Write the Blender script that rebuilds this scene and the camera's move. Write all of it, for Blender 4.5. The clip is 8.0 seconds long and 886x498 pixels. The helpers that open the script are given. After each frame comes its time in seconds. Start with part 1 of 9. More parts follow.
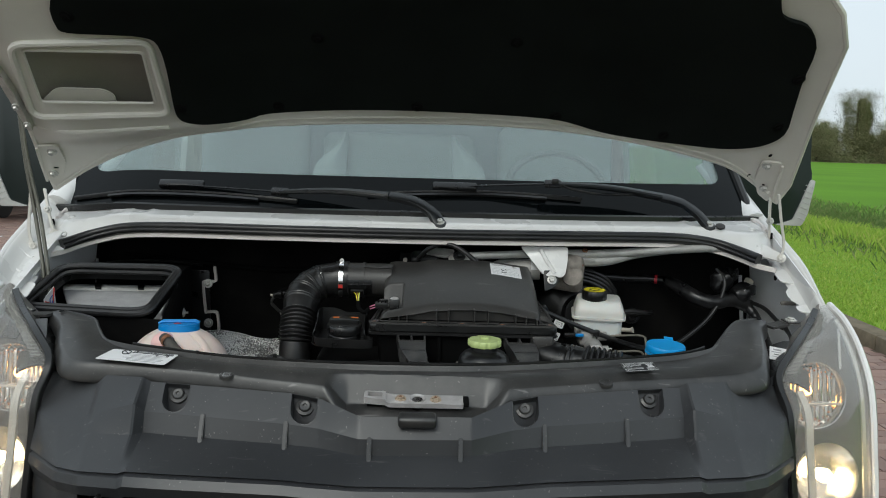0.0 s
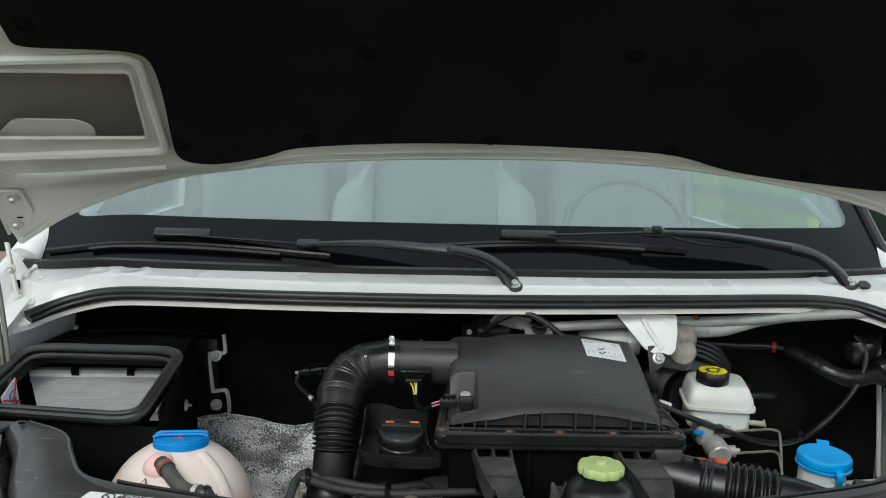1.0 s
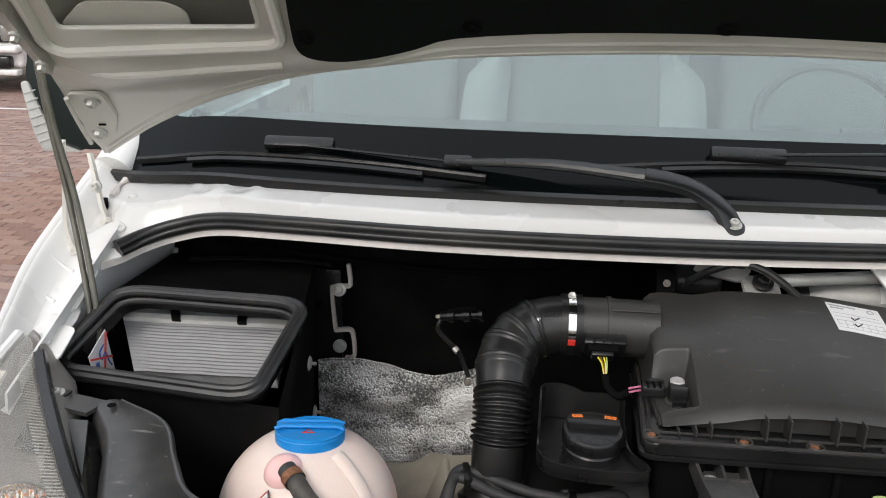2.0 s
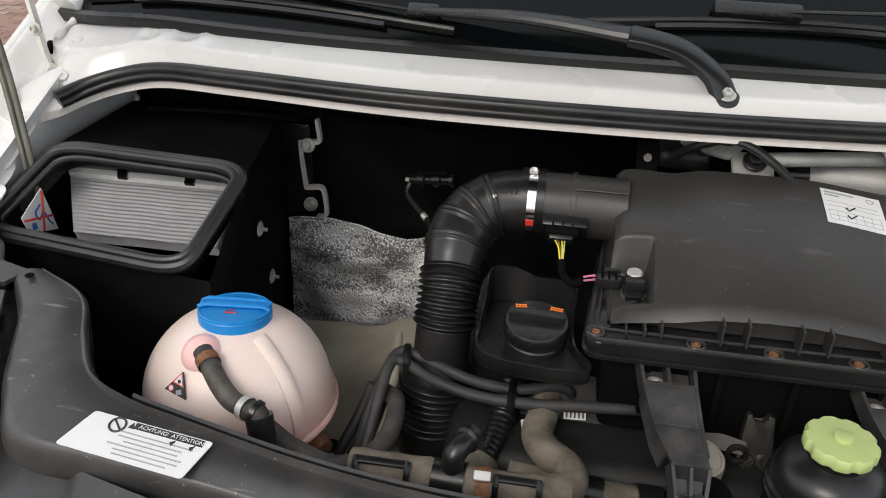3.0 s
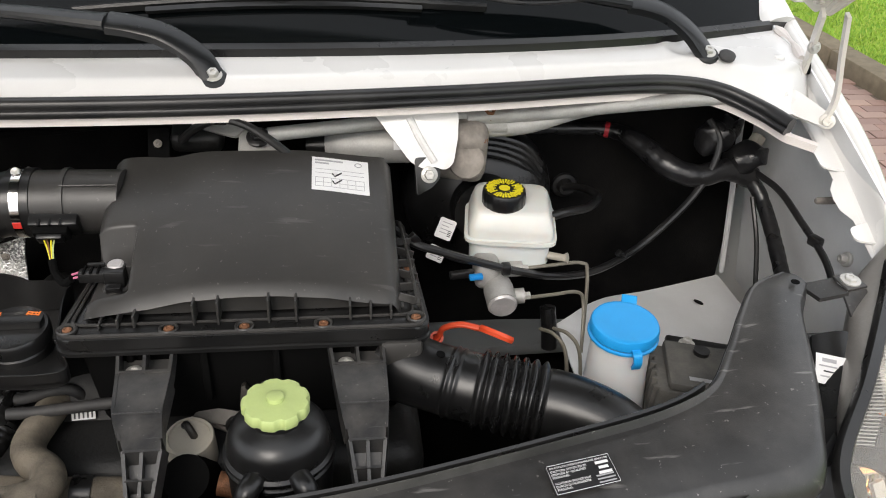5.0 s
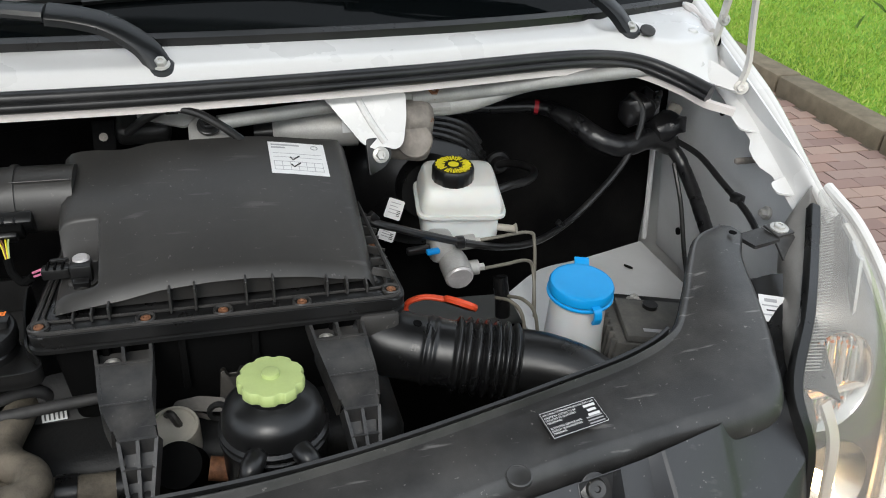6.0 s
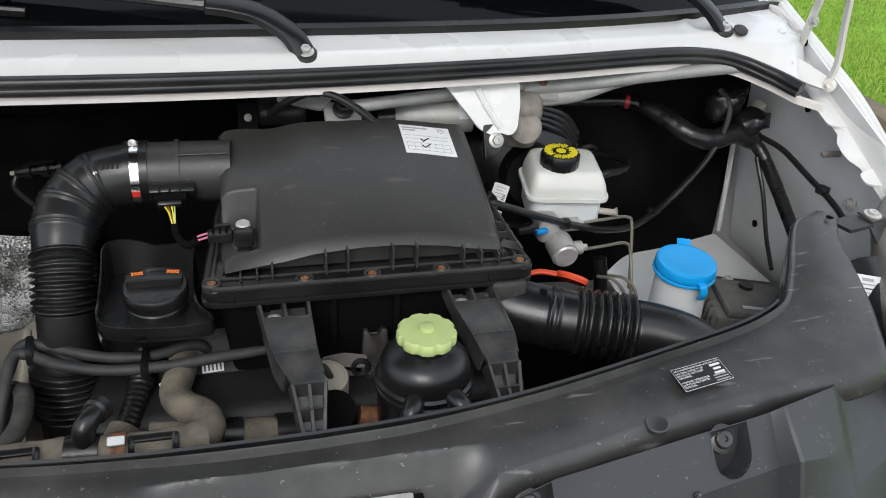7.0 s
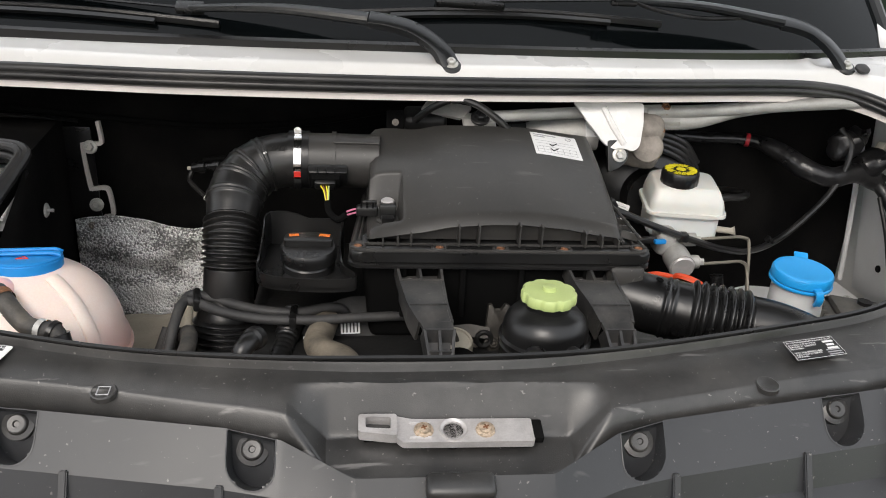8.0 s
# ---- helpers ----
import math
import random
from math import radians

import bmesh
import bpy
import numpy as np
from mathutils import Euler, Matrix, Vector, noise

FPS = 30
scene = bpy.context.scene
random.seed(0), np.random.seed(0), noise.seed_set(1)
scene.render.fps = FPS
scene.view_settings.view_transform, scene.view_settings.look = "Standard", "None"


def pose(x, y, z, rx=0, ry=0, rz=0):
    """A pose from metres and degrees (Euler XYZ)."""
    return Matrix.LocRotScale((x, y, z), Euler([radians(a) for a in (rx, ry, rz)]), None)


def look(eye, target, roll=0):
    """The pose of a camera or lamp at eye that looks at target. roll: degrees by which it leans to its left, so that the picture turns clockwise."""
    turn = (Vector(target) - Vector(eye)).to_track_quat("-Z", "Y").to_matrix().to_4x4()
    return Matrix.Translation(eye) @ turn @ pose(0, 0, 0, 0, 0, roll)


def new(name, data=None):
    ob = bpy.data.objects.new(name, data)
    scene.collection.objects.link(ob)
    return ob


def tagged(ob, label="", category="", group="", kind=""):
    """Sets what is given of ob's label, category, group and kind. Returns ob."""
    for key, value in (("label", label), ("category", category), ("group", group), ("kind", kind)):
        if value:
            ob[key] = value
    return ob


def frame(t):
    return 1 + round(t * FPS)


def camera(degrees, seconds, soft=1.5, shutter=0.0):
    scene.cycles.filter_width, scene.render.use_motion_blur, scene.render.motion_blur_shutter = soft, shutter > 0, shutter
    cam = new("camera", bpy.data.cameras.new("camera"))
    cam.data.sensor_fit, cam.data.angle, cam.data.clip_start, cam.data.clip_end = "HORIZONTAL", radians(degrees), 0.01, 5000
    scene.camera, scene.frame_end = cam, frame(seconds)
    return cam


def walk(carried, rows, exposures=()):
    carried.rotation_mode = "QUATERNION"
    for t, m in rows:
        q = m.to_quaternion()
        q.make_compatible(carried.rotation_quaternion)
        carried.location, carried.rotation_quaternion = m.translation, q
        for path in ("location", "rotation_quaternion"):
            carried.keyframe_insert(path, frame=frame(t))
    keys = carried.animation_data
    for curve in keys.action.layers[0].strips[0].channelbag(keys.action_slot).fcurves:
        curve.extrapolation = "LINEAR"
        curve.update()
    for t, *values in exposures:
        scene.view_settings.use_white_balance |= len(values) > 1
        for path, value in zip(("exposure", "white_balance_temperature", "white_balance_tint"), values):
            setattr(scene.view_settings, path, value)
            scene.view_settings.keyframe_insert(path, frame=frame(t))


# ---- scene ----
cam = camera(56.4, 8.0, soft=1.0)
PATH = [
    (0, (0.008, -1.64, 1.633), (0.053, 0.343, 1.371), 1.7),
    (0.5, (-0.043, -1.375, 1.662), (0.016, 0.607, 1.399), 1.7),
    (1, (-0.156, -1.114, 1.712), (-0.102, 0.868, 1.451), 1.5),
    (1.5, (-0.282, -0.851, 1.739), (-0.323, 1.13, 1.465), 1.4),
    (2, (-0.318, -0.685, 1.752), (-0.47, 1.22, 1.162), 1.6),
    (2.2, (-0.311, -0.641, 1.755), (-0.495, 1.211, 1.021), 1.8),
    (3.3, (-0.108, -0.526, 1.787), (-0.37, 1.184, 0.783), 2.0),
    (3.5, (-0.061, -0.519, 1.79), (-0.325, 1.182, 0.772), 1.9),
    (4, (0.053, -0.514, 1.792), (-0.189, 1.184, 0.764), 1.6),
    (4.5, (0.167, -0.518, 1.798), (0.132, 1.201, 0.776), 2.1),
    (5, (0.231, -0.537, 1.806), (0.467, 1.171, 0.794), 2.5),
    (5.2, (0.234, -0.54, 1.806), (0.567, 1.153, 0.794), 2.7),
    (6.3, (0.054, -0.582, 1.783), (0.561, 1.074, 0.783), 3.1),
    (6.5, (0.018, -0.593, 1.788), (0.524, 1.063, 0.788), 3.1),
    (7, (-0.06, -0.634, 1.786), (0.399, 1.044, 0.798), 3.6),
    (7.5, (-0.091, -0.723, 1.748), (0.199, 1.006, 0.786), 3.5),
    (8, (-0.107, -0.807, 1.667), (0.094, 1.026, 0.893), 3.1),
]
EXPOSURES = [(0, -0.22, 6050, 3), (0.6, -0.20, 6000, 2), (1.0, 0.13, 6000, 1), (1.5, 0.32, 6400, 9), (2.2, 0.33, 6350, 11), (3.3, 0.27, 6500, 11), (4.5, 0.55, 6520, 11), (5.2, 0.56, 6520, 11), (6.3, 0.32, 6050, 7), (7.0, 0.38, 6100, 8), (7.5, 0.48, 6300, 10), (8.0, 0.54, 6520, 11)]
walk(cam, [(t, look(eye, target, roll)) for t, eye, target, roll in PATH], EXPOSURES)

# ---- world, sun, exposure ----
world = bpy.data.worlds.new("world")
scene.world = world
world.use_nodes = True
wn = world.node_tree.nodes
sky = wn.new("ShaderNodeTexSky")
sky.sky_type = "NISHITA"
sky.sun_disc = False
sky.sun_elevation = radians(38)
sky.sun_rotation = radians(200)
sky.air_density, sky.dust_density, sky.ozone_density = 1.0, 6.0, 1.0
# cloud cover: a near-white veil over the clear sky
veil = wn.new("ShaderNodeMixRGB")
veil.inputs[0].default_value = 0.8
veil.inputs[2].default_value = (9.6, 9.9, 10.2, 1)
cloud_noise = wn.new("ShaderNodeTexNoise")
cloud_noise.inputs["Scale"].default_value = 2.2
cloud_noise.inputs["Detail"].default_value = 5
cloud_mix = wn.new("ShaderNodeMixRGB")
cloud_mix.blend_type = "MULTIPLY"
cloud_mix.inputs[0].default_value = 0.22
world.node_tree.links.new(sky.outputs[0], veil.inputs[1])
world.node_tree.links.new(veil.outputs[0], cloud_mix.inputs[1])
world.node_tree.links.new(cloud_noise.outputs[0], cloud_mix.inputs[2])
world.node_tree.links.new(cloud_mix.outputs[0], wn["Background"].inputs[0])
wn["Background"].inputs[1].default_value = 0.13

sun_data = bpy.data.lights.new("sun", "SUN")
sun_data.energy, sun_data.angle, sun_data.color = 1.2, radians(25), (1.0, 0.95, 0.88)
sun = new("sun", sun_data)
sun.matrix_world = look((-3, -7, 8), (0, 0.5, 1))


# ---- geometry helpers ----
def B():
    return bmesh.new()


ORIGIN = {}


def thing(name, label, category, at=(0, 0, 0), group="", kind=""):
    ob = new(name)
    ob.empty_display_size = 0.05
    ob.location = at
    ORIGIN[ob] = Vector(at)
    return tagged(ob, label, category, group, kind)


def finish(bm, mat, sharp=35):
    me = bpy.data.meshes.new("m")
    bmesh.ops.recalc_face_normals(bm, faces=bm.faces)
    bm.to_mesh(me)
    bm.free()
    me.materials.append(mat)
    me.shade_smooth()
    me.set_sharp_from_angle(angle=radians(sharp))
    return me


ASKEW = [False]


def askew(p):
    """The van stands a little askew: its rear lies to one side."""
    return Vector((p[0] - 0.035 * p[1], p[1] + 0.028 * p[0], p[2]))


def part(name, bm, mat, parent, label="", sharp=35):
    o = ORIGIN[parent]
    for v in bm.verts:
        if ASKEW[0]:
            v.co = askew(v.co)
        v.co -= o
    ob = new(name, finish(bm, mat, sharp))
    ob.parent = parent
    ORIGIN[ob] = o
    return tagged(ob, label)


def single(name, bm, mat, label, category, group="", kind="", sharp=35):
    ob = new(name, finish(bm, mat, sharp))
    ORIGIN[ob] = Vector((0, 0, 0))
    return tagged(ob, label, category, group, kind)


def smooth_path(pts, n=8):
    """Catmull-Rom through the points."""
    p = [Vector(q) for q in pts]
    if len(p) < 3:
        return [p[0].lerp(p[1], i / n) for i in range(n + 1)]
    p = [2 * p[0] - p[1]] + p + [2 * p[-1] - p[-2]]
    out = []
    for i in range(1, len(p) - 2):
        a, b, c, d = p[i - 1 : i + 3]
        for k in range(n):
            t = k / n
            out.append(0.5 * (2 * b + (c - a) * t + (2 * a - 5 * b + 4 * c - d) * t * t + (3 * b - a - 3 * c + d) * t ** 3))
    out.append(p[-2])
    return out


def sweep(bm, path, radius, seg=12, flat=1.0, caps=True, side=None):
    """A tube along a path; radius is a number or a function of (index share 0..1, metres along)."""
    path = [Vector(q) for q in path]
    n = len(path)
    along, rings = 0.0, []
    tan = [(path[min(i + 1, n - 1)] - path[max(i - 1, 0)]).normalized() for i in range(n)]
    ref = Vector(side) if side else (Vector((0, 0, 1)) if abs(tan[0].z) < 0.8 else Vector((0, 1, 0)))
    u = (ref - tan[0] * ref.dot(tan[0])).normalized()
    for i in range(n):
        if i:
            along += (path[i] - path[i - 1]).length
            u = (u - tan[i] * u.dot(tan[i])).normalized()
        w = tan[i].cross(u)
        r = radius(i / (n - 1), along) if callable(radius) else radius
        rings.append([bm.verts.new(path[i] + (u * math.cos(a) * flat + w * math.sin(a)) * r) for a in [2 * math.pi * k / seg for k in range(seg)]])
    for a, b in zip(rings, rings[1:]):
        for k in range(seg):
            bm.faces.new((a[k], a[(k + 1) % seg], b[(k + 1) % seg], b[k]))
    if caps:
        bm.faces.new(rings[0][::-1])
        bm.faces.new(rings[-1])
    return bm


def extrude_profile(bm, path, profile, up=(0, 0, 1), caps=True):
    """Sweeps a closed 2D profile (across, up) along a path, held upright."""
    path = [Vector(q) for q in path]
    n, rings = len(path), []
    for i, p in enumerate(path):
        t = (path[min(i + 1, n - 1)] - path[max(i - 1, 0)]).normalized()
        across = t.cross(Vector(up)).normalized()
        top = across.cross(t)
        rings.append([bm.verts.new(p + across * a + top * b) for a, b in profile])
    m = len(profile)
    for a, b in zip(rings, rings[1:]):
        for k in range(m):
            bm.faces.new((a[k], a[(k + 1) % m], b[(k + 1) % m], b[k]))
    if caps:
        bm.faces.new(rings[0][::-1])
        bm.faces.new(rings[-1])
    return bm


def lathe(bm, profile, m=Matrix(), seg=28, wobble=None):
    """Turns a profile of (radius, height) about the local z axis of m."""
    rings = []
    for r, z in profile:
        if r < 1e-6:
            rings.append([bm.verts.new(m @ Vector((0, 0, z)))])
        else:
            rings.append([bm.verts.new(m @ Vector((math.cos(a) * r * (wobble(a) if wobble else 1), math.sin(a) * r * (wobble(a) if wobble else 1), z))) for a in [2 * math.pi * k / seg for k in range(seg)]])
    for a, b in zip(rings, rings[1:]):
        for k in range(seg):
            q = [a[k % len(a)], a[(k + 1) % len(a)], b[(k + 1) % len(b)], b[k % len(b)]]
            q = list(dict.fromkeys(q))
            if len(q) > 2:
                bm.faces.new(q)
    if len(rings[0]) > 1:
        bm.faces.new(rings[0][::-1])
    if len(rings[-1]) > 1:
        bm.faces.new(rings[-1])
    return bm


def loft(bm, rings):
    """Closes a row of equal rings of points into one skin, capped at both ends."""
    made = [[bm.verts.new(p) for p in r] for r in rings]
    k = len(rings[0])
    for a, b in zip(made, made[1:]):
        for i in range(k):
            j = (i + 1) % k
            bm.faces.new((a[i], a[j], b[j], b[i]))
    bm.faces.new(made[0][::-1])
    bm.faces.new(made[-1])
    return bm


def merge(bm, other, m=Matrix()):
    made = {v: bm.verts.new(m @ v.co) for v in other.verts}
    for f in other.faces:
        bm.faces.new([made[v] for v in f.verts])
    other.free()
    return bm


def rbox(bm, m, size, bevel=0.003, seg=2, taper=1.0):
    """A rounded box about the pose m; its top face is taper times as wide."""
    t = B()
    bmesh.ops.create_cube(t, size=1)
    for v in t.verts:
        k = taper if v.co.z > 0 else 1.0
        v.co = Vector((v.co.x * size[0] * k, v.co.y * size[1] * k, v.co.z * size[2]))
    if bevel:
        bmesh.ops.bevel(t, geom=list(t.edges), offset=bevel, segments=seg, affect="EDGES", profile=0.5)
    return merge(bm, t, m)


def prism(bm, poly, h0, h1, m=Matrix(), bevel=0.0, seg=2):
    """A plate: a 2D outline from height h0 to h1 in the frame m."""
    t = B()
    lo = [t.verts.new((x, y, h0)) for x, y in poly]
    hi = [t.verts.new((x, y, h1)) for x, y in poly]
    t.faces.new(lo[::-1])
    t.faces.new(hi)
    for k in range(len(poly)):
        j = (k + 1) % len(poly)
        t.faces.new((lo[k], lo[j], hi[j], hi[k]))
    if bevel:
        bmesh.ops.bevel(t, geom=list(t.edges), offset=bevel, segments=seg, affect="EDGES", profile=0.5, clamp_overlap=True)
    return merge(bm, t, m)


def round_poly(pts, r, n=5):
    """A 2D outline with its corners rounded; r is one radius or one a corner."""
    out, k = [], len(pts)
    for i in range(k):
        p, a, b = Vector(pts[i]), Vector(pts[i - 1]), Vector(pts[(i + 1) % k])
        rr = r[i] if isinstance(r, (list, tuple)) else r
        da, db = (a - p), (b - p)
        s = min(rr, da.length * 0.48, db.length * 0.48)
        s0, s1 = p + da.normalized() * s, p + db.normalized() * s
        for j in range(n + 1):
            t = j / n
            q = s0 * (1 - t) ** 2 + p * 2 * t * (1 - t) + s1 * t * t
            out.append((q.x, q.y))
    return out


def smooth_poly(pts, n=5):
    """A closed smooth 2D outline through points."""
    k, out = len(pts), []
    for i in range(k):
        a, b, c, d = [Vector(pts[(i + j) % k]) for j in (-1, 0, 1, 2)]
        for s in range(n):
            t = s / n
            q = 0.5 * (2 * b + (c - a) * t + (2 * a - 5 * b + 4 * c - d) * t * t + (3 * b - a - 3 * c + d) * t ** 3)
            out.append((q.x, q.y))
    return out


def inside(p, poly):
    c, k = False, len(poly)
    for i in range(k):
        (x0, y0), (x1, y1) = poly[i], poly[i - 1]
        if (y0 > p[1]) != (y1 > p[1]) and p[0] < (x1 - x0) * (p[1] - y0) / (y1 - y0) + x0:
            c = not c
    return c


def patch(bm, outline, holes, step, place, thick):
    """A curved plate: a 2D outline with holes, laid into space by place(x, y, depth), thick metres deep."""
    from mathutils.geometry import delaunay_2d_cdt
    pts, edges = [], []
    for loop in [outline, *holes]:
        loop = [Vector(a).lerp(Vector(b), i / m) for a, b in zip(loop, list(loop[1:]) + [loop[0]]) for m in [max(1, int((Vector(b) - Vector(a)).length / step))] for i in range(m)]
        k = len(pts)
        pts += [Vector(p) for p in loop]
        edges += [(k + i, k + (i + 1) % len(loop)) for i in range(len(loop))]
    xs, ys = [p[0] for p in outline], [p[1] for p in outline]
    x = min(xs) + step * 0.5
    while x < max(xs):
        y = min(ys) + step * 0.5
        while y < max(ys):
            if inside((x, y), outline) and not any(inside((x, y), h) for h in holes):
                pts.append(Vector((x, y)))
            y += step
        x += step
    v2, _, f2, *_ = delaunay_2d_cdt(pts, edges, [], 0, 1e-5)
    keep = []
    for f in f2:
        c = sum((v2[i] for i in f), Vector((0, 0))) / len(f)
        if inside(c, outline) and not any(inside(c, h) for h in holes):
            keep.append(f)
    lo = [bm.verts.new(place(p.x, p.y, 0)) for p in v2]
    hi = [bm.verts.new(place(p.x, p.y, thick)) for p in v2]
    rim = {}
    for f in keep:
        bm.faces.new([lo[i] for i in f])
        bm.faces.new([hi[i] for i in reversed(f)])
        for a, b in zip(f, f[1:] + f[:1]):
            rim[(a, b)] = 1
    for a, b in rim:
        if (b, a) not in rim:
            bm.faces.new((lo[b], lo[a], hi[a], hi[b]))
    loose = [v for v in bm.verts if not v.link_faces]
    for v in loose:
        bm.verts.remove(v)
    return bm


def grid(bm, nu, nv, place, thick=None):
    """A surface place(u, v) with u, v from 0 to 1; thick: a vector function or None."""
    rows = [[bm.verts.new(place(i / nu, j / nv)) for j in range(nv + 1)] for i in range(nu + 1)]
    for i in range(nu):
        for j in range(nv):
            bm.faces.new((rows[i][j], rows[i + 1][j], rows[i + 1][j + 1], rows[i][j + 1]))
    if thick is not None:
        t = Vector(thick)
        back = [[bm.verts.new(v.co + t) for v in r] for r in rows]
        for i in range(nu):
            for j in range(nv):
                bm.faces.new((back[i][j], back[i][j + 1], back[i + 1][j + 1], back[i + 1][j]))
        edge = [(i, 0) for i in range(nu)] + [(nu, j) for j in range(nv)] + [(i, nv) for i in range(nu, 0, -1)] + [(0, j) for j in range(nv, 0, -1)]
        for (a, b), (c, d) in zip(edge, edge[1:] + edge[:1]):
            bm.faces.new((rows[a][b], back[a][b], back[c][d], rows[c][d]))
    return bm


def bolt(name, at, axis, r, h, mat, parent, label="", washer=True):
    """A hexagon head on a washer, facing along axis."""
    m = Matrix.Translation(at) @ Vector(axis).to_track_quat("Z", "Y").to_matrix().to_4x4()
    bm = B()
    if washer:
        lathe(bm, [(r * 1.55, -0.002), (r * 1.55, h * 0.2), (r * 1.4, h * 0.28)], m, 20)
    lathe(bm, [(r, h * 0.2), (r, h * 0.85), (r * 0.85, h), (r * 0.45, h), (r * 0.4, h * 0.75), (0, h * 0.7)], m, 6)
    return part(name, bm, mat, parent, label)


def lerp_curve(xs, ys, x):
    return float(np.interp(x, xs, ys))


def ease(a, b, x):
    t = min(max((x - a) / (b - a), 0.0), 1.0)
    return t * t * (3 - 2 * t)


def lettering(name, text, size, m, mat, parent, thick=0.0003, align="LEFT", spacing=1.0):
    cu = bpy.data.curves.new("t", "FONT")
    cu.body, cu.size, cu.extrude, cu.align_x, cu.resolution_u = text, size, thick, align, 2
    cu.space_line = spacing
    tmp = new("t", cu)
    me = bpy.data.meshes.new_from_object(tmp.evaluated_get(bpy.context.evaluated_depsgraph_get()))
    bpy.data.objects.remove(tmp)
    bm = B()
    bm.from_mesh(me)
    bm.transform(m)
    bpy.data.meshes.remove(me)
    return part(name, bm, mat, parent)


# ---- materials ----
def material(name, color, rough=0.5, metal=0.0, vary=0.15, scale=20.0, bump=0.1, grain=400.0, dust=0.0, dust_color=(0.3, 0.28, 0.25), coat=0.0, speck=0.0, sub=0.0, fine=0.16, scratch=0.0, spec=0.5):
    """Base colour broken up at two scales, with grain relief, dust in patches and pale specks."""
    m = bpy.data.materials.new(name)
    m.use_nodes = True
    nt = m.node_tree
    N, L = nt.nodes, nt.links
    p = N["Principled BSDF"]
    co = N.new("ShaderNodeTexCoord")
    n1, n2 = N.new("ShaderNodeTexNoise"), N.new("ShaderNodeTexNoise")
    n1.inputs["Scale"].default_value, n1.inputs["Detail"].default_value = scale, 6
    n2.inputs["Scale"].default_value, n2.inputs["Detail"].default_value = grain, 3
    L.new(co.outputs["Object"], n1.inputs["Vector"])
    L.new(co.outputs["Object"], n2.inputs["Vector"])
    ramp = N.new("ShaderNodeValToRGB")
    c = Vector(color)
    ramp.color_ramp.elements[0].position, ramp.color_ramp.elements[1].position = 0.3, 0.72
    ramp.color_ramp.elements[0].color = (*(c * (1 - vary)), 1)
    ramp.color_ramp.elements[1].color = (*(c * (1 + vary)), 1)
    L.new(n1.outputs[0], ramp.inputs[0])
    fine_mix = N.new("ShaderNodeMixRGB")
    fine_mix.blend_type = "OVERLAY"
    fine_mix.inputs[0].default_value = fine
    L.new(ramp.outputs[0], fine_mix.inputs[1])
    L.new(n2.outputs[0], fine_mix.inputs[2])
    last = fine_mix.outputs[0]
    rough_src = None
    if dust:
        n3 = N.new("ShaderNodeTexNoise")
        n3.inputs["Scale"].default_value, n3.inputs["Detail"].default_value, n3.inputs["Roughness"].default_value = scale * 0.6, 9, 0.65
        L.new(co.outputs["Object"], n3.inputs["Vector"])
        r3 = N.new("ShaderNodeMapRange")
        r3.inputs[1].default_value, r3.inputs[2].default_value, r3.inputs[3].default_value, r3.inputs[4].default_value = 0.42, 0.75, 0.0, dust
        L.new(n3.outputs[0], r3.inputs[0])
        mix = N.new("ShaderNodeMixRGB")
        L.new(r3.outputs[0], mix.inputs[0])
        L.new(last, mix.inputs[1])
        mix.inputs[2].default_value = (*dust_color, 1)
        last = mix.outputs[0]
    if speck:
        vo = N.new("ShaderNodeTexNoise")
        vo.inputs["Scale"].default_value, vo.inputs["Detail"].default_value = 170, 2
        L.new(co.outputs["Object"], vo.inputs["Vector"])
        vr = N.new("ShaderNodeMapRange")
        vr.inputs[1].default_value, vr.inputs[2].default_value, vr.inputs[4].default_value = 0.70, 0.76, speck
        L.new(vo.outputs[0], vr.inputs[0])
        mix = N.new("ShaderNodeMixRGB")
        L.new(vr.outputs[0], mix.inputs[0])
        L.new(last, mix.inputs[1])
        mix.inputs[2].default_value = (0.45, 0.43, 0.4, 1)
        last = mix.outputs[0]
    if scratch:
        mp, sc, sr = N.new("ShaderNodeMapping"), N.new("ShaderNodeTexNoise"), N.new("ShaderNodeMapRange")
        mp.inputs["Scale"].default_value = (14, 90, 40)
        mp.inputs["Rotation"].default_value = (0.1, 0.2, 0.5)
        sc.inputs["Scale"].default_value, sc.inputs["Detail"].default_value = 1.0, 4
        sr.inputs[1].default_value, sr.inputs[2].default_value, sr.inputs[4].default_value = 0.66, 0.74, scratch
        L.new(co.outputs["Object"], mp.inputs["Vector"])
        L.new(mp.outputs[0], sc.inputs["Vector"])
        L.new(sc.outputs[0], sr.inputs[0])
        mix = N.new("ShaderNodeMixRGB")
        L.new(sr.outputs[0], mix.inputs[0])
        L.new(last, mix.inputs[1])
        mix.inputs[2].default_value = (0.30, 0.29, 0.28, 1)
        last = mix.outputs[0]
    L.new(last, p.inputs["Base Color"])
    rr = N.new("ShaderNodeMapRange")
    rr.inputs[3].default_value, rr.inputs[4].default_value = max(rough - 0.09, 0.03), min(rough + 0.09, 1.0)
    L.new(n1.outputs[0], rr.inputs[0])
    L.new(rr.outputs[0], p.inputs["Roughness"])
    p.inputs["Metallic"].default_value = metal
    p.inputs["Specular IOR Level"].default_value = spec if rough < 0.8 else 0.07
    p.inputs["Coat Weight"].default_value = coat
    p.inputs["Coat Roughness"].default_value = 0.08
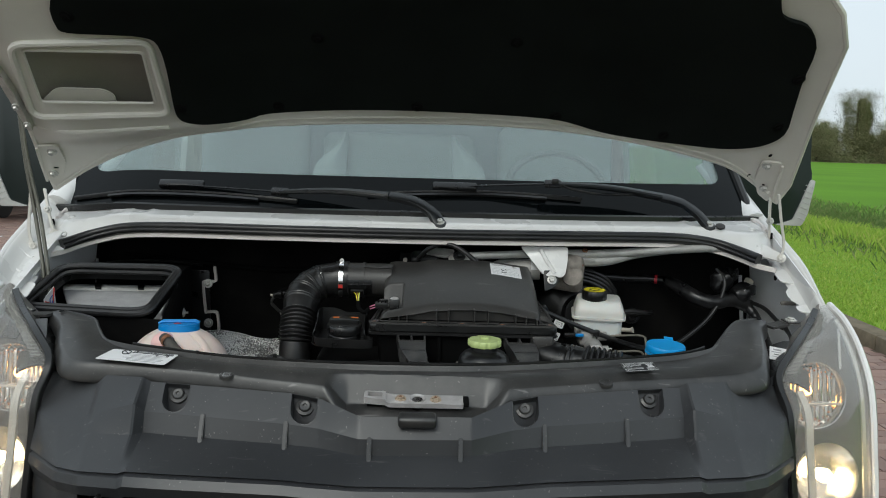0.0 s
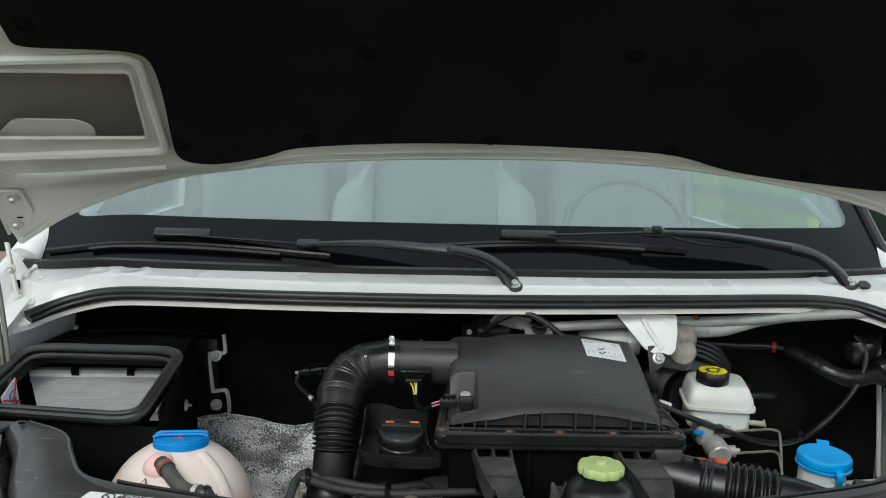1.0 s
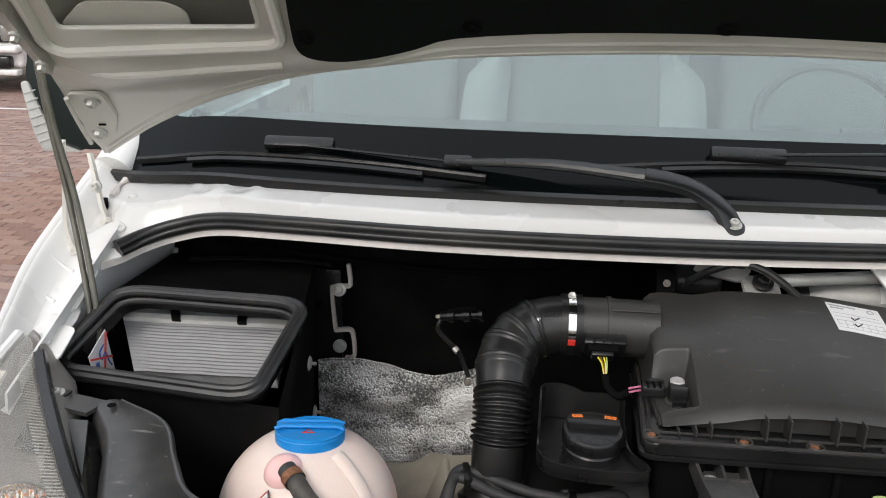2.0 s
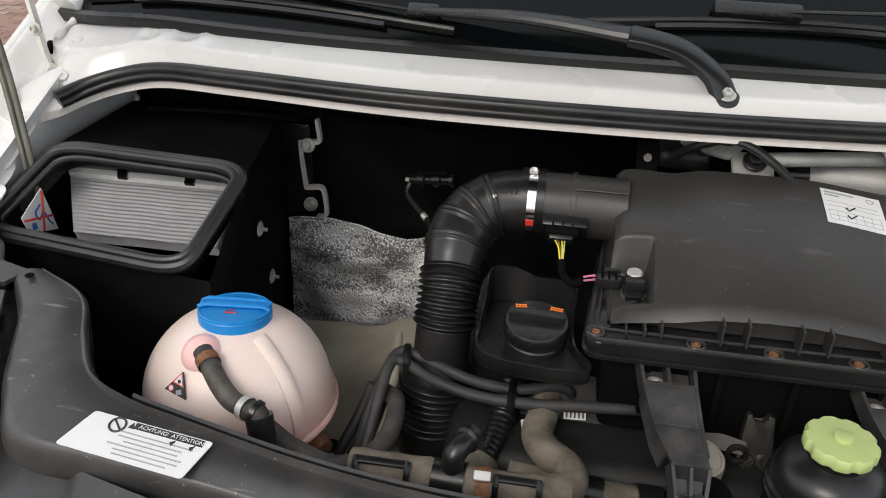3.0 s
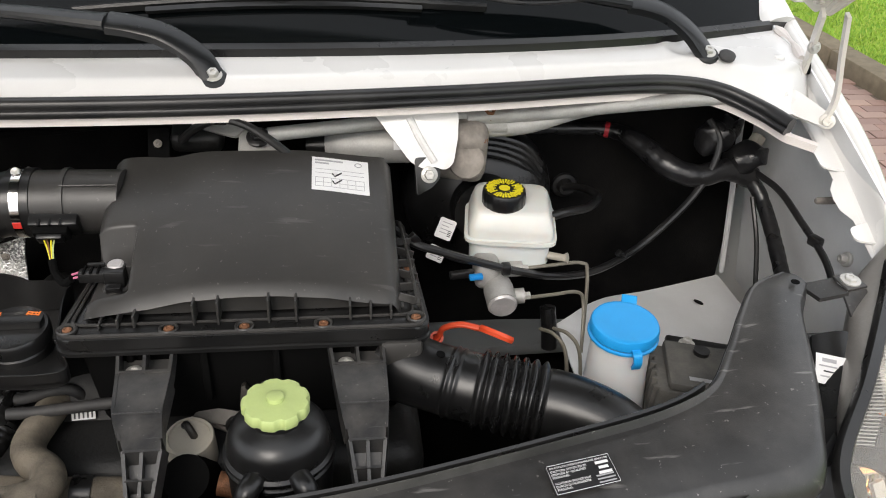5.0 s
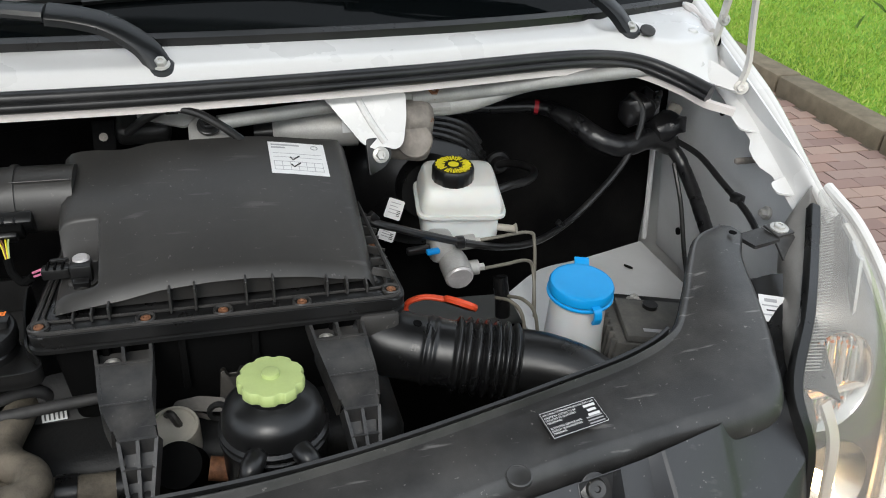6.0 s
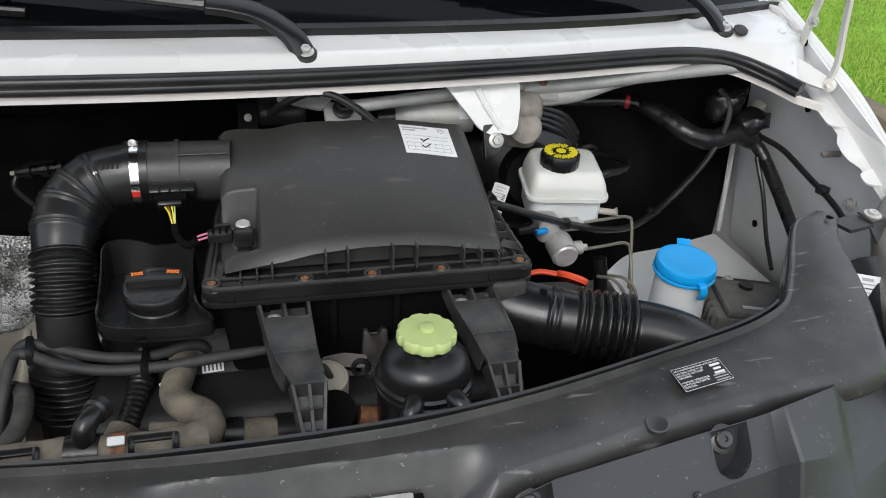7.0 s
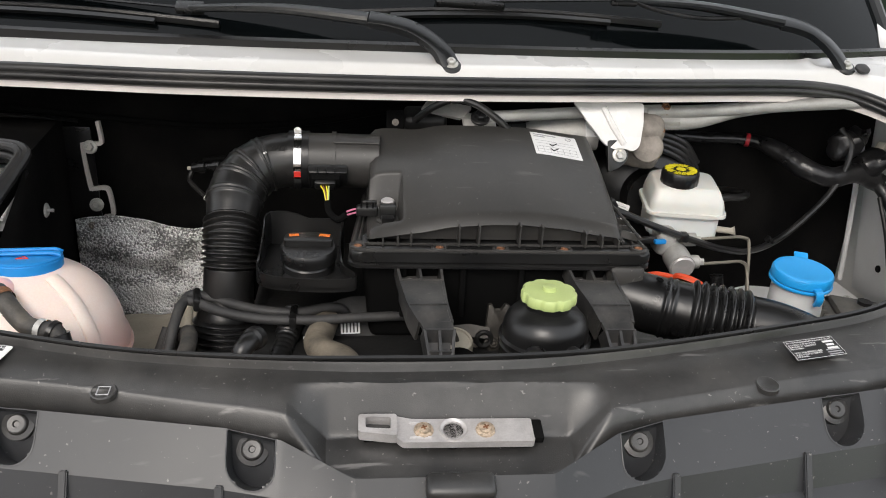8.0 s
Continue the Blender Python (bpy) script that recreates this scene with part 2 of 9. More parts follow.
    if sub:
        p.inputs["Subsurface Weight"].default_value = sub
        p.inputs["Subsurface Radius"].default_value = (0.03, 0.02, 0.015)
        p.inputs["Subsurface Scale"].default_value = 0.5
    if bump:
        b = N.new("ShaderNodeBump")
        b.inputs["Strength"].default_value, b.inputs["Distance"].default_value = bump, 0.001
        L.new(n2.outputs[0], b.inputs["Height"])
        L.new(b.outputs[0], p.inputs["Normal"])
    return m


def glass(name, tint, rough=0.0, ior=1.45, dusty=0.0, film=(0.55, 0.60, 0.61)):
    """Clear pane: Fresnel reflection over transparency, with an optional pale diffuse film."""
    m = bpy.data.materials.new(name)
    m.use_nodes = True
    N, L = m.node_tree.nodes, m.node_tree.links
    N.remove(N["Principled BSDF"])
    tr, gl, mx, lw = N.new("ShaderNodeBsdfTransparent"), N.new("ShaderNodeBsdfGlossy"), N.new("ShaderNodeMixShader"), N.new("ShaderNodeLayerWeight")
    fr, pw = N.new("ShaderNodeMapRange"), N.new("ShaderNodeMath")
    tr.inputs[0].default_value = (*tint, 1)
    gl.inputs["Roughness"].default_value = rough
    pw.operation = "POWER"
    pw.inputs[1].default_value = 4.5
    f0 = ((ior - 1) / (ior + 1)) ** 2
    fr.inputs[3].default_value, fr.inputs[4].default_value = f0, 0.9
    L.new(lw.outputs["Facing"], pw.inputs[0])
    L.new(pw.outputs[0], fr.inputs[0])
    L.new(fr.outputs[0], mx.inputs[0])
    L.new(tr.outputs[0], mx.inputs[1])
    L.new(gl.outputs[0], mx.inputs[2])
    last = mx
    if dusty:
        di, ad, no, mr, co = N.new("ShaderNodeBsdfDiffuse"), N.new("ShaderNodeMixShader"), N.new("ShaderNodeTexNoise"), N.new("ShaderNodeMapRange"), N.new("ShaderNodeTexCoord")
        di.inputs[0].default_value = (*film, 1)
        no.inputs["Scale"].default_value, no.inputs["Detail"].default_value = 3.0, 6
        mr.inputs[1].default_value, mr.inputs[2].default_value, mr.inputs[3].default_value, mr.inputs[4].default_value = 0.3, 0.7, dusty * 0.8, dusty * 1.2
        L.new(co.outputs["Object"], no.inputs["Vector"])
        L.new(no.outputs[0], mr.inputs[0])
        L.new(mr.outputs[0], ad.inputs[0])
        L.new(mx.outputs[0], ad.inputs[1])
        L.new(di.outputs[0], ad.inputs[2])
        last = ad
    L.new(last.outputs[0], N["Material Output"].inputs[0])
    return m


def lamp_glow(name, color, strength):
    m = bpy.data.materials.new(name)
    m.use_nodes = True
    p = m.node_tree.nodes["Principled BSDF"]
    p.inputs["Emission Color"].default_value = (*color, 1)
    p.inputs["Emission Strength"].default_value = strength
    return m


WHITE = material("white_paint", (0.745, 0.735, 0.72), 0.28, coat=0.6, vary=0.03, scale=6, bump=0.0, dust=0.10, dust_color=(0.55, 0.5, 0.44), fine=0.06)
# the same white paint, with the raised bonnet's beige shade put in
WHITE_IN = material("white_paint_shaded", (0.72, 0.69, 0.635), 0.38, coat=0.3, vary=0.05, scale=8, bump=0.0, dust=0.14, dust_color=(0.5, 0.45, 0.38), fine=0.08)
FLANGE = material("flange_primer", (0.68, 0.63, 0.60), 0.5, vary=0.06, scale=12, bump=0.02, dust=0.2)
GREY = material("grey_primer", (0.72, 0.725, 0.73), 0.45, vary=0.06, scale=7, bump=0.03, dust=0.25, dust_color=(0.42, 0.4, 0.36))
FELT = material("felt_black", (0.0092, 0.0110, 0.0102), 0.97, vary=0.25, scale=5, bump=0.6, grain=900, fine=0.5)
# near-zero black: insulation, with the shade of bay, housings and holes in it
WALL = material("insulation_shade_black", (0.0030, 0.0030, 0.0032), 0.9, vary=0.3, scale=8, bump=0.4, grain=300, dust=0.03)
BLACK = material("black_plastic", (0.0075, 0.0075, 0.0078), 0.29, vary=0.15, scale=14, bump=0.12, grain=1200, dust=0.03)
AIRBOX = material("airbox_plastic", (0.032, 0.0306, 0.0291), 0.41, vary=0.10, scale=9, bump=0.12, grain=1500, dust=0.06, speck=0.15, scratch=0.12)
STRUT = material("glass_filled_plastic", (0.024, 0.024, 0.025), 0.40, vary=0.2, scale=30, bump=0.2, grain=900, dust=0.2, speck=0.2, scratch=0.25)
COVER = material("cover_plastic", (0.0235, 0.0230, 0.0226), 0.37, spec=0.65, vary=0.22, scale=16, bump=0.25, grain=700, dust=0.25, dust_color=(0.17, 0.16, 0.15), speck=0.3, scratch=0.4)
FRONT = material("front_plastic", (0.026, 0.0270, 0.0295), 0.38, vary=0.14, scale=5, bump=0.12, grain=1300, dust=0.08, dust_color=(0.14, 0.13, 0.125), speck=0.28, scratch=0.12)
GLOSS = material("gloss_black_metal", (0.008, 0.009, 0.010), 0.30, vary=0.1, scale=14, bump=0.05, dust=0.03, scratch=0.06)
LOOM = material("wrapped_tape", (0.008, 0.008, 0.009), 0.30, vary=0.25, scale=40, bump=1.0, grain=90, dust=0.05)
RUBBER = material("rubber", (0.0085, 0.0085, 0.009), 0.31, vary=0.2, scale=25, bump=0.1, dust=0.06)
SEAL = material("door_seal_rubber", (0.012, 0.012, 0.013), 0.36, vary=0.2, scale=12, bump=0.08, dust=0.08)
HOSE = material("dusty_hose", (0.035, 0.034, 0.033), 0.62, vary=0.25, scale=30, bump=0.3, dust=0.5, dust_color=(0.22, 0.19, 0.15))
DIRTY = material("dirty_pipe", (0.125, 0.107, 0.082), 0.75, vary=0.45, scale=35, bump=0.8, dust=0.6, dust_color=(0.29, 0.245, 0.185), scratch=0.2)
# grime on a near-black base that holds the bay's deep shade
ENGINE = material("engine_grime_shade", (0.005, 0.005, 0.005), 0.6, vary=0.5, scale=25, bump=0.8, grain=150, dust=0.03, dust_color=(0.12, 0.10, 0.08))
GRIME_METAL = material("grimy_metal", (0.040, 0.037, 0.033), 0.5, metal=0.4, vary=0.35, scale=60, bump=0.5, grain=200, dust=0.3, dust_color=(0.10, 0.085, 0.065))
CAST = material("cast_aluminium", (0.40, 0.395, 0.38), 0.55, metal=0.35, vary=0.15, scale=30, bump=0.2, grain=400, dust=0.3, dust_color=(0.3, 0.27, 0.22))
ALU = material("bright_aluminium", (0.50, 0.48, 0.475), 0.40, metal=0.35, vary=0.16, scale=45, bump=0.2, grain=500, dust=0.35, dust_color=(0.30, 0.27, 0.25), scratch=0.25)
GILT = material("yellowed_screw", (0.54, 0.43, 0.32), 0.45, metal=0.6, vary=0.5, scale=220, bump=0.5)
PINK_TANK = material("pink_tank_nozzle", (0.80, 0.50, 0.48), 0.35, vary=0.05, scale=14, bump=0.02, sub=0.35, fine=0.03)
ZINC = material("zinc_steel", (0.55, 0.54, 0.51), 0.38, metal=0.45, vary=0.18, scale=40, bump=0.2, grain=350, dust=0.15)
RUST = material("rusty_screw", (0.22, 0.10, 0.05), 0.7, metal=0.3, vary=0.4, scale=150, bump=0.6)
CHROME = material("chrome", (0.85, 0.85, 0.86), 0.14, metal=1.0, vary=0.02, bump=0.0)
BLUE = material("blue_cap", (0.010, 0.21, 0.56), 0.34, vary=0.06, scale=20, bump=0.03, fine=0.04)
BLUE_LIGHT = material("light_blue_cap", (0.015, 0.31, 0.72), 0.35, vary=0.05, scale=20, bump=0.02, fine=0.04)
GREEN = material("pale_green_cap", (0.43, 0.52, 0.20), 0.42, vary=0.06, scale=30, bump=0.04, dust=0.08, fine=0.05)
YELLOW = material("yellow_print", (0.72, 0.62, 0.02), 0.5, vary=0.06, bump=0.0)
ORANGE = material("orange_print", (0.80, 0.20, 0.03), 0.5, vary=0.06, bump=0.0)
RED = material("red_orange_plastic", (0.66, 0.075, 0.025), 0.35, vary=0.10, bump=0.03, fine=0.05)
RED_TAPE = material("red_tape", (0.42, 0.02, 0.03), 0.45, vary=0.1, bump=0.05)
PINK = material("pink_wire", (0.6, 0.18, 0.3), 0.5, vary=0.05, bump=0.0)
BRAKE_TANK = material("milky_tank", (0.63, 0.63, 0.595), 0.33, vary=0.05, scale=14, bump=0.02, sub=0.35, fine=0.03)
WASH_TANK = material("white_tank", (0.66, 0.67, 0.67), 0.4, vary=0.06, scale=14, bump=0.02, sub=0.3, fine=0.03)
CREAM = material("cream_plastic", (0.40, 0.37, 0.31), 0.5, vary=0.1, bump=0.05, dust=0.2, fine=0.05)
GEAR = material("weathered_casting", (0.25, 0.225, 0.20), 0.75, metal=0.2, vary=0.35, scale=45, bump=0.9, grain=160, dust=0.2, dust_color=(0.19, 0.165, 0.14))
ROD = material("dull_rod", (0.16, 0.155, 0.13), 0.4, metal=0.5, vary=0.2, scale=30, bump=0.1)
LINE = material("brake_line_coating", (0.20, 0.185, 0.15), 0.45, metal=0.3, vary=0.15, bump=0.1)
DUSTY_BOX = material("dusty_grey_box", (0.075, 0.072, 0.066), 0.7, vary=0.25, scale=25, bump=0.3, dust=0.5, dust_color=(0.22, 0.20, 0.17))
DUSTY_PANEL = material("dusty_beige_panel", (0.46, 0.42, 0.35), 0.8, vary=0.2, scale=8, bump=0.3, dust=0.3, dust_color=(0.2, 0.17, 0.13))
PAPER = material("label_paper", (0.70, 0.70, 0.70), 0.5, vary=0.03, scale=40, bump=0.03)
INK = material("label_ink", (0.03, 0.03, 0.032), 0.5, vary=0.1, bump=0.0)
LABEL_BLACK = material("black_label", (0.012, 0.012, 0.013), 0.4, vary=0.1, bump=0.0)
GREY_INK = material("grey_print", (0.35, 0.35, 0.36), 0.5, vary=0.1, bump=0.0)
RED_INK = material("red_print", (0.65, 0.04, 0.03), 0.5, vary=0.05, bump=0.0)
BLUE_INK = material("blue_print", (0.03, 0.12, 0.45), 0.5, vary=0.05, bump=0.0)
PLEAT = material("filter_fleece", (0.33, 0.33, 0.335), 0.9, vary=0.08, scale=40, bump=0.4, grain=900)
PLEAT_EDGE = material("filter_frame", (0.82, 0.81, 0.78), 0.8, vary=0.06, scale=30, bump=0.2)
SEAT = material("seat_cloth", (0.30, 0.325, 0.33), 0.9, vary=0.05, scale=9, bump=0.15, fine=0.04)
SEAT_LIGHT = material("seat_side_cloth", (0.50, 0.52, 0.52), 0.9, vary=0.04, scale=9, bump=0.15, fine=0.04)
CABIN = material("cabin_trim", (0.40, 0.42, 0.43), 0.8, vary=0.1, scale=6, bump=0.1)
DASH = material("dash_plastic", (0.18, 0.19, 0.195), 0.7, vary=0.1, scale=10, bump=0.2)
FRIT = material("screen_border", (0.003, 0.004, 0.0045), 0.04, vary=0.05, bump=0.0, spec=0.16)
# the diffuse film puts a pale haze of reflected sky into the pane
SCREEN = glass("windscreen_glass", (0.80, 0.88, 0.87), dusty=0.075, ior=2.1)
LENS = glass("clear_lens", (0.93, 0.93, 0.92), dusty=0.11, film=(0.60, 0.57, 0.53))
REFLECTOR = material("lamp_reflector", (0.80, 0.80, 0.78), 0.18, metal=1.0, vary=0.04, bump=0.0)
AMBER = material("sparkle_amber", (0.50, 0.15, 0.03), 0.3, vary=0.05, bump=0.0)
GLOW = lamp_glow("lit_bulb", (1.0, 0.66, 0.30), 48.0)
AMBER_GLOW = lamp_glow("lit_amber_bulb", (1.0, 0.42, 0.10), 12.0)


def tank_material():
    """Translucent tank wall, pink where the coolant stands behind it."""
    m = material("coolant_tank_wall", (0.80, 0.665, 0.60), 0.33, vary=0.05, scale=10, bump=0.04, sub=0.35)
    N, L = m.node_tree.nodes, m.node_tree.links
    p = N["Principled BSDF"]
    src = p.inputs["Base Color"].links[0].from_socket
    co = N.new("ShaderNodeTexCoord")
    sep = N.new("ShaderNodeSeparateXYZ")
    rng = N.new("ShaderNodeMapRange")
    rng.inputs[1].default_value, rng.inputs[2].default_value, rng.inputs[3].default_value, rng.inputs[4].default_value = 0.08, -0.02, 0.0, 0.75
    mix = N.new("ShaderNodeMixRGB")
    mix.inputs[2].default_value = (0.58, 0.20, 0.17, 1)
    L.new(co.outputs["Object"], sep.inputs[0])
    L.new(sep.outputs[2], rng.inputs[0])
    L.new(rng.outputs[0], mix.inputs[0])
    L.new(src, mix.inputs[1])
    L.new(mix.outputs[0], p.inputs["Base Color"])
    return m


TANK = tank_material()
MIRROR_BLACK = material("mirror_plastic", (0.006, 0.012, 0.011), 0.35, vary=0.1, bump=0.1)
LENS_GREY = material("indicator_lens", (0.42, 0.42, 0.40), 0.15, vary=0.1, bump=0.0, coat=0.5)
TRIM = material("lens_trim", (0.70, 0.66, 0.60), 0.35, metal=0.2, vary=0.05, bump=0.0)
BEZEL = material("lamp_bezel", (0.26, 0.245, 0.23), 0.35, metal=0.4, vary=0.08, bump=0.0)
HOSE_BLACK = material("matt_hose", (0.024, 0.024, 0.025), 0.62, vary=0.2, scale=30, bump=0.15, dust=0.12)


def foil_material():
    """Embossed foil: its glints, dull facets and bright bands are put into the colour."""
    m = material("embossed_foil", (0.7, 0.7, 0.7), 0.36, metal=0.8, vary=0.1, scale=14, bump=0.0)
    N, L = m.node_tree.nodes, m.node_tree.links
    p = N["Principled BSDF"]
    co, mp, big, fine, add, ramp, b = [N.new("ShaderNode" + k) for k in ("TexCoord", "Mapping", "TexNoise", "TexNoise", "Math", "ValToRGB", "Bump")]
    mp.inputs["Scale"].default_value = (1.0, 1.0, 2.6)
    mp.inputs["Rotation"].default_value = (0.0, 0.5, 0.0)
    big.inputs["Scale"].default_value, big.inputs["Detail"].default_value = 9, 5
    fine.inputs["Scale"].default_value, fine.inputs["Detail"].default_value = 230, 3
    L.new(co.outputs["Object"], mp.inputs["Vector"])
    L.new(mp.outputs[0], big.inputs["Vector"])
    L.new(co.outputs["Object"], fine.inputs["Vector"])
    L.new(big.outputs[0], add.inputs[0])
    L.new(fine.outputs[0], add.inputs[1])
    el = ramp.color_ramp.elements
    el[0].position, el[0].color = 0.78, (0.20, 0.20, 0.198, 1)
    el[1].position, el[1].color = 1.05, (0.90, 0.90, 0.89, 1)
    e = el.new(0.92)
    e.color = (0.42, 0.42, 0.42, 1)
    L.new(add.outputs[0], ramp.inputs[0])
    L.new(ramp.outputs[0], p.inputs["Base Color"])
    b.inputs["Strength"].default_value, b.inputs["Distance"].default_value = 0.9, 0.005
    L.new(fine.outputs[0], b.inputs["Height"])
    L.new(b.outputs[0], p.inputs["Normal"])
    return m


FOIL = foil_material()
PRIMER = material("skin_primer_shade", (0.34, 0.32, 0.27), 0.6, vary=0.06, scale=6, bump=0.03)
# near-zero black for plugs; under the air box lid it carries shade
PLUG = material("plug_and_shade_black", (0.004, 0.004, 0.004), 0.9, vary=0.1, bump=0.1)
TANK_LOW = material("milky_tank_base", (0.62, 0.64, 0.63), 0.36, vary=0.07, scale=14, bump=0.02, sub=0.3, fine=0.03)


def object_varied(name, colors, rough=0.85, bump=0.5, grain=150.0):
    """One of several colours by the object's own random number, with grain."""
    m = material(name, colors[0], rough, vary=0.15, scale=30, bump=bump, grain=grain)
    N, L = m.node_tree.nodes, m.node_tree.links
    p = N["Principled BSDF"]
    src = p.inputs["Base Color"].links[0].from_socket
    oi, ramp, mix = N.new("ShaderNodeObjectInfo"), N.new("ShaderNodeValToRGB"), N.new("ShaderNodeMixRGB")
    ramp.color_ramp.interpolation = "CONSTANT"
    el = ramp.color_ramp.elements
    el[0].color = (*colors[0], 1)
    el[1].position, el[1].color = 1 / len(colors), (*colors[1], 1)
    for i, c in enumerate(colors[2:], 2):
        e = el.new(i / len(colors))
        e.color = (*c, 1)
    mix.inputs[0].default_value = 0.6
    L.new(oi.outputs["Random"], ramp.inputs[0])
    L.new(src, mix.inputs[1])
    L.new(ramp.outputs[0], mix.inputs[2])
    L.new(mix.outputs[0], p.inputs["Base Color"])
    return m


def island_varied(name, colors, rough=0.85):
    m = bpy.data.materials.new(name)
    m.use_nodes = True
    N, L = m.node_tree.nodes, m.node_tree.links
    p = N["Principled BSDF"]
    ge, ramp = N.new("ShaderNodeNewGeometry"), N.new("ShaderNodeValToRGB")
    el = ramp.color_ramp.elements
    el[0].color, el[1].color = (*colors[0], 1), (*colors[-1], 1)
    for i, c in enumerate(colors[1:-1], 1):
        e = el.new(i / (len(colors) - 1))
        e.color = (*c, 1)
    L.new(ge.outputs["Random Per Island"], ramp.inputs[0])
    L.new(ramp.outputs[0], p.inputs["Base Color"])
    p.inputs["Roughness"].default_value = rough
    return m


BRICKS = [(0.24, 0.15, 0.12), (0.29, 0.19, 0.155), (0.21, 0.135, 0.115), (0.27, 0.19, 0.16), (0.32, 0.22, 0.175)]
BRICK = object_varied("paving_brick", BRICKS)
BRICK_FAR = island_varied("paving_brick_joined", BRICKS)
SAND = material("joint_sand", (0.13, 0.105, 0.085), 0.95, vary=0.25, scale=20, bump=0.6, grain=200)
KERB = material("kerb_concrete", (0.17, 0.145, 0.105), 0.9, vary=0.2, scale=12, bump=0.6, grain=220, dust=0.3, dust_color=(0.12, 0.1, 0.075))
GRASS = material("grass_ground", (0.14, 0.27, 0.035), 0.95, vary=0.35, scale=3, bump=0.8, grain=60)
BLADE = island_varied("grass_blade", [(0.20, 0.34, 0.030), (0.29, 0.43, 0.05), (0.24, 0.38, 0.04), (0.42, 0.46, 0.11)])
WEED = island_varied("rough_grass", [(0.08, 0.15, 0.03), (0.12, 0.20, 0.045), (0.10, 0.17, 0.035), (0.22, 0.24, 0.09)])
FIELD = material("field_crop", (0.115, 0.245, 0.020), 0.95, vary=0.15, scale=0.15, bump=0.3, grain=8)
BARK = material("bark", (0.07, 0.055, 0.04), 0.95, vary=0.3, scale=5, bump=0.8, grain=30)
LEAF = island_varied("leaves", [(0.11, 0.125, 0.055), (0.17, 0.175, 0.08), (0.14, 0.15, 0.065), (0.23, 0.19, 0.095)])

# ---- ground ----
def build_ground():
    bm = B()
    # one sheet to the horizon: paving level by the van, a kerb's height up for the grass, the field beyond
    xs = [-900, -60, -20, 3.96, 3.97, 4.3, 6, 8, 9, 10, 11, 12, 14, 30, 120, 900]
    zs = [0, 0, 0, 0, 0.105, 0.11, 0.10, 0.06, -0.05, -0.25, -0.05, 0.05, 0.0, 0, 0, 0]
    ys = [-60, -20, -5, 0, 3, 6, 9, 12, 16, 20, 40, 100, 300, 1500]
    rows = [[bm.verts.new((x, y, z)) for y in ys] for x, z in zip(xs, zs)]
    for i in range(len(xs) - 1):
        for j in range(len(ys) - 1):
            bm.faces.new((rows[i][j], rows[i + 1][j], rows[i + 1][j + 1], rows[i][j + 1]))
    ob = single("ground", bm, SAND, "sandy paved yard, grass verge and green field", "ground", kind="structure")
    me = ob.data
    me.materials.append(GRASS)
    me.materials.append(FIELD)
    for f in me.polygons:
        f.material_index = 0 if f.center.x < 3.965 else (1 if f.center.x < 13 else 2)
    return ob


ground = build_ground()


# ---- the van: setting of the engine bay ----
van = thing("van", "white panel van with its bonnet open and headlights on", "van", (0, 1.5, 0))


def base_y(x):
    """How far the foot of the windscreen lies behind its middle."""
    return 0.14 * abs(x / 1.05) ** 3


def ridge(y):
    """Height of the wing's upper edge."""
    return 1.248 + 0.39 * (y - 0.376)


SEAL_PTS = [(-0.987, 0.620, 1.326), (-0.955, 0.655, 1.338), (-0.90, 0.676, 1.354), (-0.82, 0.674, 1.370), (-0.68, 0.640, 1.379), (-0.4, 0.606, 1.382), (0, 0.612, 1.382), (0.4, 0.648, 1.383), (0.68, 0.698, 1.381), (0.79, 0.715, 1.374), (0.86, 0.706, 1.363), (0.915, 0.665, 1.347), (0.944, 0.622, 1.336)]
SEAL_PATH = smooth_path(SEAL_PTS, 10)


def cowl_point(x, v):
    """The white strip between the bonnet seal (v = 0) and the foot of the windscreen (v = 1)."""
    fx = [-1.06, -1.0] + [p[0] for p in SEAL_PTS[1:-1]] + [0.97, 1.03]
    fy = [0.715, 0.655] + [p[1] for p in SEAL_PTS[1:-1]] + [0.67, 0.735]
    fz = [1.335, 1.333] + [p[2] for p in SEAL_PTS[1:-1]] + [1.343, 1.345]
    y0, z0 = lerp_curve(fx, fy, x) - 0.006, lerp_curve(fx, fz, x) - 0.010
    top = askew((x + 0.026, 0.722 + base_y(x), 1.415 - 0.018 * ease(-0.8, -1.05, x)))
    f = ease(0.0, 0.30, v) * 0.55 + 0.45 * v
    return Vector((x, y0 + (top.y + 0.012 - y0) * v, z0 + (top.z + 0.004 - z0) * f))


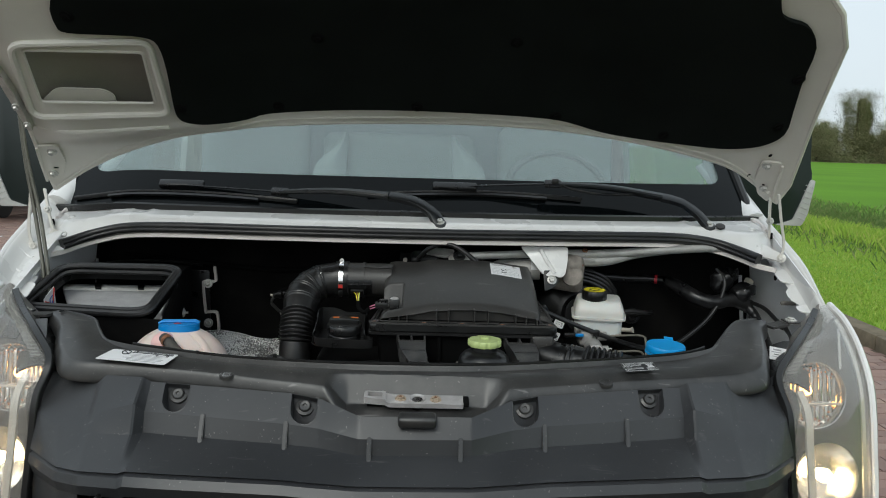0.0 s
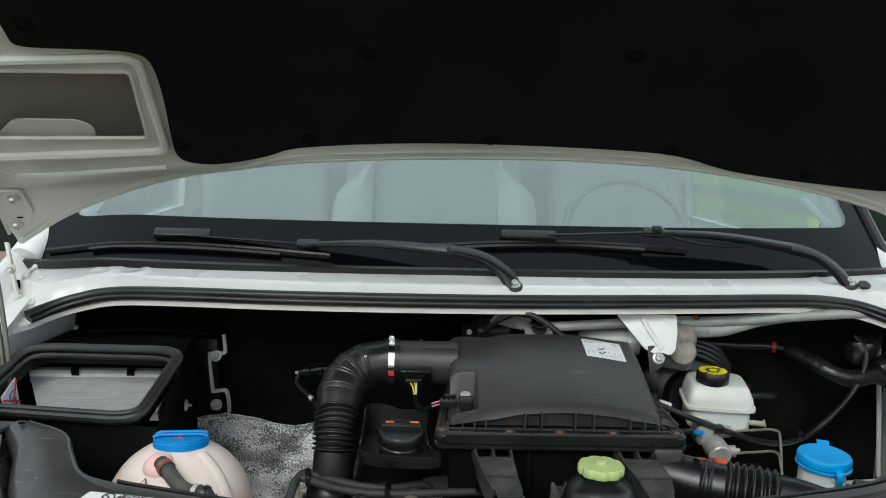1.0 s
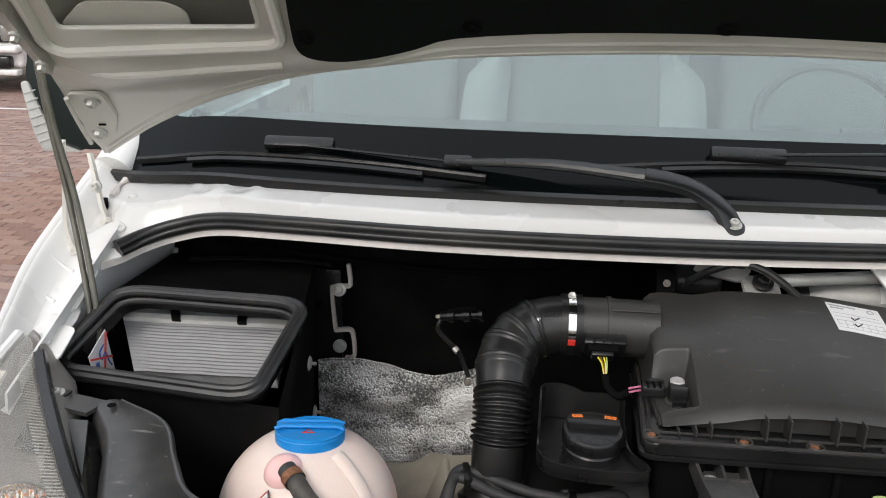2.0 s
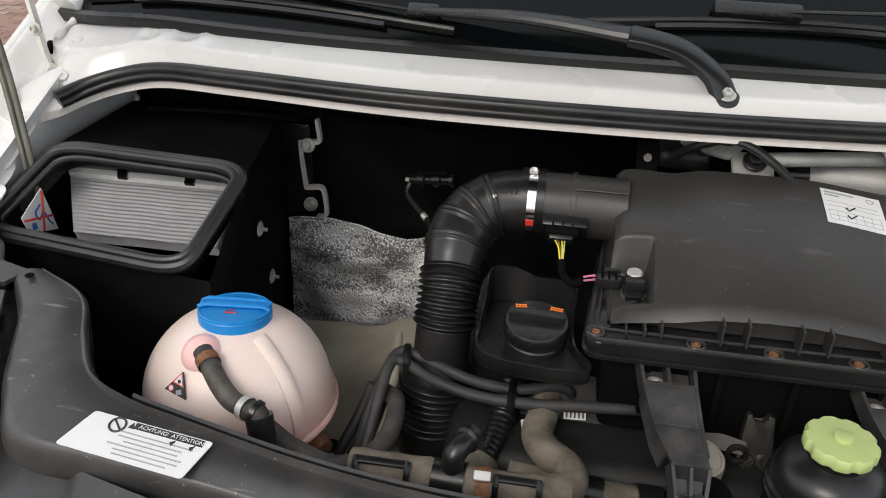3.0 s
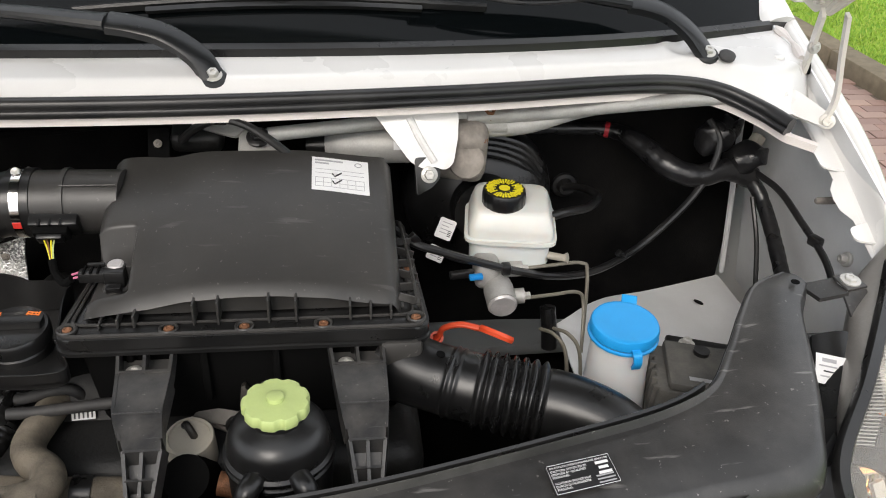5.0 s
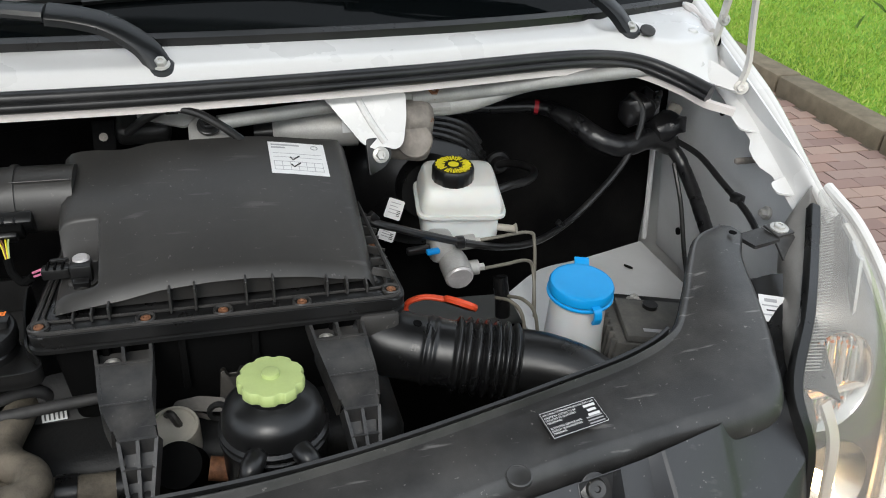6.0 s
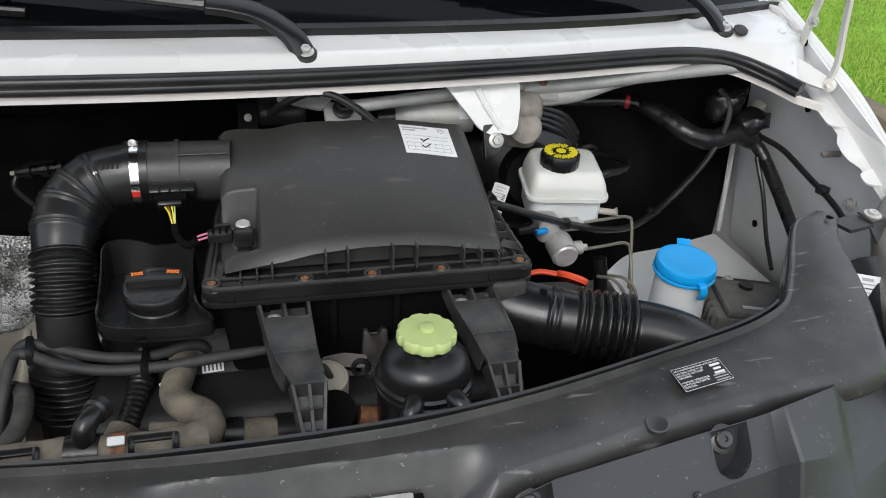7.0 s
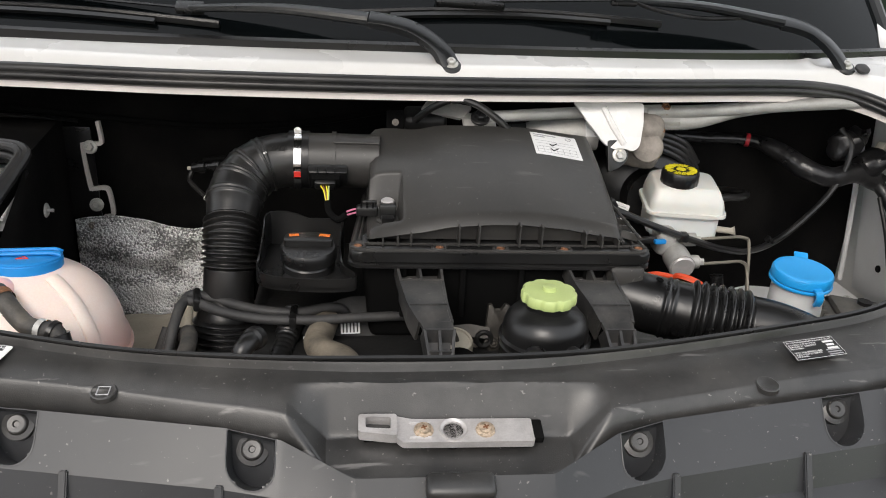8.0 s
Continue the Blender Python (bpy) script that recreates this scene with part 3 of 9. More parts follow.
def build_cowl():
    def place(u, v):
        x = -1.055 + 2.08 * u
        p = cowl_point(x, v)
        # shallow stamped dents near the ends
        for cx, cv, r in ((-0.80, 0.62, 0.030), (-0.87, 0.55, 0.022), (0.80, 0.6, 0.028)):
            d = math.hypot(x - cx, (v - cv) * 0.10) / r
            p.z += 0.0035 * math.exp(-((d - 1) / 0.35) ** 2) - 0.003 * math.exp(-(d / 0.7) ** 2)
        return p

    part("cowl_panel", grid(B(), 240, 24, place, (0, 0.012, -0.012)), WHITE, van, "white painted cowl strip below the windscreen", sharp=60)
    # sealed joint at each end, with its dark gap and smeared sealant
    for x, sx in ((-1.045, -1), (1.015, 1)):
        joint = smooth_path([cowl_point(x, 0.30) + Vector((0, 0, 0.002)), cowl_point(x, 0.6) + Vector((sx * 0.006, 0, 0.004)), cowl_point(x, 0.85) + Vector((-sx * 0.004, 0, 0.005)), cowl_point(x, 1.0) + Vector((0, 0, 0.004))], 5)
        part("joint_sealant", sweep(B(), joint, lambda f, a: 0.006 + 0.003 * math.sin(14 * f), 8), FLANGE, van, "smeared pale sealant")
        part("joint_gap", rbox(B(), Matrix.Translation(cowl_point(x + sx * 0.012, 0.20) + Vector((0, 0, 0.004))) @ pose(0, 0, 0, 15, 0, sx * -25), (0.010, 0.030, 0.012), 0.003), WALL, van)
        part("cowl_screw", lathe(B(), [(0.009, 0), (0.008, 0.003), (0.004, 0.005), (0, 0.005)], Matrix.Translation(cowl_point(x - sx * 0.045, 0.45)) @ pose(0, 0, 0, 8, 0, 0), 16), WHITE, van)


build_cowl()


def build_seal():
    # a soft double-ridged lip, held along the flange
    prof = [(0.010, -0.023), (0.0155, -0.020), (0.0170, -0.015), (0.0150, -0.0115), (0.0125, -0.0105), (0.0150, -0.008), (0.0160, -0.003), (0.0140, 0.002), (0.009, 0.006), (0.0, 0.007), (-0.008, 0.005), (-0.012, -0.018), (0.0, -0.024)]
    bm = extrude_profile(B(), SEAL_PATH, prof, up=(0, 0.35, 1))
    part("bonnet_seal", bm, SEAL, van, "black rubber bonnet seal along the cowl", sharp=75)
    path = [p + Vector((0, 0.001, -0.031)) for p in SEAL_PATH]
    path = [path[0] + Vector((-0.035, -0.035, -0.008))] + path + [path[-1] + Vector((0.035, -0.025, -0.006))]
    bm = extrude_profile(B(), path, [(0.009, -0.004), (0.010, 0.008), (0.007, 0.010), (-0.009, 0.010), (-0.009, -0.004)], up=(0, 0.2, 1))
    part("seal_flange", bm, FLANGE, van, "pale primed flange under the seal")


build_seal()


def build_bay():
    # firewall with its insulation, floor, side walls of the engine bay; WALL holds its shade
    bm = B()

    def place(u, v):
        x = (2 * u - 1) * 1.03
        z = 0.55 + 0.80 * v
        return Vector((x, 0.905 - 0.02 * ease(0.5, 1.0, v) + 0.010 * math.sin(9 * x) * math.sin(7 * z), z))

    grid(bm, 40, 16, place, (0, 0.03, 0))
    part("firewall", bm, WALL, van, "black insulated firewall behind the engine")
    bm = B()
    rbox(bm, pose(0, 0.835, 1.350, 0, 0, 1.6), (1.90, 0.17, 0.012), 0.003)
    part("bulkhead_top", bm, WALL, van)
    # dark floor panel added to close the bay from below
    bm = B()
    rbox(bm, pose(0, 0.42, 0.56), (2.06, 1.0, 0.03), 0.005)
    part("bay_floor", bm, WALL, van, "black floor added to close the bay below the engine")
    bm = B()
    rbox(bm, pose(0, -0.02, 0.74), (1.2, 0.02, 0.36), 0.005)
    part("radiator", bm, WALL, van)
    # seam and cable bead on the insulation
    bm = sweep(B(), smooth_path([(-0.9, 0.875, 1.26), (-0.62, 0.872, 1.235), (-0.40, 0.868, 1.225), (-0.2, 0.866, 1.24), (0.0, 0.868, 1.28)]), 0.007, 8)
    part("firewall_cable", bm, PLUG, van)
    for sx in (-1, 1):
        mat = GREY
        bm = B()

        def side(u, v):
            y = 0.30 + 0.60 * u
            z = 0.86 + (ridge(y) - 0.015 - 0.86) * v
            x = (1.035 if sx < 0 else 1.064) - 0.035 * v + 0.012 * ease(0.55, 0.7, u) * (1 - v) - 0.03 * ease(0.75, 1.0, u) * v
            return Vector((sx * x, y, z))

        grid(bm, 14, 12, side, (sx * 0.004, 0, 0))
        part("inner_wing", bm, mat, van, "grey primed inner wing panel")
        # folded vertical seam
        bm = sweep(B(), smooth_path([(sx * 0.985, 0.862, 1.245), (sx * 1.004, 0.868, 1.09), (sx * 1.036, 0.893, 0.885)]), 0.006, 8)
        part("wing_seam", bm, mat, van)
        if sx < 0:
            continue
        # shelf and the slanted floor towards the wheel arch
        bm = B()
        shelf = [(0.58, 0.56, 1.005), (0.70, 0.70, 0.955), (0.84, 0.80, 0.905), (1.03, 0.895, 0.875)]
        inner = [(0.58, 0.30, 0.99), (0.72, 0.30, 0.96), (0.86, 0.30, 0.92), (1.035, 0.30, 0.89)]

        def floor_place(u, v):
            a = smooth_path(shelf, 6)
            b = smooth_path(inner, 6)
            k = min(int(u * (len(a) - 1)), len(a) - 2)
            f = u * (len(a) - 1) - k
            p, q = a[k].lerp(a[k + 1], f), b[k].lerp(b[k + 1], f)
            r = q.lerp(p, v)
            r.x *= sx
            return r

        grid(bm, 18, 8, floor_place, (0, 0, -0.004))
        part("wheelarch_shelf", bm, mat, van, "dusty grey shelf over the wheel arch")
    for x, y, z in ((1.020, 0.685, 1.268), (1.050, 0.786, 0.958)):
        bm = lathe(B(), [(0.0, 0.0), (0.008, 0.0), (0.008, 0.003), (0, 0.003)], Matrix.Translation((x, y, z)) @ pose(0, 0, 0, 0, -90, 0), 16)
        part("grommet_hole", bm, WALL, van)
    bm = lathe(B(), [(0.0, 0.0), (0.010, 0.0), (0.010, 0.002), (0, 0.002)], pose(0.933, 0.767, 0.893, -10, 20, 0), 16)
    part("grommet_hole", bm, WALL, van)
    bm = lathe(B(), [(0.006, 0.0), (0.006, 0.040), (0.004, 0.043), (0, 0.043)], Matrix.Translation((1.040, 0.587, 1.213)) @ pose(0, 0, 0, 0, -90, 0), 12)
    part("threaded_stud", bm, GEAR, van, "rusty threaded stud on the inner wing")
    bolt("wing_bolt", (1.036, 0.52, 1.14), (-1, 0, 0.2), 0.008, 0.014, ZINC, van)


build_bay()


def build_wings():
    for sx in (-1, 1):
        bm = B()
        # cross-section from the inner flange over the ridge and down the flank
        low = [(0.994, -0.052), (1.012, -0.046), (1.026, -0.047), (1.040, -0.040), (1.062, -0.016)] if sx < 0 else [(1.034, -0.052), (1.043, -0.046), (1.050, -0.047), (1.056, -0.040), (1.066, -0.016)]
        sec = low + [ (1.072, -0.002), (1.079, 0.000), (1.087, -0.005), (1.096, -0.03), (1.108, -0.10), (1.116, -0.25), (1.118, -0.50), (1.11, -0.80)]

        def place(u, v):
            y = 0.325 + 1.0 * u
            k = v * (len(sec) - 1)
            i = min(int(k), len(sec) - 2)
            x, dz = [sec[i][c] + (sec[i + 1][c] - sec[i][c]) * (k - i) for c in (0, 1)]
            pinch = 0.045 * (1 - ease(0.30, 0.62, y))
            nick = 0.016 * (ease(0.47, 0.49, y) - ease(0.52, 0.54, y)) if v < 0.05 else 0
            return Vector((sx * (x - pinch * ease(1.0, 1.09, x) - nick), y, ridge(y) + dz))

        grid(bm, 50, 20, place, (-sx * 0.006, 0, -0.004))
        part("front_wing", bm, WHITE, van, "glossy white front wing")
        # flank ahead of the door, beside the headlight
        bm = B()

        def nose(u, v):
            z = 1.21 - 0.75 * v
            k = ease(0, 1, u)
            return Vector((sx * (1.050 + 0.038 * k - 0.05 * (1 - v) * (1 - u)), 0.10 + 0.26 * u + 0.12 * (1 - v) * (1 - u), z))

        grid(bm, 8, 14, nose, (-sx * 0.006, 0.0, 0))
        part("wing_nose", bm, WHITE, van)
        # inner flange with its tabs, screwed down at a lower level
        for y0, y1, w in ((0.40, 0.49, 0.040), (0.50, 0.62, 0.022), (0.625, 0.67, 0.046)) if sx < 0 else ((0.405, 0.455, 0.0), (0.545, 0.62, -0.012)):
            far = 1.02 if sx < 0 else 1.055
            tab = [Vector((sx * (0.998 - w), y0 + 0.014, 0)), Vector((sx * far, y0, 0)), Vector((sx * far, y1, 0)), Vector((sx * (0.998 - w), y1 - 0.014, 0))]
            out = round_poly([(p.x, p.y) for p in (tab if sx < 0 else tab[::-1])], 0.010, 3)
            bm = prism(B(), out, -0.002, 0.001)
            for v in bm.verts:
                v.co.z += ridge(v.co.y) - 0.046
            part("wing_tab", bm, WHITE, van)
        for y in (0.445, 0.56) if sx < 0 else ():
            part("wing_screw", lathe(B(), [(0.010, 0), (0.009, 0.003), (0.005, 0.005), (0, 0.005)], pose(sx * 0.992, y, ridge(y) - 0.046, 20, 0, 0), 16), WHITE, van)
        for y in (0.42, 0.53, 0.60) if sx < 0 else ():
            part("pressed_pucker", sweep(B(), smooth_path([(sx * 1.018, y, ridge(y) - 0.047), (sx * 1.036, y + 0.006, ridge(y) - 0.041), (sx * 1.058, y + 0.004, ridge(y) - 0.021)], 4), 0.004, 8), WHITE, van)
        # door side and pillar behind the wing
        bm = B()

        def flank(y0, y1, z0, z1):
            def f(u, v):
                y, z = y0 + (y1 - y0) * u, z0 + (z1 - z0) * v
                return Vector((sx * (1.085 - 0.16 * ease(1.4, 2.5, z)), y, z))
            return f

        part("door_skin", grid(bm, 6, 8, flank(1.32, 2.35, 0.45, 1.42), (-sx * 0.03, 0, 0)), WHITE, van)
        part("load_side", grid(B(), 6, 14, flank(2.35, 5.2, 0.45, 2.45), (-sx * 0.03, 0, 0)), WHITE, van)
        part("door_header", grid(B(), 6, 4, flank(1.55, 2.35, 2.05, 2.38), (-sx * 0.03, 0, 0)), WHITE, van)
        pane = part("door_window", grid(B(), 4, 4, flank(1.36, 2.35, 1.42, 2.05), (-sx * 0.004, 0, 0)), SCREEN, van)
        pane.visible_shadow = False
        bm = sweep(B(), smooth_path([(sx * 1.055, 0.86, 1.405), (sx * 1.03, 1.05, 1.53), (sx * 0.975, 1.28, 1.82), (sx * 0.92, 1.50, 2.20)]), 0.04, 12)
        part("windscreen_pillar", bm, WHITE, van)
        # wheel
        wheel = part("wheel", lathe(B(), [(0.22, -0.10), (0.33, -0.11), (0.345, -0.09), (0.345, 0.09), (0.33, 0.11), (0.22, 0.10)], Matrix.Translation((sx * 0.93, 0.35, 0.345)) @ pose(0, 0, 0, 0, 90, 0), 40), RUBBER, van)
        part("rim", lathe(B(), [(0.05, -0.02), (0.20, 0.03), (0.215, 0.09), (0.215, -0.09), (0.05, -0.05)], Matrix.Translation((sx * 0.93, 0.35, 0.345)) @ pose(0, 0, 0, 0, 90 * sx, 0), 32), ZINC, wheel)


ASKEW[0] = True
build_wings()
ASKEW[0] = False


def screen_point(x, s):
    """A point on the windscreen: metres from its middle, metres up the glass from its foot."""
    return Vector((x * (1 - 0.10 * s), 0.737 + base_y(x) + s * math.cos(radians(49)) + 0.02 * s * (x / 0.9) ** 2, 1.43 + s * math.sin(radians(49)) - 0.018 * ease(-0.8, -1.05, x)))


def build_windscreen():
    bm = grid(B(), 30, 12, lambda u, v: screen_point((2 * u - 1) * 1.04, v * 1.0), (0, 0.003, -0.004))
    w = part("windscreen", bm, SCREEN, van, "clear laminated windscreen with a black border")
    w.visible_shadow = False
    # black printed border along the foot and the sides, rounded at the inner corners
    outer = [(-1.04, -0.02), (1.04, -0.02), (1.04, 1.0), (-1.04, 1.0)]
    hole = round_poly([(-0.985, 0.115), (0.985, 0.115), (0.97, 0.96), (-0.97, 0.96)], 0.055, 6)
    bm = patch(B(), outer, [hole], 0.06, lambda x, y, d: screen_point(x, y) + Vector((0, -0.0022 + d, 0.0022 - d)), 0.001)
    part("screen_border", bm, FRIT, w, "black printed glass border")
    # rubber and plastic trim along the foot of the glass
    path = [screen_point(-1.06 + 2.12 * k / 40, -0.008) + Vector((0, -0.010, -0.004)) for k in range(41)]
    bm = extrude_profile(B(), path, [(-0.018, -0.010), (-0.018, 0.004), (-0.006, 0.008), (0.002, 0.004), (0.008, 0.010), (0.018, 0.006), (0.018, -0.010)])
    part("screen_trim", bm, BLACK, van, "black rubber trim at the foot of the windscreen")
    for sx in (-1, 1):
        bm = sweep(B(), [screen_point(sx * 1.048, s) + Vector((0, -0.004, 0.004)) for s in (0, 0.3, 0.6, 1.0)], 0.013, 8)
        part("screen_side_trim", bm, BLACK, van)
    # roof above
    bm = B()

    def roof(u, v):
        x = (2 * u - 1) * 0.93
        return Vector((x, 1.38 + 3.0 * v, 2.19 + 0.22 * ease(0, 0.25, v) - 0.05 * (x / 0.93) ** 2))

    grid(bm, 12, 12, roof, (0, 0, 0.03))
    part("roof", bm, WHITE, van)


ASKEW[0] = True
build_windscreen()
ASKEW[0] = False


def build_cabin():
    bm = grid(B(), 24, 6, lambda u, v: Vector(((2 * u - 1) * 0.92, 0.93 + base_y((2 * u - 1) * 0.92) * 0.6 + 0.42 * v, 1.42 + 0.05 * ease(0, 0.6, v) - 0.02 * ease(0.8, 1, v))), (0, 0, -0.03))
    part("dashboard", bm, DASH, van, "dark grey dashboard top")
    bm = B()
    rbox(bm, pose(0, 2.35, 1.45), (1.9, 0.03, 1.4), 0.01)
    part("cabin_bulkhead", bm, CABIN, van)
    bm = B()
    rbox(bm, pose(0, 1.6, 0.75), (2.0, 1.6, 0.03), 0.01)
    part("cabin_floor", bm, DASH, van)
    for x, wid, top in ((-0.66, 0.46, 1.70), (-0.04, 0.66, 1.655), (0.64, 0.50, 1.70)):
        seat = part("seat", rbox(B(), pose(x, 1.75, 1.05), (wid, 0.5, 0.16), 0.05, 3), SEAT, van, "grey cloth cab seat")
        part("backrest", rbox(B(), pose(x, 1.98, (1.10 + top) / 2, -8), (wid, 0.14, top - 1.10), 0.05, 3), SEAT, seat)
    # pale curved side bolsters of the middle seat, seen through the glass
    for sx in (-1, 1):
        def bolster(u, v):
            inner = 0.245 - 0.025 * u
            outer = 0.345 + 0.03 * math.sin(math.pi * min(1, u * 1.15)) - 0.11 * ease(0.72, 1.0, u)
            bulge = 0.04 * math.sin(math.pi * v)
            return Vector((-0.04 + sx * (inner + (outer - inner) * v), 1.885 - bulge - 0.05 * (1 - u) + 0.02 * u, 1.12 + 0.53 * u))

        part("seat_bolster", grid(B(), 16, 6, bolster, (0, 0.05, 0)), SEAT_LIGHT, van, "pale grey seat side bolster")
    hub = Matrix.Translation((0.57, 1.53, 1.43)) @ pose(0, 0, 0, 55, 0, 0)
    ring = [hub @ Vector((0.20 * math.cos(k * math.tau / 40), 0.20 * math.sin(k * math.tau / 40), 0)) for k in range(41)]
    wheel = part("steering_wheel", sweep(B(), ring, 0.014, 8), DASH, van, "grey steering wheel behind the windscreen")
    for a in (0, 180, 270):
        part("spoke", rbox(B(), hub @ pose(0, 0, 0, 0, 0, a) @ pose(0.11, 0, 0), (0.18, 0.035, 0.012), 0.004), DASH, wheel)


ASKEW[0] = True
build_cabin()
ASKEW[0] = False


# ---- bonnet ----
def H(x, s, d=0.0):
    """A point on the inside of the open bonnet: across, up along it, and d metres outwards through it."""
    n = 1.724 - 0.10 * x * x + d - 0.045 * ease(-0.42, -0.58, x) * ease(0.47, 0.56, s) * ease(-1.05, -0.92, x)
    return Vector((x, -0.796 * s + 0.604 * n, 0.604 * s + 0.796 * n))


REAR = [(-1.05, 0.290), (-0.986, 0.335), (-0.924, 0.374), (-0.815, 0.426), (-0.688, 0.466), (-0.55, 0.490), (-0.42, 0.496), (-0.24, 0.499), (0, 0.504), (0.167, 0.508), (0.385, 0.506), (0.583, 0.488), (0.724, 0.468), (0.85, 0.438), (0.945, 0.378), (1.022, 0.312)]
bonnet = thing("bonnet", "raised white van bonnet seen from below", "bonnet", (0, 0.62, 1.35))


def build_bonnet():
    rear = [(p.x, p.y) for p in smooth_path([(x, s, 0) for x, s in REAR], 6)]
    sideR = [(1.025, 0.40), (1.0, 0.55), (0.975, 0.70), (0.945, 0.93), (0.90, 1.02), (0.84, 1.08), (0.74, 1.20), (0.55, 1.27), (0.3, 1.31)]
    outline = rear + sideR + [(0, 1.32)] + [(-x - 0.015, s) for x, s in sideR[::-1]]
    edge = [Vector(p) for p in outline]

    def edge_gap(x, s):
        q = Vector((x, s))
        return min((q - p).length for p in edge)

    hole = round_poly([(-0.926, 0.706), (-0.670, 0.664), (-0.652, 0.844), (-0.902, 0.882)], 0.012, 4)
    skin = part("inner_panel", patch(B(), outline, [hole], 0.045, lambda x, s, d: H(x, s, d), 0.004), WHITE_IN, bonnet, "white inner bonnet panel", sharp=60)
    part("outer_panel", patch(B(), outline, [], 0.06, lambda x, s, d: H(x, s, 0.006 + 0.075 * ease(0.0, 0.14, edge_gap(x, s)) + d), 0.004), WHITE, bonnet, "white outer bonnet skin", sharp=60)
    # primed sheet behind the cut-out, with the cavity's shade in its colour
    part("skin_inside", patch(B(), [(x * 0.97, 0.8 + (s - 0.8) * 0.94) for x, s in outline], [], 0.08, lambda x, s, d: H(x, s, 0.001 + 0.070 * ease(0.0, 0.14, edge_gap(x, s)) + d), 0.002), PRIMER, bonnet, "primed inside of the bonnet skin, cavity shade in its colour", sharp=60)
    # folded edge all round
    loop = [H(x, s, 0.006) for x, s in outline] + [H(*outline[0], 0.006)]
    part("hem", sweep(B(), loop, 0.008, 8, caps=False), WHITE_IN, bonnet)
    # stiffening bead parallel to the rear edge
    part("edge_bead", sweep(B(), smooth_path([H(x * 0.985, s + 0.022, 0.004) for x, s in REAR], 6), 0.007, 8), WHITE_IN, bonnet)
    # frame round the cut-out of the inner panel and its stepped border
    frame_out = round_poly([(-0.968, 0.655), (-0.646, 0.622), (-0.630, 0.880), (-0.918, 0.905)], 0.03, 5)
    lp = [H(x, s, -0.003) for x, s in frame_out]
    part("cutout_frame", sweep(B(), lp + lp[:1], 0.009, 8, caps=False), WHITE_IN, bonnet, "raised rim round the cut-out")
    lp = [H(x, s, 0.0) for x, s in hole]
    part("cutout_lip", sweep(B(), lp + lp[:1], 0.004, 8, caps=False), WHITE_IN, bonnet)
    part("stay_pocket", patch(B(), round_poly([(-0.935, 0.690), (-0.769, 0.650), (-0.764, 0.690), (-0.785, 0.713), (-0.888, 0.732)], 0.014, 4), [], 0.03, lambda x, s, d: H(x, s, 0.016 + d), 0.003), WHITE_IN, bonnet)
    # ridge lines pressed into the corner
    part("pressed_ridge", sweep(B(), smooth_path([H(-1.0, 0.60), H(-0.9, 0.585), H(-0.75, 0.572), H(-0.66, 0.568)]), 0.006, 8), WHITE_IN, bonnet)
    liner_pts = [(-0.785, 1.03), (-0.802, 0.955), (-0.786, 0.930), (-0.70, 0.917), (-0.632, 0.905), (-0.607, 0.878), (-0.609, 0.793), (-0.623, 0.680), (-0.626, 0.620), (-0.605, 0.591), (-0.545, 0.572), (-0.47, 0.547), (-0.41, 0.556), (-0.236, 0.568), (-0.03, 0.577), (0.159, 0.577), (0.30, 0.572), (0.374, 0.562), (0.475, 0.529), (0.56, 0.518), (0.639, 0.516), (0.74, 0.520), (0.815, 0.531), (0.885, 0.565), (0.923, 0.627), (0.91, 0.72), (0.892, 0.82), (0.878, 0.93), (0.838, 0.985), (0.795, 0.997), (0.770, 1.015), (0.74, 1.08), (0.68, 1.16), (0.4, 1.25), (0, 1.265), (-0.4, 1.25), (-0.68, 1.17)]
    liner = smooth_poly(liner_pts, 3)

    def felt(x, s, d):
        sag = 0.006 * math.sin(6 * x + 1) * math.sin(8 * s)
        return H(x, s, -0.014 + sag + d)

    part("insulation_mat", patch(B(), liner, [], 0.04, felt, 0.012), FELT, bonnet, "black felt insulation mat clipped to the bonnet", sharp=50)
    clips = [(-0.611, 0.651), (-0.384, 0.586), (-0.021, 0.594), (0.345, 0.585), (0.64, 0.545), (0.90, 0.652), (0.881, 0.825), (-0.257, 0.840), (0.214, 0.842), (-0.771, 0.979), (-0.6, 1.1), (0.6, 1.1)]
    for x, s in clips:
        n = Vector((0.2 * x, -0.604, -0.796)).normalized()
        m = Matrix.Translation(felt(x, s, -0.001)) @ n.to_track_quat("Z", "Y").to_matrix().to_4x4()
        part("clip", lathe(B(), [(0.016, -0.003), (0.015, 0.002), (0.009, 0.003), (0.008, 0.006), (0.004, 0.007), (0, 0.004)], m, 18), PLUG, bonnet)
    for x, s in ((-0.846, 0.478), (0.908, 0.420), (0.930, 0.520)):
        n = Vector((0.2 * x, -0.604, -0.796)).normalized()
        m = Matrix.Translation(H(x, s, -0.0005)) @ n.to_track_quat("Z", "Y").to_matrix().to_4x4()
        part("drain_hole", lathe(B(), [(0.006, 0), (0.006, 0.001), (0, 0.001)], m, 14), WALL, bonnet)
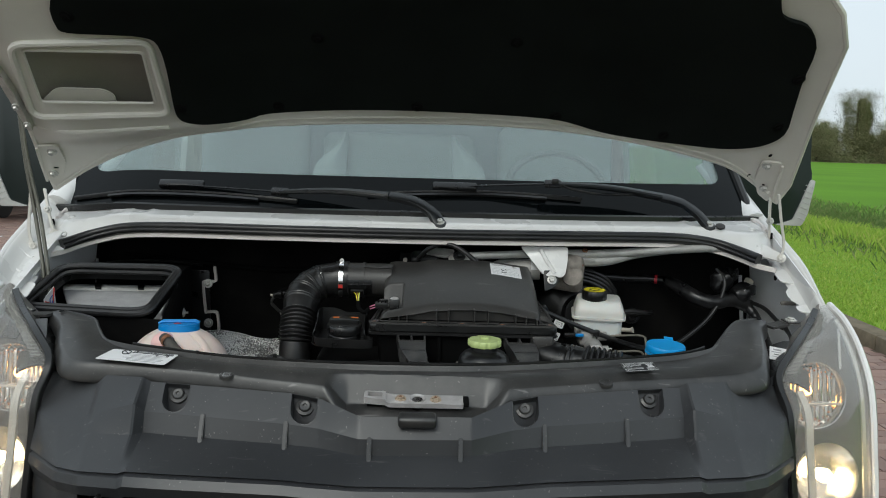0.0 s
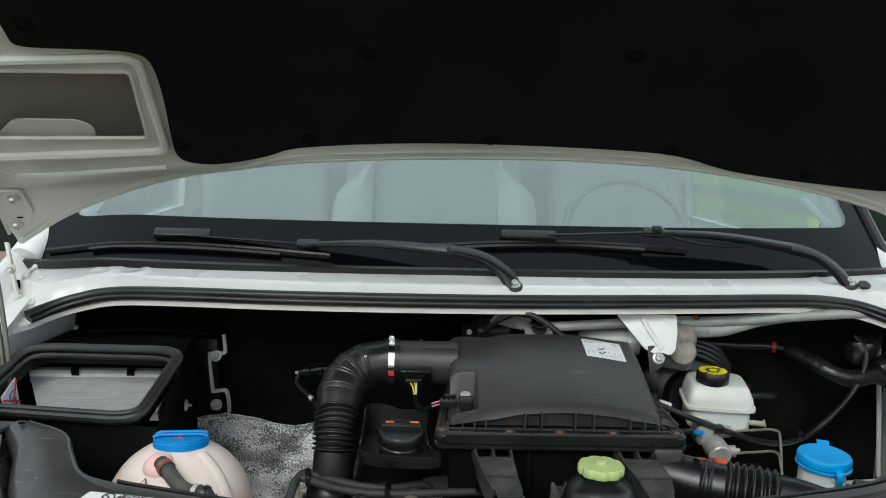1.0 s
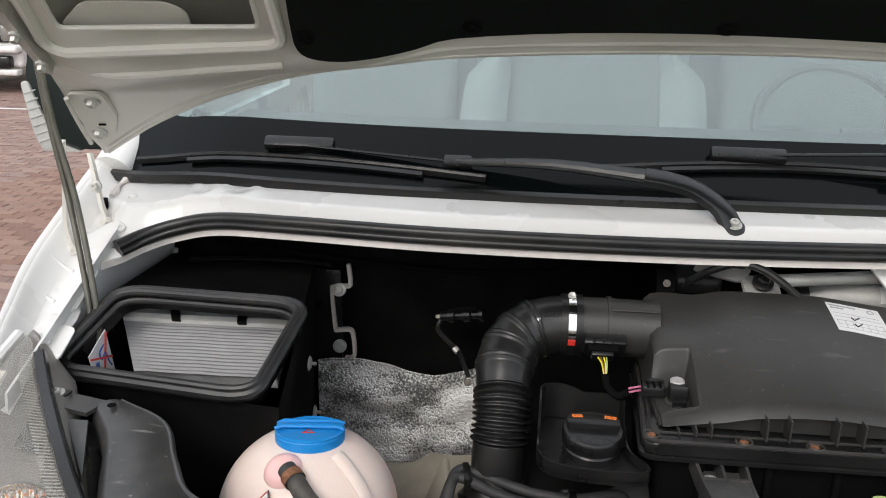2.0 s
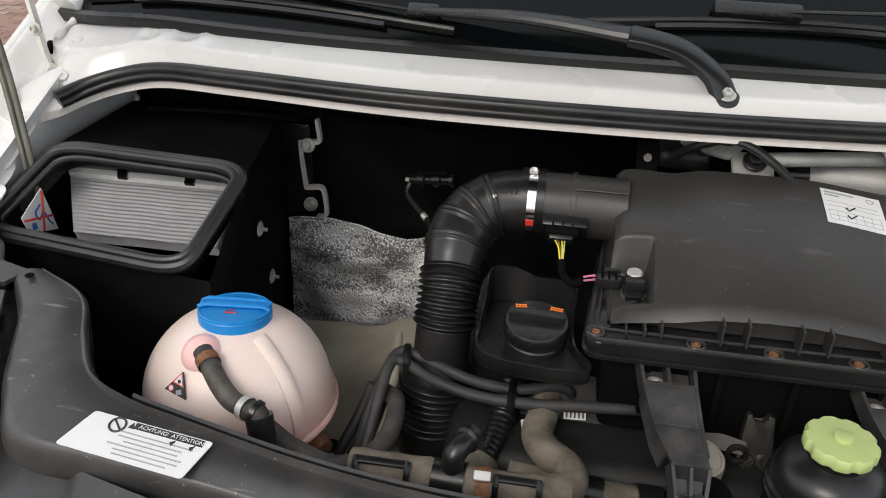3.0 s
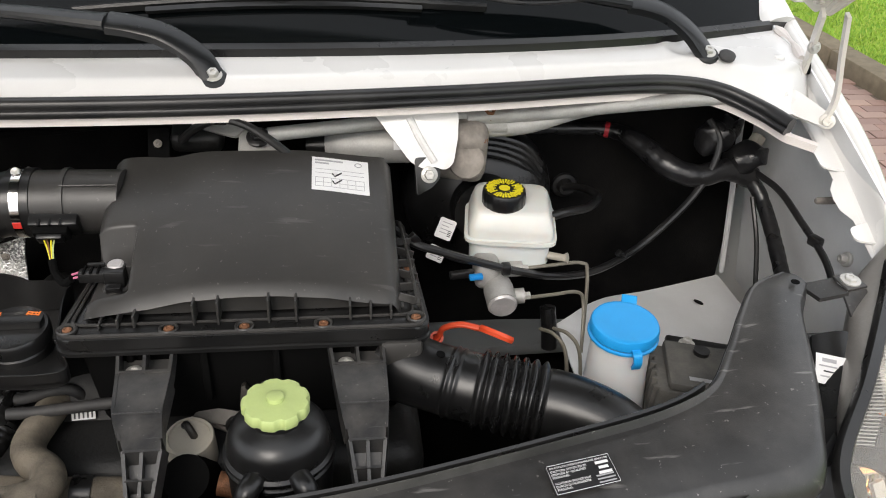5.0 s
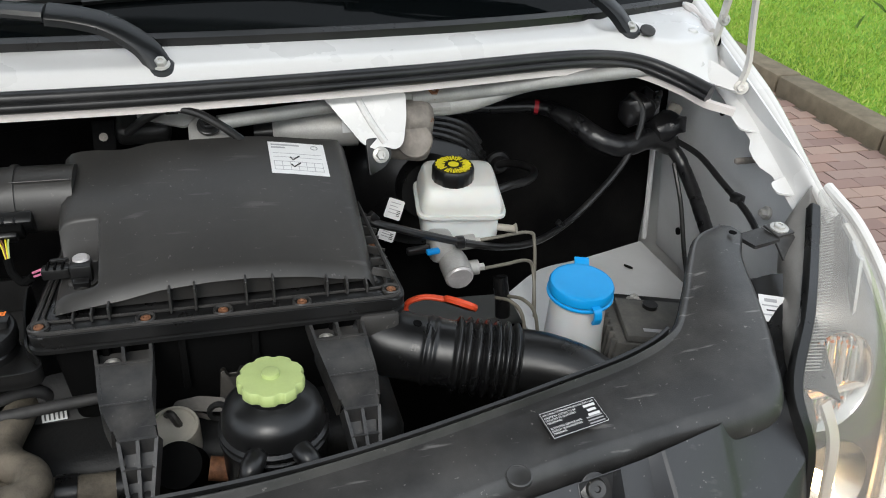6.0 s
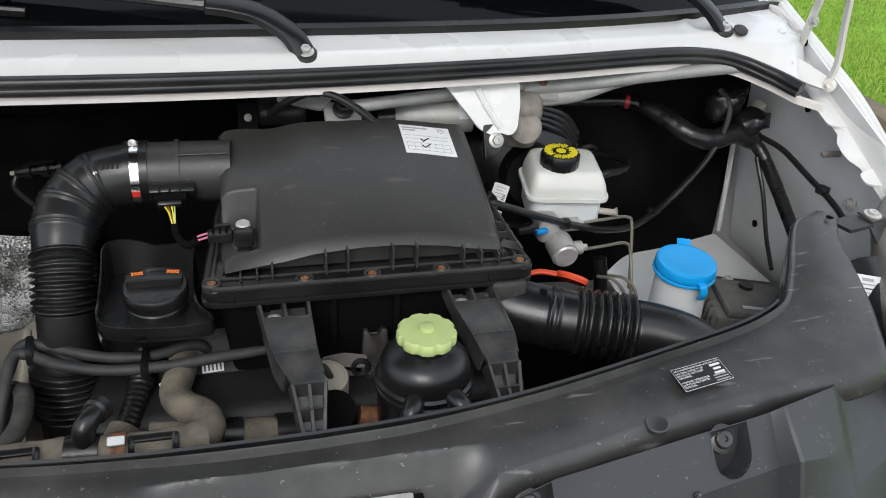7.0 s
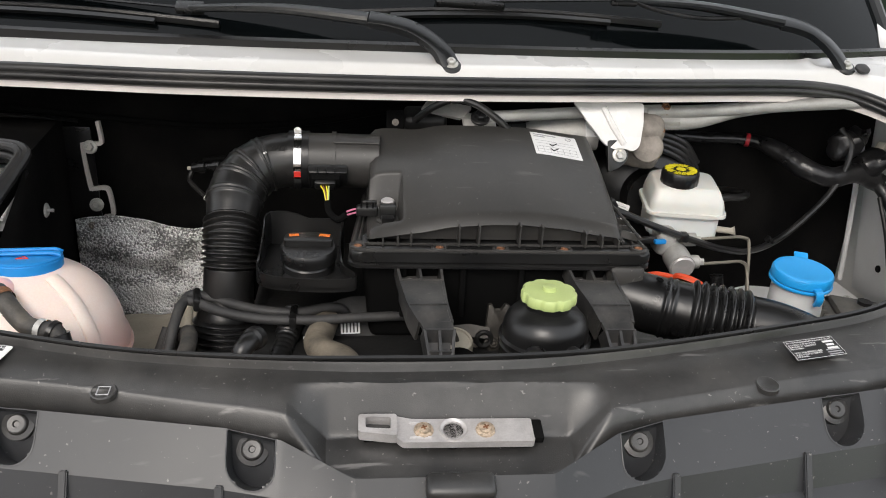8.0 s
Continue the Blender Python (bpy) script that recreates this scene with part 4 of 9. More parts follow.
    # hinges: a plate on the bonnet, two links and a foot on the body
    sides = (
        (-1, -0.993, ((-0.993, 0.472), (-1.022, 0.379)), (-1.050, 0.600, 1.505), (-1.061, 0.621, 1.310), (-1.071, 0.722, 1.462), (-1.036, 0.700, 1.338), (-1.000, 0.672, 1.336)),
        (1, 0.940, ((0.931, 0.486), (0.957, 0.390)), (0.975, 0.606, 1.510), (1.009, 0.641, 1.330), (0.988, 0.692, 1.492), (1.022, 0.772, 1.350), (0.958, 0.700, 1.350)),
    )
    for sx, hx, screws, long_top, pivot, short_top, short_foot, foot_bolt in sides:
        pl = round_poly([(hx + sx * 0.026, 0.505), (hx - sx * 0.024, 0.500), (hx - sx * 0.016, 0.415), (hx + sx * 0.012, 0.355), (hx + sx * 0.050, 0.325), (hx + sx * 0.052, 0.372), (hx + sx * 0.040, 0.425)], 0.010, 3)
        hinge = part("hinge", patch(B(), pl, [], 0.02, lambda x, s, d: H(x, s, -0.009 + d), 0.007), WHITE_IN, bonnet, "white painted bonnet hinge")
        part("hinge_flange", sweep(B(), smooth_path([H(hx + sx * 0.027, 0.50, -0.014), H(hx + sx * 0.036, 0.44, -0.020), H(hx + sx * 0.050, 0.36, -0.018)], 5), 0.004, 8), WHITE_IN, hinge)
        for x, t in screws:
            bolt("hinge_bolt", H(x, t, -0.009), (0, -0.604, -0.796), 0.0085, 0.011, ZINC, hinge)
        part("hinge_slot", rbox(B(), Matrix.Translation(H(hx + sx * 0.014, 0.402, -0.0095)) @ pose(0, 0, 0, 37, 0, 20), (0.012, 0.006, 0.002), 0.0005), WALL, hinge)
        bolt("hinge_rivet", H(hx + sx * 0.034, 0.366, -0.010), (0, -0.604, -0.796), 0.007, 0.005, WHITE_IN, hinge)
        for a, b, w, bow in ((Vector(long_top), Vector(pivot), 0.009, 0.010), (Vector(short_top), Vector(short_foot), 0.011, 0.004)):
            path = smooth_path([a, a.lerp(b, 0.35) + Vector((sx * bow * 0.4, 0, 0)), a.lerp(b, 0.75) + Vector((sx * bow, 0, 0)), b], 5)
            part("hinge_link", extrude_profile(B(), path, [(-0.003, -w), (0.003, -w), (0.003, w), (-0.003, w)], up=(0.3 * sx, 1, 0)), WHITE_IN, hinge)
            bolt("link_rivet", b + Vector((0, -0.006, 0.002)), (sx * -0.5, -0.8, 0.2), 0.008, 0.010, WHITE_IN, hinge)
        mid = Vector(short_top).lerp(Vector(short_foot), 0.45)
        bolt("link_pin", mid + Vector((0, -0.010, 0)), (0, -1, 0.2), 0.007, 0.010, ZINC, hinge)
        # foot: a folded triangular plate from its bolt to the pivot
        p0, p1 = Vector(foot_bolt), Vector(pivot)
        ex = (p1 - p0).normalized()
        ez = Vector((sx * -0.35, -0.55, 0.75)).normalized()
        ey = ez.cross(ex).normalized()
        ez = ex.cross(ey).normalized()
        fm = Matrix(((ex.x, ey.x, ez.x, p0.x), (ex.y, ey.y, ez.y, p0.y), (ex.z, ey.z, ez.z, p0.z), (0, 0, 0, 1)))
        run = (p1 - p0).length
        part("hinge_foot", prism(B(), round_poly([(-0.024, -0.020), (0.020, -0.022), (run + 0.012, -0.010), (run + 0.012, 0.012), (0.020, 0.022), (-0.024, 0.018)], 0.010, 4), -0.003, 0.003, fm, bevel=0.0012), WHITE, hinge)
        bolt("foot_bolt", fm @ Vector((0.0, 0.0, 0.003)), ez, 0.010, 0.009, WHITE, hinge)


build_bonnet()


def build_stay():
    stay = thing("bonnet_stay", "bonnet support rods at the wing edge", "support rod", (-0.95, 0.56, 1.25))
    for dx, dy in ((0, 0), (0.014, -0.004)):
        path = smooth_path([Vector((-0.980 + dx, 0.50 + dy, 1.20)), Vector((-0.988 + dx, 0.515 + dy, 1.275)), Vector((-1.018 + dx, 0.545 + dy, 1.415)), Vector((-1.038 + dx * 0.6, 0.548 + dy, 1.54)), Vector((-1.046 + dx * 0.2, 0.540, 1.665))], 8)
        part("rod", sweep(B(), path, 0.0050, 10), ROD, stay, "dull olive-grey steel rod")
    br = part("bracket", patch(B(), round_poly([(-1.0, 0.60), (-0.985, 0.60), (-0.97, 0.75), (-0.975, 0.86), (-0.992, 0.86)], 0.004, 2), [], 0.03, lambda x, s, d: H(x, s, -0.02 + d), 0.02), ZINC, stay)
    for s in (0.63, 0.70):
        bolt("pin", H(-0.985, s, -0.022), (0, -0.604, -0.796), 0.006, 0.010, ZINC, br)


build_stay()


# ---- wipers ----
def build_wipers():
    arms = [
        [(0.049, 0.650, 1.400), (0.028, 0.661, 1.430), (-0.015, 0.671, 1.457), (-0.058, 0.678, 1.468), (-0.095, 0.684, 1.472)],
        [(0.837, 0.750, 1.405), (0.805, 0.757, 1.440), (0.765, 0.763, 1.468), (0.728, 0.766, 1.480), (0.694, 0.767, 1.486)],
    ]
    tips = [(-0.41, 0.738, 1.472), (0.375, 0.748, 1.516)]
    ends = [(-0.735, 0.792, 1.482), (0.062, 0.774, 1.498)]
    blades = [((-1.03, 0.010), (-0.36, 0.010)), ((-0.16, 0.040), (0.47, 0.042))]
    for k in range(2):
        piv = Vector(arms[k][0])
        wiper = thing("wiper", "black windscreen wiper parked along the glass", "wiper", piv, group="windscreen wipers")
        path = smooth_path(arms[k], 6)
        part("pivot_arm", extrude_profile(B(), path, [(-0.018, -0.007), (-0.017, 0.004), (-0.012, 0.0075), (0.010, 0.0085), (0.017, 0.005), (0.019, -0.007)], up=(0, -0.5, 1)), GLOSS, wiper, "glossy black pivot arm", sharp=40)
        part("pivot_boss", lathe(B(), [(0.019, -0.008), (0.020, 0.002), (0.017, 0.006), (0.011, 0.007), (0.010, 0.004), (0, 0.004)], Matrix.Translation(piv) @ Vector((0, -0.45, 0.9)).to_track_quat("Z", "Y").to_matrix().to_4x4(), 24), GLOSS, wiper)
        path = smooth_path([arms[k][-1], Vector(arms[k][-1]).lerp(Vector(tips[k]), 0.5) + Vector((0, 0, 0.008)), tips[k]], 8)
        part("arm_channel", sweep(B(), path, lambda f, a: 0.022 - 0.010 * f, 12, flat=0.55), GLOSS, wiper)
        path = smooth_path([tips[k], Vector(tips[k]).lerp(Vector(ends[k]), 0.5), ends[k]], 8)
        part("arm_strip", sweep(B(), path, 0.006, 8, flat=0.5), BLACK, wiper)
        part("arm_joint", rbox(B(), Matrix.Translation(tips[k]) @ pose(0, 0, 0, 35, 0, 0), (0.05, 0.022, 0.016), 0.004), BLACK, wiper)
        part("blade_holder", rbox(B(), Matrix.Translation(Vector(ends[k]) + Vector((0.03, 0, 0))) @ pose(0, 0, 0, 40, 0, 0), (0.13, 0.026, 0.020), 0.006), BLACK, wiper)
        (x0, s0), (x1, s1) = blades[k]
        pts = [askew(screen_point(x0 + (x1 - x0) * i / 12 + 0.026, s0 + (s1 - s0) * i / 12 + 0.018 * math.sin(math.pi * i / 12))) + Vector((0, -0.008, 0.011)) for i in range(13)]
        part("blade", extrude_profile(B(), pts, [(-0.007, -0.006), (-0.006, 0.001), (-0.001, 0.005), (0.003, 0.003), (0.007, -0.006)], up=(0, -0.65, 0.75)), RUBBER, wiper, "black rubber wiper blade")
        part("blade_lip", extrude_profile(B(), [p + Vector((0, -0.007, -0.008)) for p in pts[2:-2]], [(-0.004, -0.004), (-0.004, 0.004), (0.004, 0.004), (0.004, -0.004)], up=(0, -0.65, 0.75)), RUBBER, wiper)
        bolt("pivot_nut", piv + Vector((0.0, -0.002, 0.005)), (0, -0.45, 0.9), 0.0085, 0.010, ZINC, wiper, "zinc pivot nut")
        if k == 1:
            hose = smooth_path([(0.62, 0.755, 1.492), (0.52, 0.742, 1.490), (0.43, 0.740, 1.503), (0.385, 0.742, 1.520)])
            part("washer_hose", sweep(B(), hose, 0.004, 8), RUBBER, wiper)
            part("jet", rbox(B(), pose(0.380, 0.742, 1.524), (0.02, 0.014, 0.016), 0.003), BLACK, wiper)
            bm = lathe(B(), [(0.009, -0.004), (0.009, 0.012), (0.020, 0.014), (0.020, 0.020), (0.012, 0.026), (0, 0.027)], pose(0.868, 0.745, 1.396, 25, 0, 0) @ Matrix.Scale(0.7, 4), 18)
            part("cap", bm, HOSE_BLACK, wiper, "dark rubber cap")


build_wipers()


def build_mirrors():
    for sx in (-1, 1):
        mirror = thing("door_mirror", "black door mirror with a clear indicator lens", "mirror", (sx * 1.24, 1.30, 1.55), group="door mirrors")
        up = pose(0, 0, 0, 90, 0, 0)
        shell = [(1.13, 1.375), (1.372, 1.372), (1.395, 1.47), (1.424, 1.535), (1.410, 1.580), (1.402, 1.80), (1.37, 1.86), (1.15, 1.86)]
        glaze = [(1.300, 1.368), (1.392, 1.366), (1.412, 1.410), (1.431, 1.528), (1.414, 1.532), (1.392, 1.470), (1.360, 1.388)]
        side = lambda o: [(sx * x, z) for x, z in o][::sx]
        part("housing", prism(B(), round_poly(side(shell), 0.02, 4), -1.39, -1.235, up, 0.02, 3), MIRROR_BLACK, mirror, "dark green-black mirror housing")
        part("arm", rbox(B(), pose(sx * 1.12, 1.32, 1.44, 0, 0, 0), (0.2, 0.09, 0.06), 0.02, 3), BLACK, mirror)
        lens = part("indicator", prism(B(), round_poly(side(glaze), 0.008, 3), -1.30, -1.228, up, 0.006, 2), LENS_GREY, mirror, "clear ribbed indicator lens")
        for i in range(7):
            z = 1.392 + 0.019 * i
            x = 1.385 + 0.20 * (z - 1.38)
            part("lens_rib", rbox(B(), pose(sx * x, 1.2265, z, 0, sx * 20, 0), (0.034, 0.002, 0.003), 0.0008), LENS_GREY, lens)


ASKEW[0] = True
build_mirrors()
ASKEW[0] = False


# ---- front end: slam panel cover, front panel, lock, headlights ----
C_REAR = [(0, 0.046, 1.154), (0.10, 0.052, 1.154), (0.19, 0.063, 1.154), (0.30, 0.083, 1.156), (0.46, 0.123, 1.158), (0.59, 0.157, 1.163), (0.66, 0.190, 1.173), (0.705, 0.245, 1.188), (0.745, 0.305, 1.201), (0.785, 0.355, 1.209), (0.838, 0.380, 1.211)]
C_FRONT = [(0, -0.086, 1.124), (0.10, -0.086, 1.124), (0.185, -0.034, 1.132), (0.30, -0.008, 1.136), (0.46, 0.022, 1.142), (0.62, 0.040, 1.148), (0.738, 0.054, 1.160), (0.778, 0.120, 1.178), (0.808, 0.210, 1.195), (0.834, 0.295, 1.205), (0.866, 0.352, 1.208)]


# on the other side the rear edge keeps nearer to the front
C_REAR_L = [(0, 0.046, 1.154), (0.10, 0.045, 1.154), (0.19, 0.046, 1.154), (0.30, 0.053, 1.155), (0.41, 0.069, 1.156), (0.55, 0.099, 1.162), (0.625, 0.117, 1.167), (0.680, 0.145, 1.177), (0.716, 0.196, 1.189), (0.756, 0.262, 1.199), (0.835, 0.304, 1.204)]
C_FRONT_L = C_FRONT[:6] + [(0.735, 0.054, 1.152), (0.785, 0.115, 1.167), (0.808, 0.168, 1.181), (0.830, 0.225, 1.194), (0.872, 0.285, 1.202)]


def cover_curves():
    r, left = smooth_path(C_REAR, 8), smooth_path(C_REAR_L, 8)
    f, left_f = smooth_path(C_FRONT, 8), smooth_path(C_FRONT_L, 8)
    mir = lambda c: [Vector((-p.x, p.y, p.z)) for p in c[:0:-1]]
    return mir(left) + r, mir(left_f) + f


CR, CF = cover_curves()
slam_cover = thing("slam_panel_cover", "dusty black plastic cover over the lock carrier", "cover", (0, 0.05, 1.1))


def pocket(x, y):
    """Depth of the trough round the lock."""
    return 0.050 * min(1.0, max(0.0, (0.184 - abs(x)) / 0.042)) * min(1.0, max(0.0, (0.017 - y) / 0.028))


def build_cover():
    n = len(CR) - 1

    def at(u, v):
        k = u * n
        i = min(int(k), n - 1)
        r, f = CR[i].lerp(CR[i + 1], k - i), CF[i].lerp(CF[i + 1], k - i)
        # across: a raised lip, the flat, the rolled front edge
        if v < 0.10:
            q = v / 0.10
            p = r.lerp(f, 0.0 + 0.05 * q)
            p.z += 0.010 * math.sin(q * math.pi * 0.9) * (1 - 0.85 * ease(0.62, 0.70, abs(r.x)))
        elif v < 0.74:
            q = (v - 0.10) / 0.64
            p = r.lerp(f, 0.05 + 0.77 * q)
            p.z += 0.004 * math.sin(q * math.pi)
        else:
            q = (v - 0.74) / 0.26
            p = r.lerp(f, 0.82 + 0.18 * math.sin(q * math.pi / 2))
            p.z -= 0.036 * (1 - math.cos(q * math.pi / 2))
        p.z -= pocket(p.x, p.y) * (1.0 if v < 0.8 else max(0.0, 1 - (v - 0.8) * 3.2))
        return p

    bm = grid(B(), n * 2, 64, at, (0, 0.002, -0.004))
    level = {}
    for x, y in ((-0.391, 0.014), (0.393, 0.022)):
        near = [v.co.copy() for v in bm.verts if math.hypot(v.co.x - x, v.co.y - y) < 0.008]
        level[x] = max(p.z for p in near) - 0.0006
    part("cover", bm, COVER, slam_cover, "scuffed black plastic cover", sharp=30)
    # upright flange along the rear edge
    path = [p + Vector((0, 0.002, 0.002)) for p in CR[33:-33]]
    part("rear_lip", extrude_profile(B(), path, [(-0.003, -0.02), (-0.003, 0.010), (-0.001, 0.012), (0.002, 0.010), (0.002, -0.02)]), BLACK, slam_cover)
    # inner skirt that closes the bay's front edge
    bm = grid(B(), n, 4, lambda u, v: CR[min(int(u * n), n)] + Vector((0, 0.004 - 0.02 * v, -0.006 - 0.16 * v)), (0, -0.004, 0))
    part("skirt", bm, BLACK, slam_cover)
    # clip rosettes with a square mark and the pale rub round them
    for x, y in ((-0.391, 0.014), (0.393, 0.022)):
        m = Matrix.Translation((x, y, level[x])) @ pose(0, 0, 0, 10, 0, 0)
        part("rosette", lathe(B(), [(0.0150, -0.006), (0.0146, 0.0002), (0.0130, 0.0010), (0.0115, 0.0002), (0, 0.0002)], m, 24), COVER, slam_cover)
        sq = [m @ Vector((a * 0.0065, b * 0.0065, 0.0)) for a, b in ((-1, -1), (1, -1), (1, 1), (-1, 1), (-1, -1))]
        if x > 0:
            continue
        part("square_mark", sweep(B(), sq, 0.001, 6), GREY_INK, slam_cover)
    # front moulding below the lock
    part("lock_moulding", rbox(B(), pose(0.003, -0.104, 1.096, 20), (0.075, 0.03, 0.024), 0.008, 3), COVER, slam_cover)
    for sx, tx, ty, tz in ((-1, -0.938, 0.312, 1.196), (1, 0.918, 0.345, 1.211)):
        at = Matrix.Translation((tx, ty, tz))
        # a flat tab, its spring clip and bolt, and the bracket that carries it
        y0 = 0.285 if sx < 0 else 0.345
        tab = [Vector((sx * 0.855, y0 + 0.015, 1.203)), Vector((sx * 0.868, y0 - 0.020, 1.202)), Vector((tx - sx * 0.012, ty - 0.022, tz)), Vector((tx - sx * 0.018, ty + 0.016, tz))]
        bm = loft(B(), [tab, [p - Vector((0, 0, 0.006)) for p in tab]])
        part("arm_tab", bm, COVER, slam_cover, "flat tab of the cover")
        part("tab_clip", rbox(B(), at @ pose(0, 0, 0.003, 6, 0, sx * 12), (0.034, 0.032, 0.004), 0.0015), STRUT, slam_cover, "grey metal spring clip")
        bolt("tab_bolt", (tx, ty, tz + 0.006), (0, -0.1, 1), 0.009, 0.006, ZINC, slam_cover, "zinc bolt with washer")
        leg = [Vector((tx + sx * 0.020, ty - 0.010, tz - 0.002)), Vector((tx - sx * 0.018, ty - 0.018, tz - 0.002)), Vector((tx - sx * 0.012, ty - 0.075, tz - 0.045)), Vector((tx + sx * 0.030, ty - 0.065, tz - 0.045))]
        part("tab_bracket", loft(B(), [leg, [p + Vector((0, 0.003, -0.003)) for p in leg]]), STRUT, slam_cover)
        if sx > 0:
            part("arm_hole", lathe(B(), [(0.006, 0.0), (0.006, 0.001), (0, 0.001)], pose(0.838, 0.345, 1.2165), 14), WALL, slam_cover)
            continue
        web = [Vector((sx * 0.862, y0 - 0.028, 1.196)), Vector((sx * 0.895, y0 - 0.022, 1.192)), Vector((sx * 0.832, y0 - 0.125, 1.150)), Vector((sx * 0.822, y0 - 0.125, 1.172))]
        part("arm_web", loft(B(), [web, [p + Vector((0, 0.002, -0.003)) for p in web]]), COVER, slam_cover)
        part("arm_hole", lathe(B(), [(0.006, 0.0), (0.006, 0.001), (0, 0.001)], pose(-0.838, 0.278, 1.2085), 14), WALL, slam_cover)


build_cover()


def build_lock():
    lock = thing("bonnet_lock", "bare metal bonnet lock plate with two screws", "lock", (0, 0, 1.1))
    tilt = pose(0.002, -0.024, 1.112, 14, 0, 0)
    outline = round_poly([(-0.058, -0.017), (0.093, -0.017), (0.093, 0.017), (-0.046, 0.017), (-0.066, 0.022), (-0.066, -0.008)], 0.004, 3)
    holes = [[(0.0 + 0.0115 * math.cos(a), 0.0 + 0.0115 * math.sin(a)) for a in [2 * math.pi * k / 20 for k in range(20)]]]
    part("plate", patch(B(), outline, holes, 0.012, lambda x, y, d: tilt @ Vector((x, y, -d)), 0.010), ALU, lock, "scuffed bare metal plate")
    part("collar", lathe(B(), [(0.0115, -0.004), (0.0120, 0.001), (0.0155, 0.003), (0.0165, 0.000), (0.0165, -0.002)], tilt, 28), ALU, lock)
    part("well", lathe(B(), [(0.0115, -0.002), (0.0115, -0.03), (0, -0.03)], tilt, 20), WALL, lock)
    # catch tongue seen in the well
    part("catch", rbox(B(), tilt @ pose(0, 0, -0.016, 0, 0, 30), (0.02, 0.008, 0.004), 0.001), ZINC, lock)
    # raised loop at the end, a rectangular eye of folded metal
    eye_out = round_poly([(-0.108, -0.004), (-0.064, -0.010), (-0.064, 0.022), (-0.108, 0.022)], 0.004, 3)
    eye_in = [round_poly([(-0.100, 0.002), (-0.071, 0.000), (-0.071, 0.017), (-0.100, 0.018)], 0.003, 3)]
    part("eye", patch(B(), eye_out, eye_in, 0.01, lambda x, y, d: tilt @ Vector((x, y, 0.004 - d)), 0.014), ALU, lock)
    part("eye_well", rbox(B(), tilt @ pose(-0.086, 0.009, -0.018), (0.032, 0.018, 0.012), 0.002), WALL, lock)
    for x in (-0.034, 0.037):
        s = part("screw", lathe(B(), [(0.0115, 0.0), (0.011, 0.002), (0.008, 0.003), (0.0075, 0.0055), (0.006, 0.006), (0, 0.0055)], tilt @ pose(x, 0, 0), 20), GILT, lock, "slightly rusted cross-head screw")
        for r in (0, 90):
            part("slot", rbox(B(), tilt @ pose(x, 0, 0.0058, 0, 0, r + 20), (0.007, 0.0018, 0.001), 0.0), RUST, s)
    part("end_slot", rbox(B(), tilt @ pose(0.098, 0.001, -0.004), (0.012, 0.028, 0.010), 0.002), WALL, lock)
    for y in (-0.010, 0.011):
        part("pressed_bead", sweep(B(), [tilt @ Vector((-0.05, y, 0.0)), tilt @ Vector((-0.025, y, 0.0))], 0.0016, 6), ALU, lock)


build_lock()

# columns of the front panel: across, then (y, z) from the top edge down to the grille
FC = [
    (0.000, (-0.066, 1.088), (-0.092, 1.051), (-0.096, 1.020), (-0.166, 0.988), (-0.182, 0.966), (-0.165, 0.938)),
    (0.110, (-0.066, 1.088), (-0.090, 1.051), (-0.094, 1.020), (-0.165, 0.988), (-0.181, 0.966), (-0.164, 0.938)),
    (0.190, (-0.022, 1.108), (-0.062, 1.061), (-0.070, 1.025), (-0.158, 0.991), (-0.174, 0.968), (-0.157, 0.940)),
    (0.250, (-0.006, 1.114), (-0.050, 1.065), (-0.060, 1.027), (-0.150, 0.993), (-0.166, 0.970), (-0.150, 0.943)),
    (0.470, (0.030, 1.119), (-0.014, 1.070), (-0.028, 1.031), (-0.130, 0.994), (-0.146, 0.971), (-0.130, 0.944)),
    (0.548, (0.041, 1.121), (-0.002, 1.072), (-0.016, 1.033), (-0.120, 0.994), (-0.136, 0.971), (-0.120, 0.944)),
    (0.562, (0.036, 1.132), (-0.020, 1.094), (-0.044, 1.038), (-0.116, 0.988), (-0.126, 0.962), (-0.110, 0.936)),
    (0.650, (0.052, 1.132), (-0.002, 1.068, 0.004), (-0.034, 1.038), (-0.092, 0.982), (-0.102, 0.957), (-0.088, 0.932)),
    (0.668, (0.064, 1.130), (0.004, 1.062), (-0.026, 1.038), (-0.082, 0.980), (-0.092, 0.955), (-0.078, 0.930)),
    (0.725, (0.085, 1.112), (0.035, 1.067, 0.008), (0.000, 1.040, 0.004), (-0.056, 0.976, -0.012), (-0.066, 0.951, -0.012), (-0.052, 0.926, -0.012)),
    (0.780, (0.110, 1.117, -0.010), (0.065, 1.078, 0.004), (0.035, 1.054, 0.002), (-0.012, 0.979, -0.018), (-0.022, 0.953, -0.018), (-0.008, 0.928, -0.018)),
    (0.836, (0.135, 1.132, -0.036), (0.105, 1.087, 0.0), (0.085, 1.064, 0.0), (0.032, 0.980, -0.030), (0.024, 0.954, -0.030), (0.036, 0.929, -0.030)),
]
FV = [0.0, 0.30, 0.45, 0.80, 0.90, 1.0]


CUPS = (-0.489, -0.223, 0.219, 0.483)


def cup_outline(c):
    """The U-shaped opening of a fixing cup: across, share down the panel."""
    arc = [(c + 0.026 * math.cos(a), 0.165 + 0.118 * math.sin(a)) for a in [math.pi * k / 16 for k in range(17)]]
    side = [0.006 + 0.02 * k for k in range(8)]
    return [(c + 0.0265, v) for v in side] + arc + [(c - 0.0265, v) for v in side[::-1]]


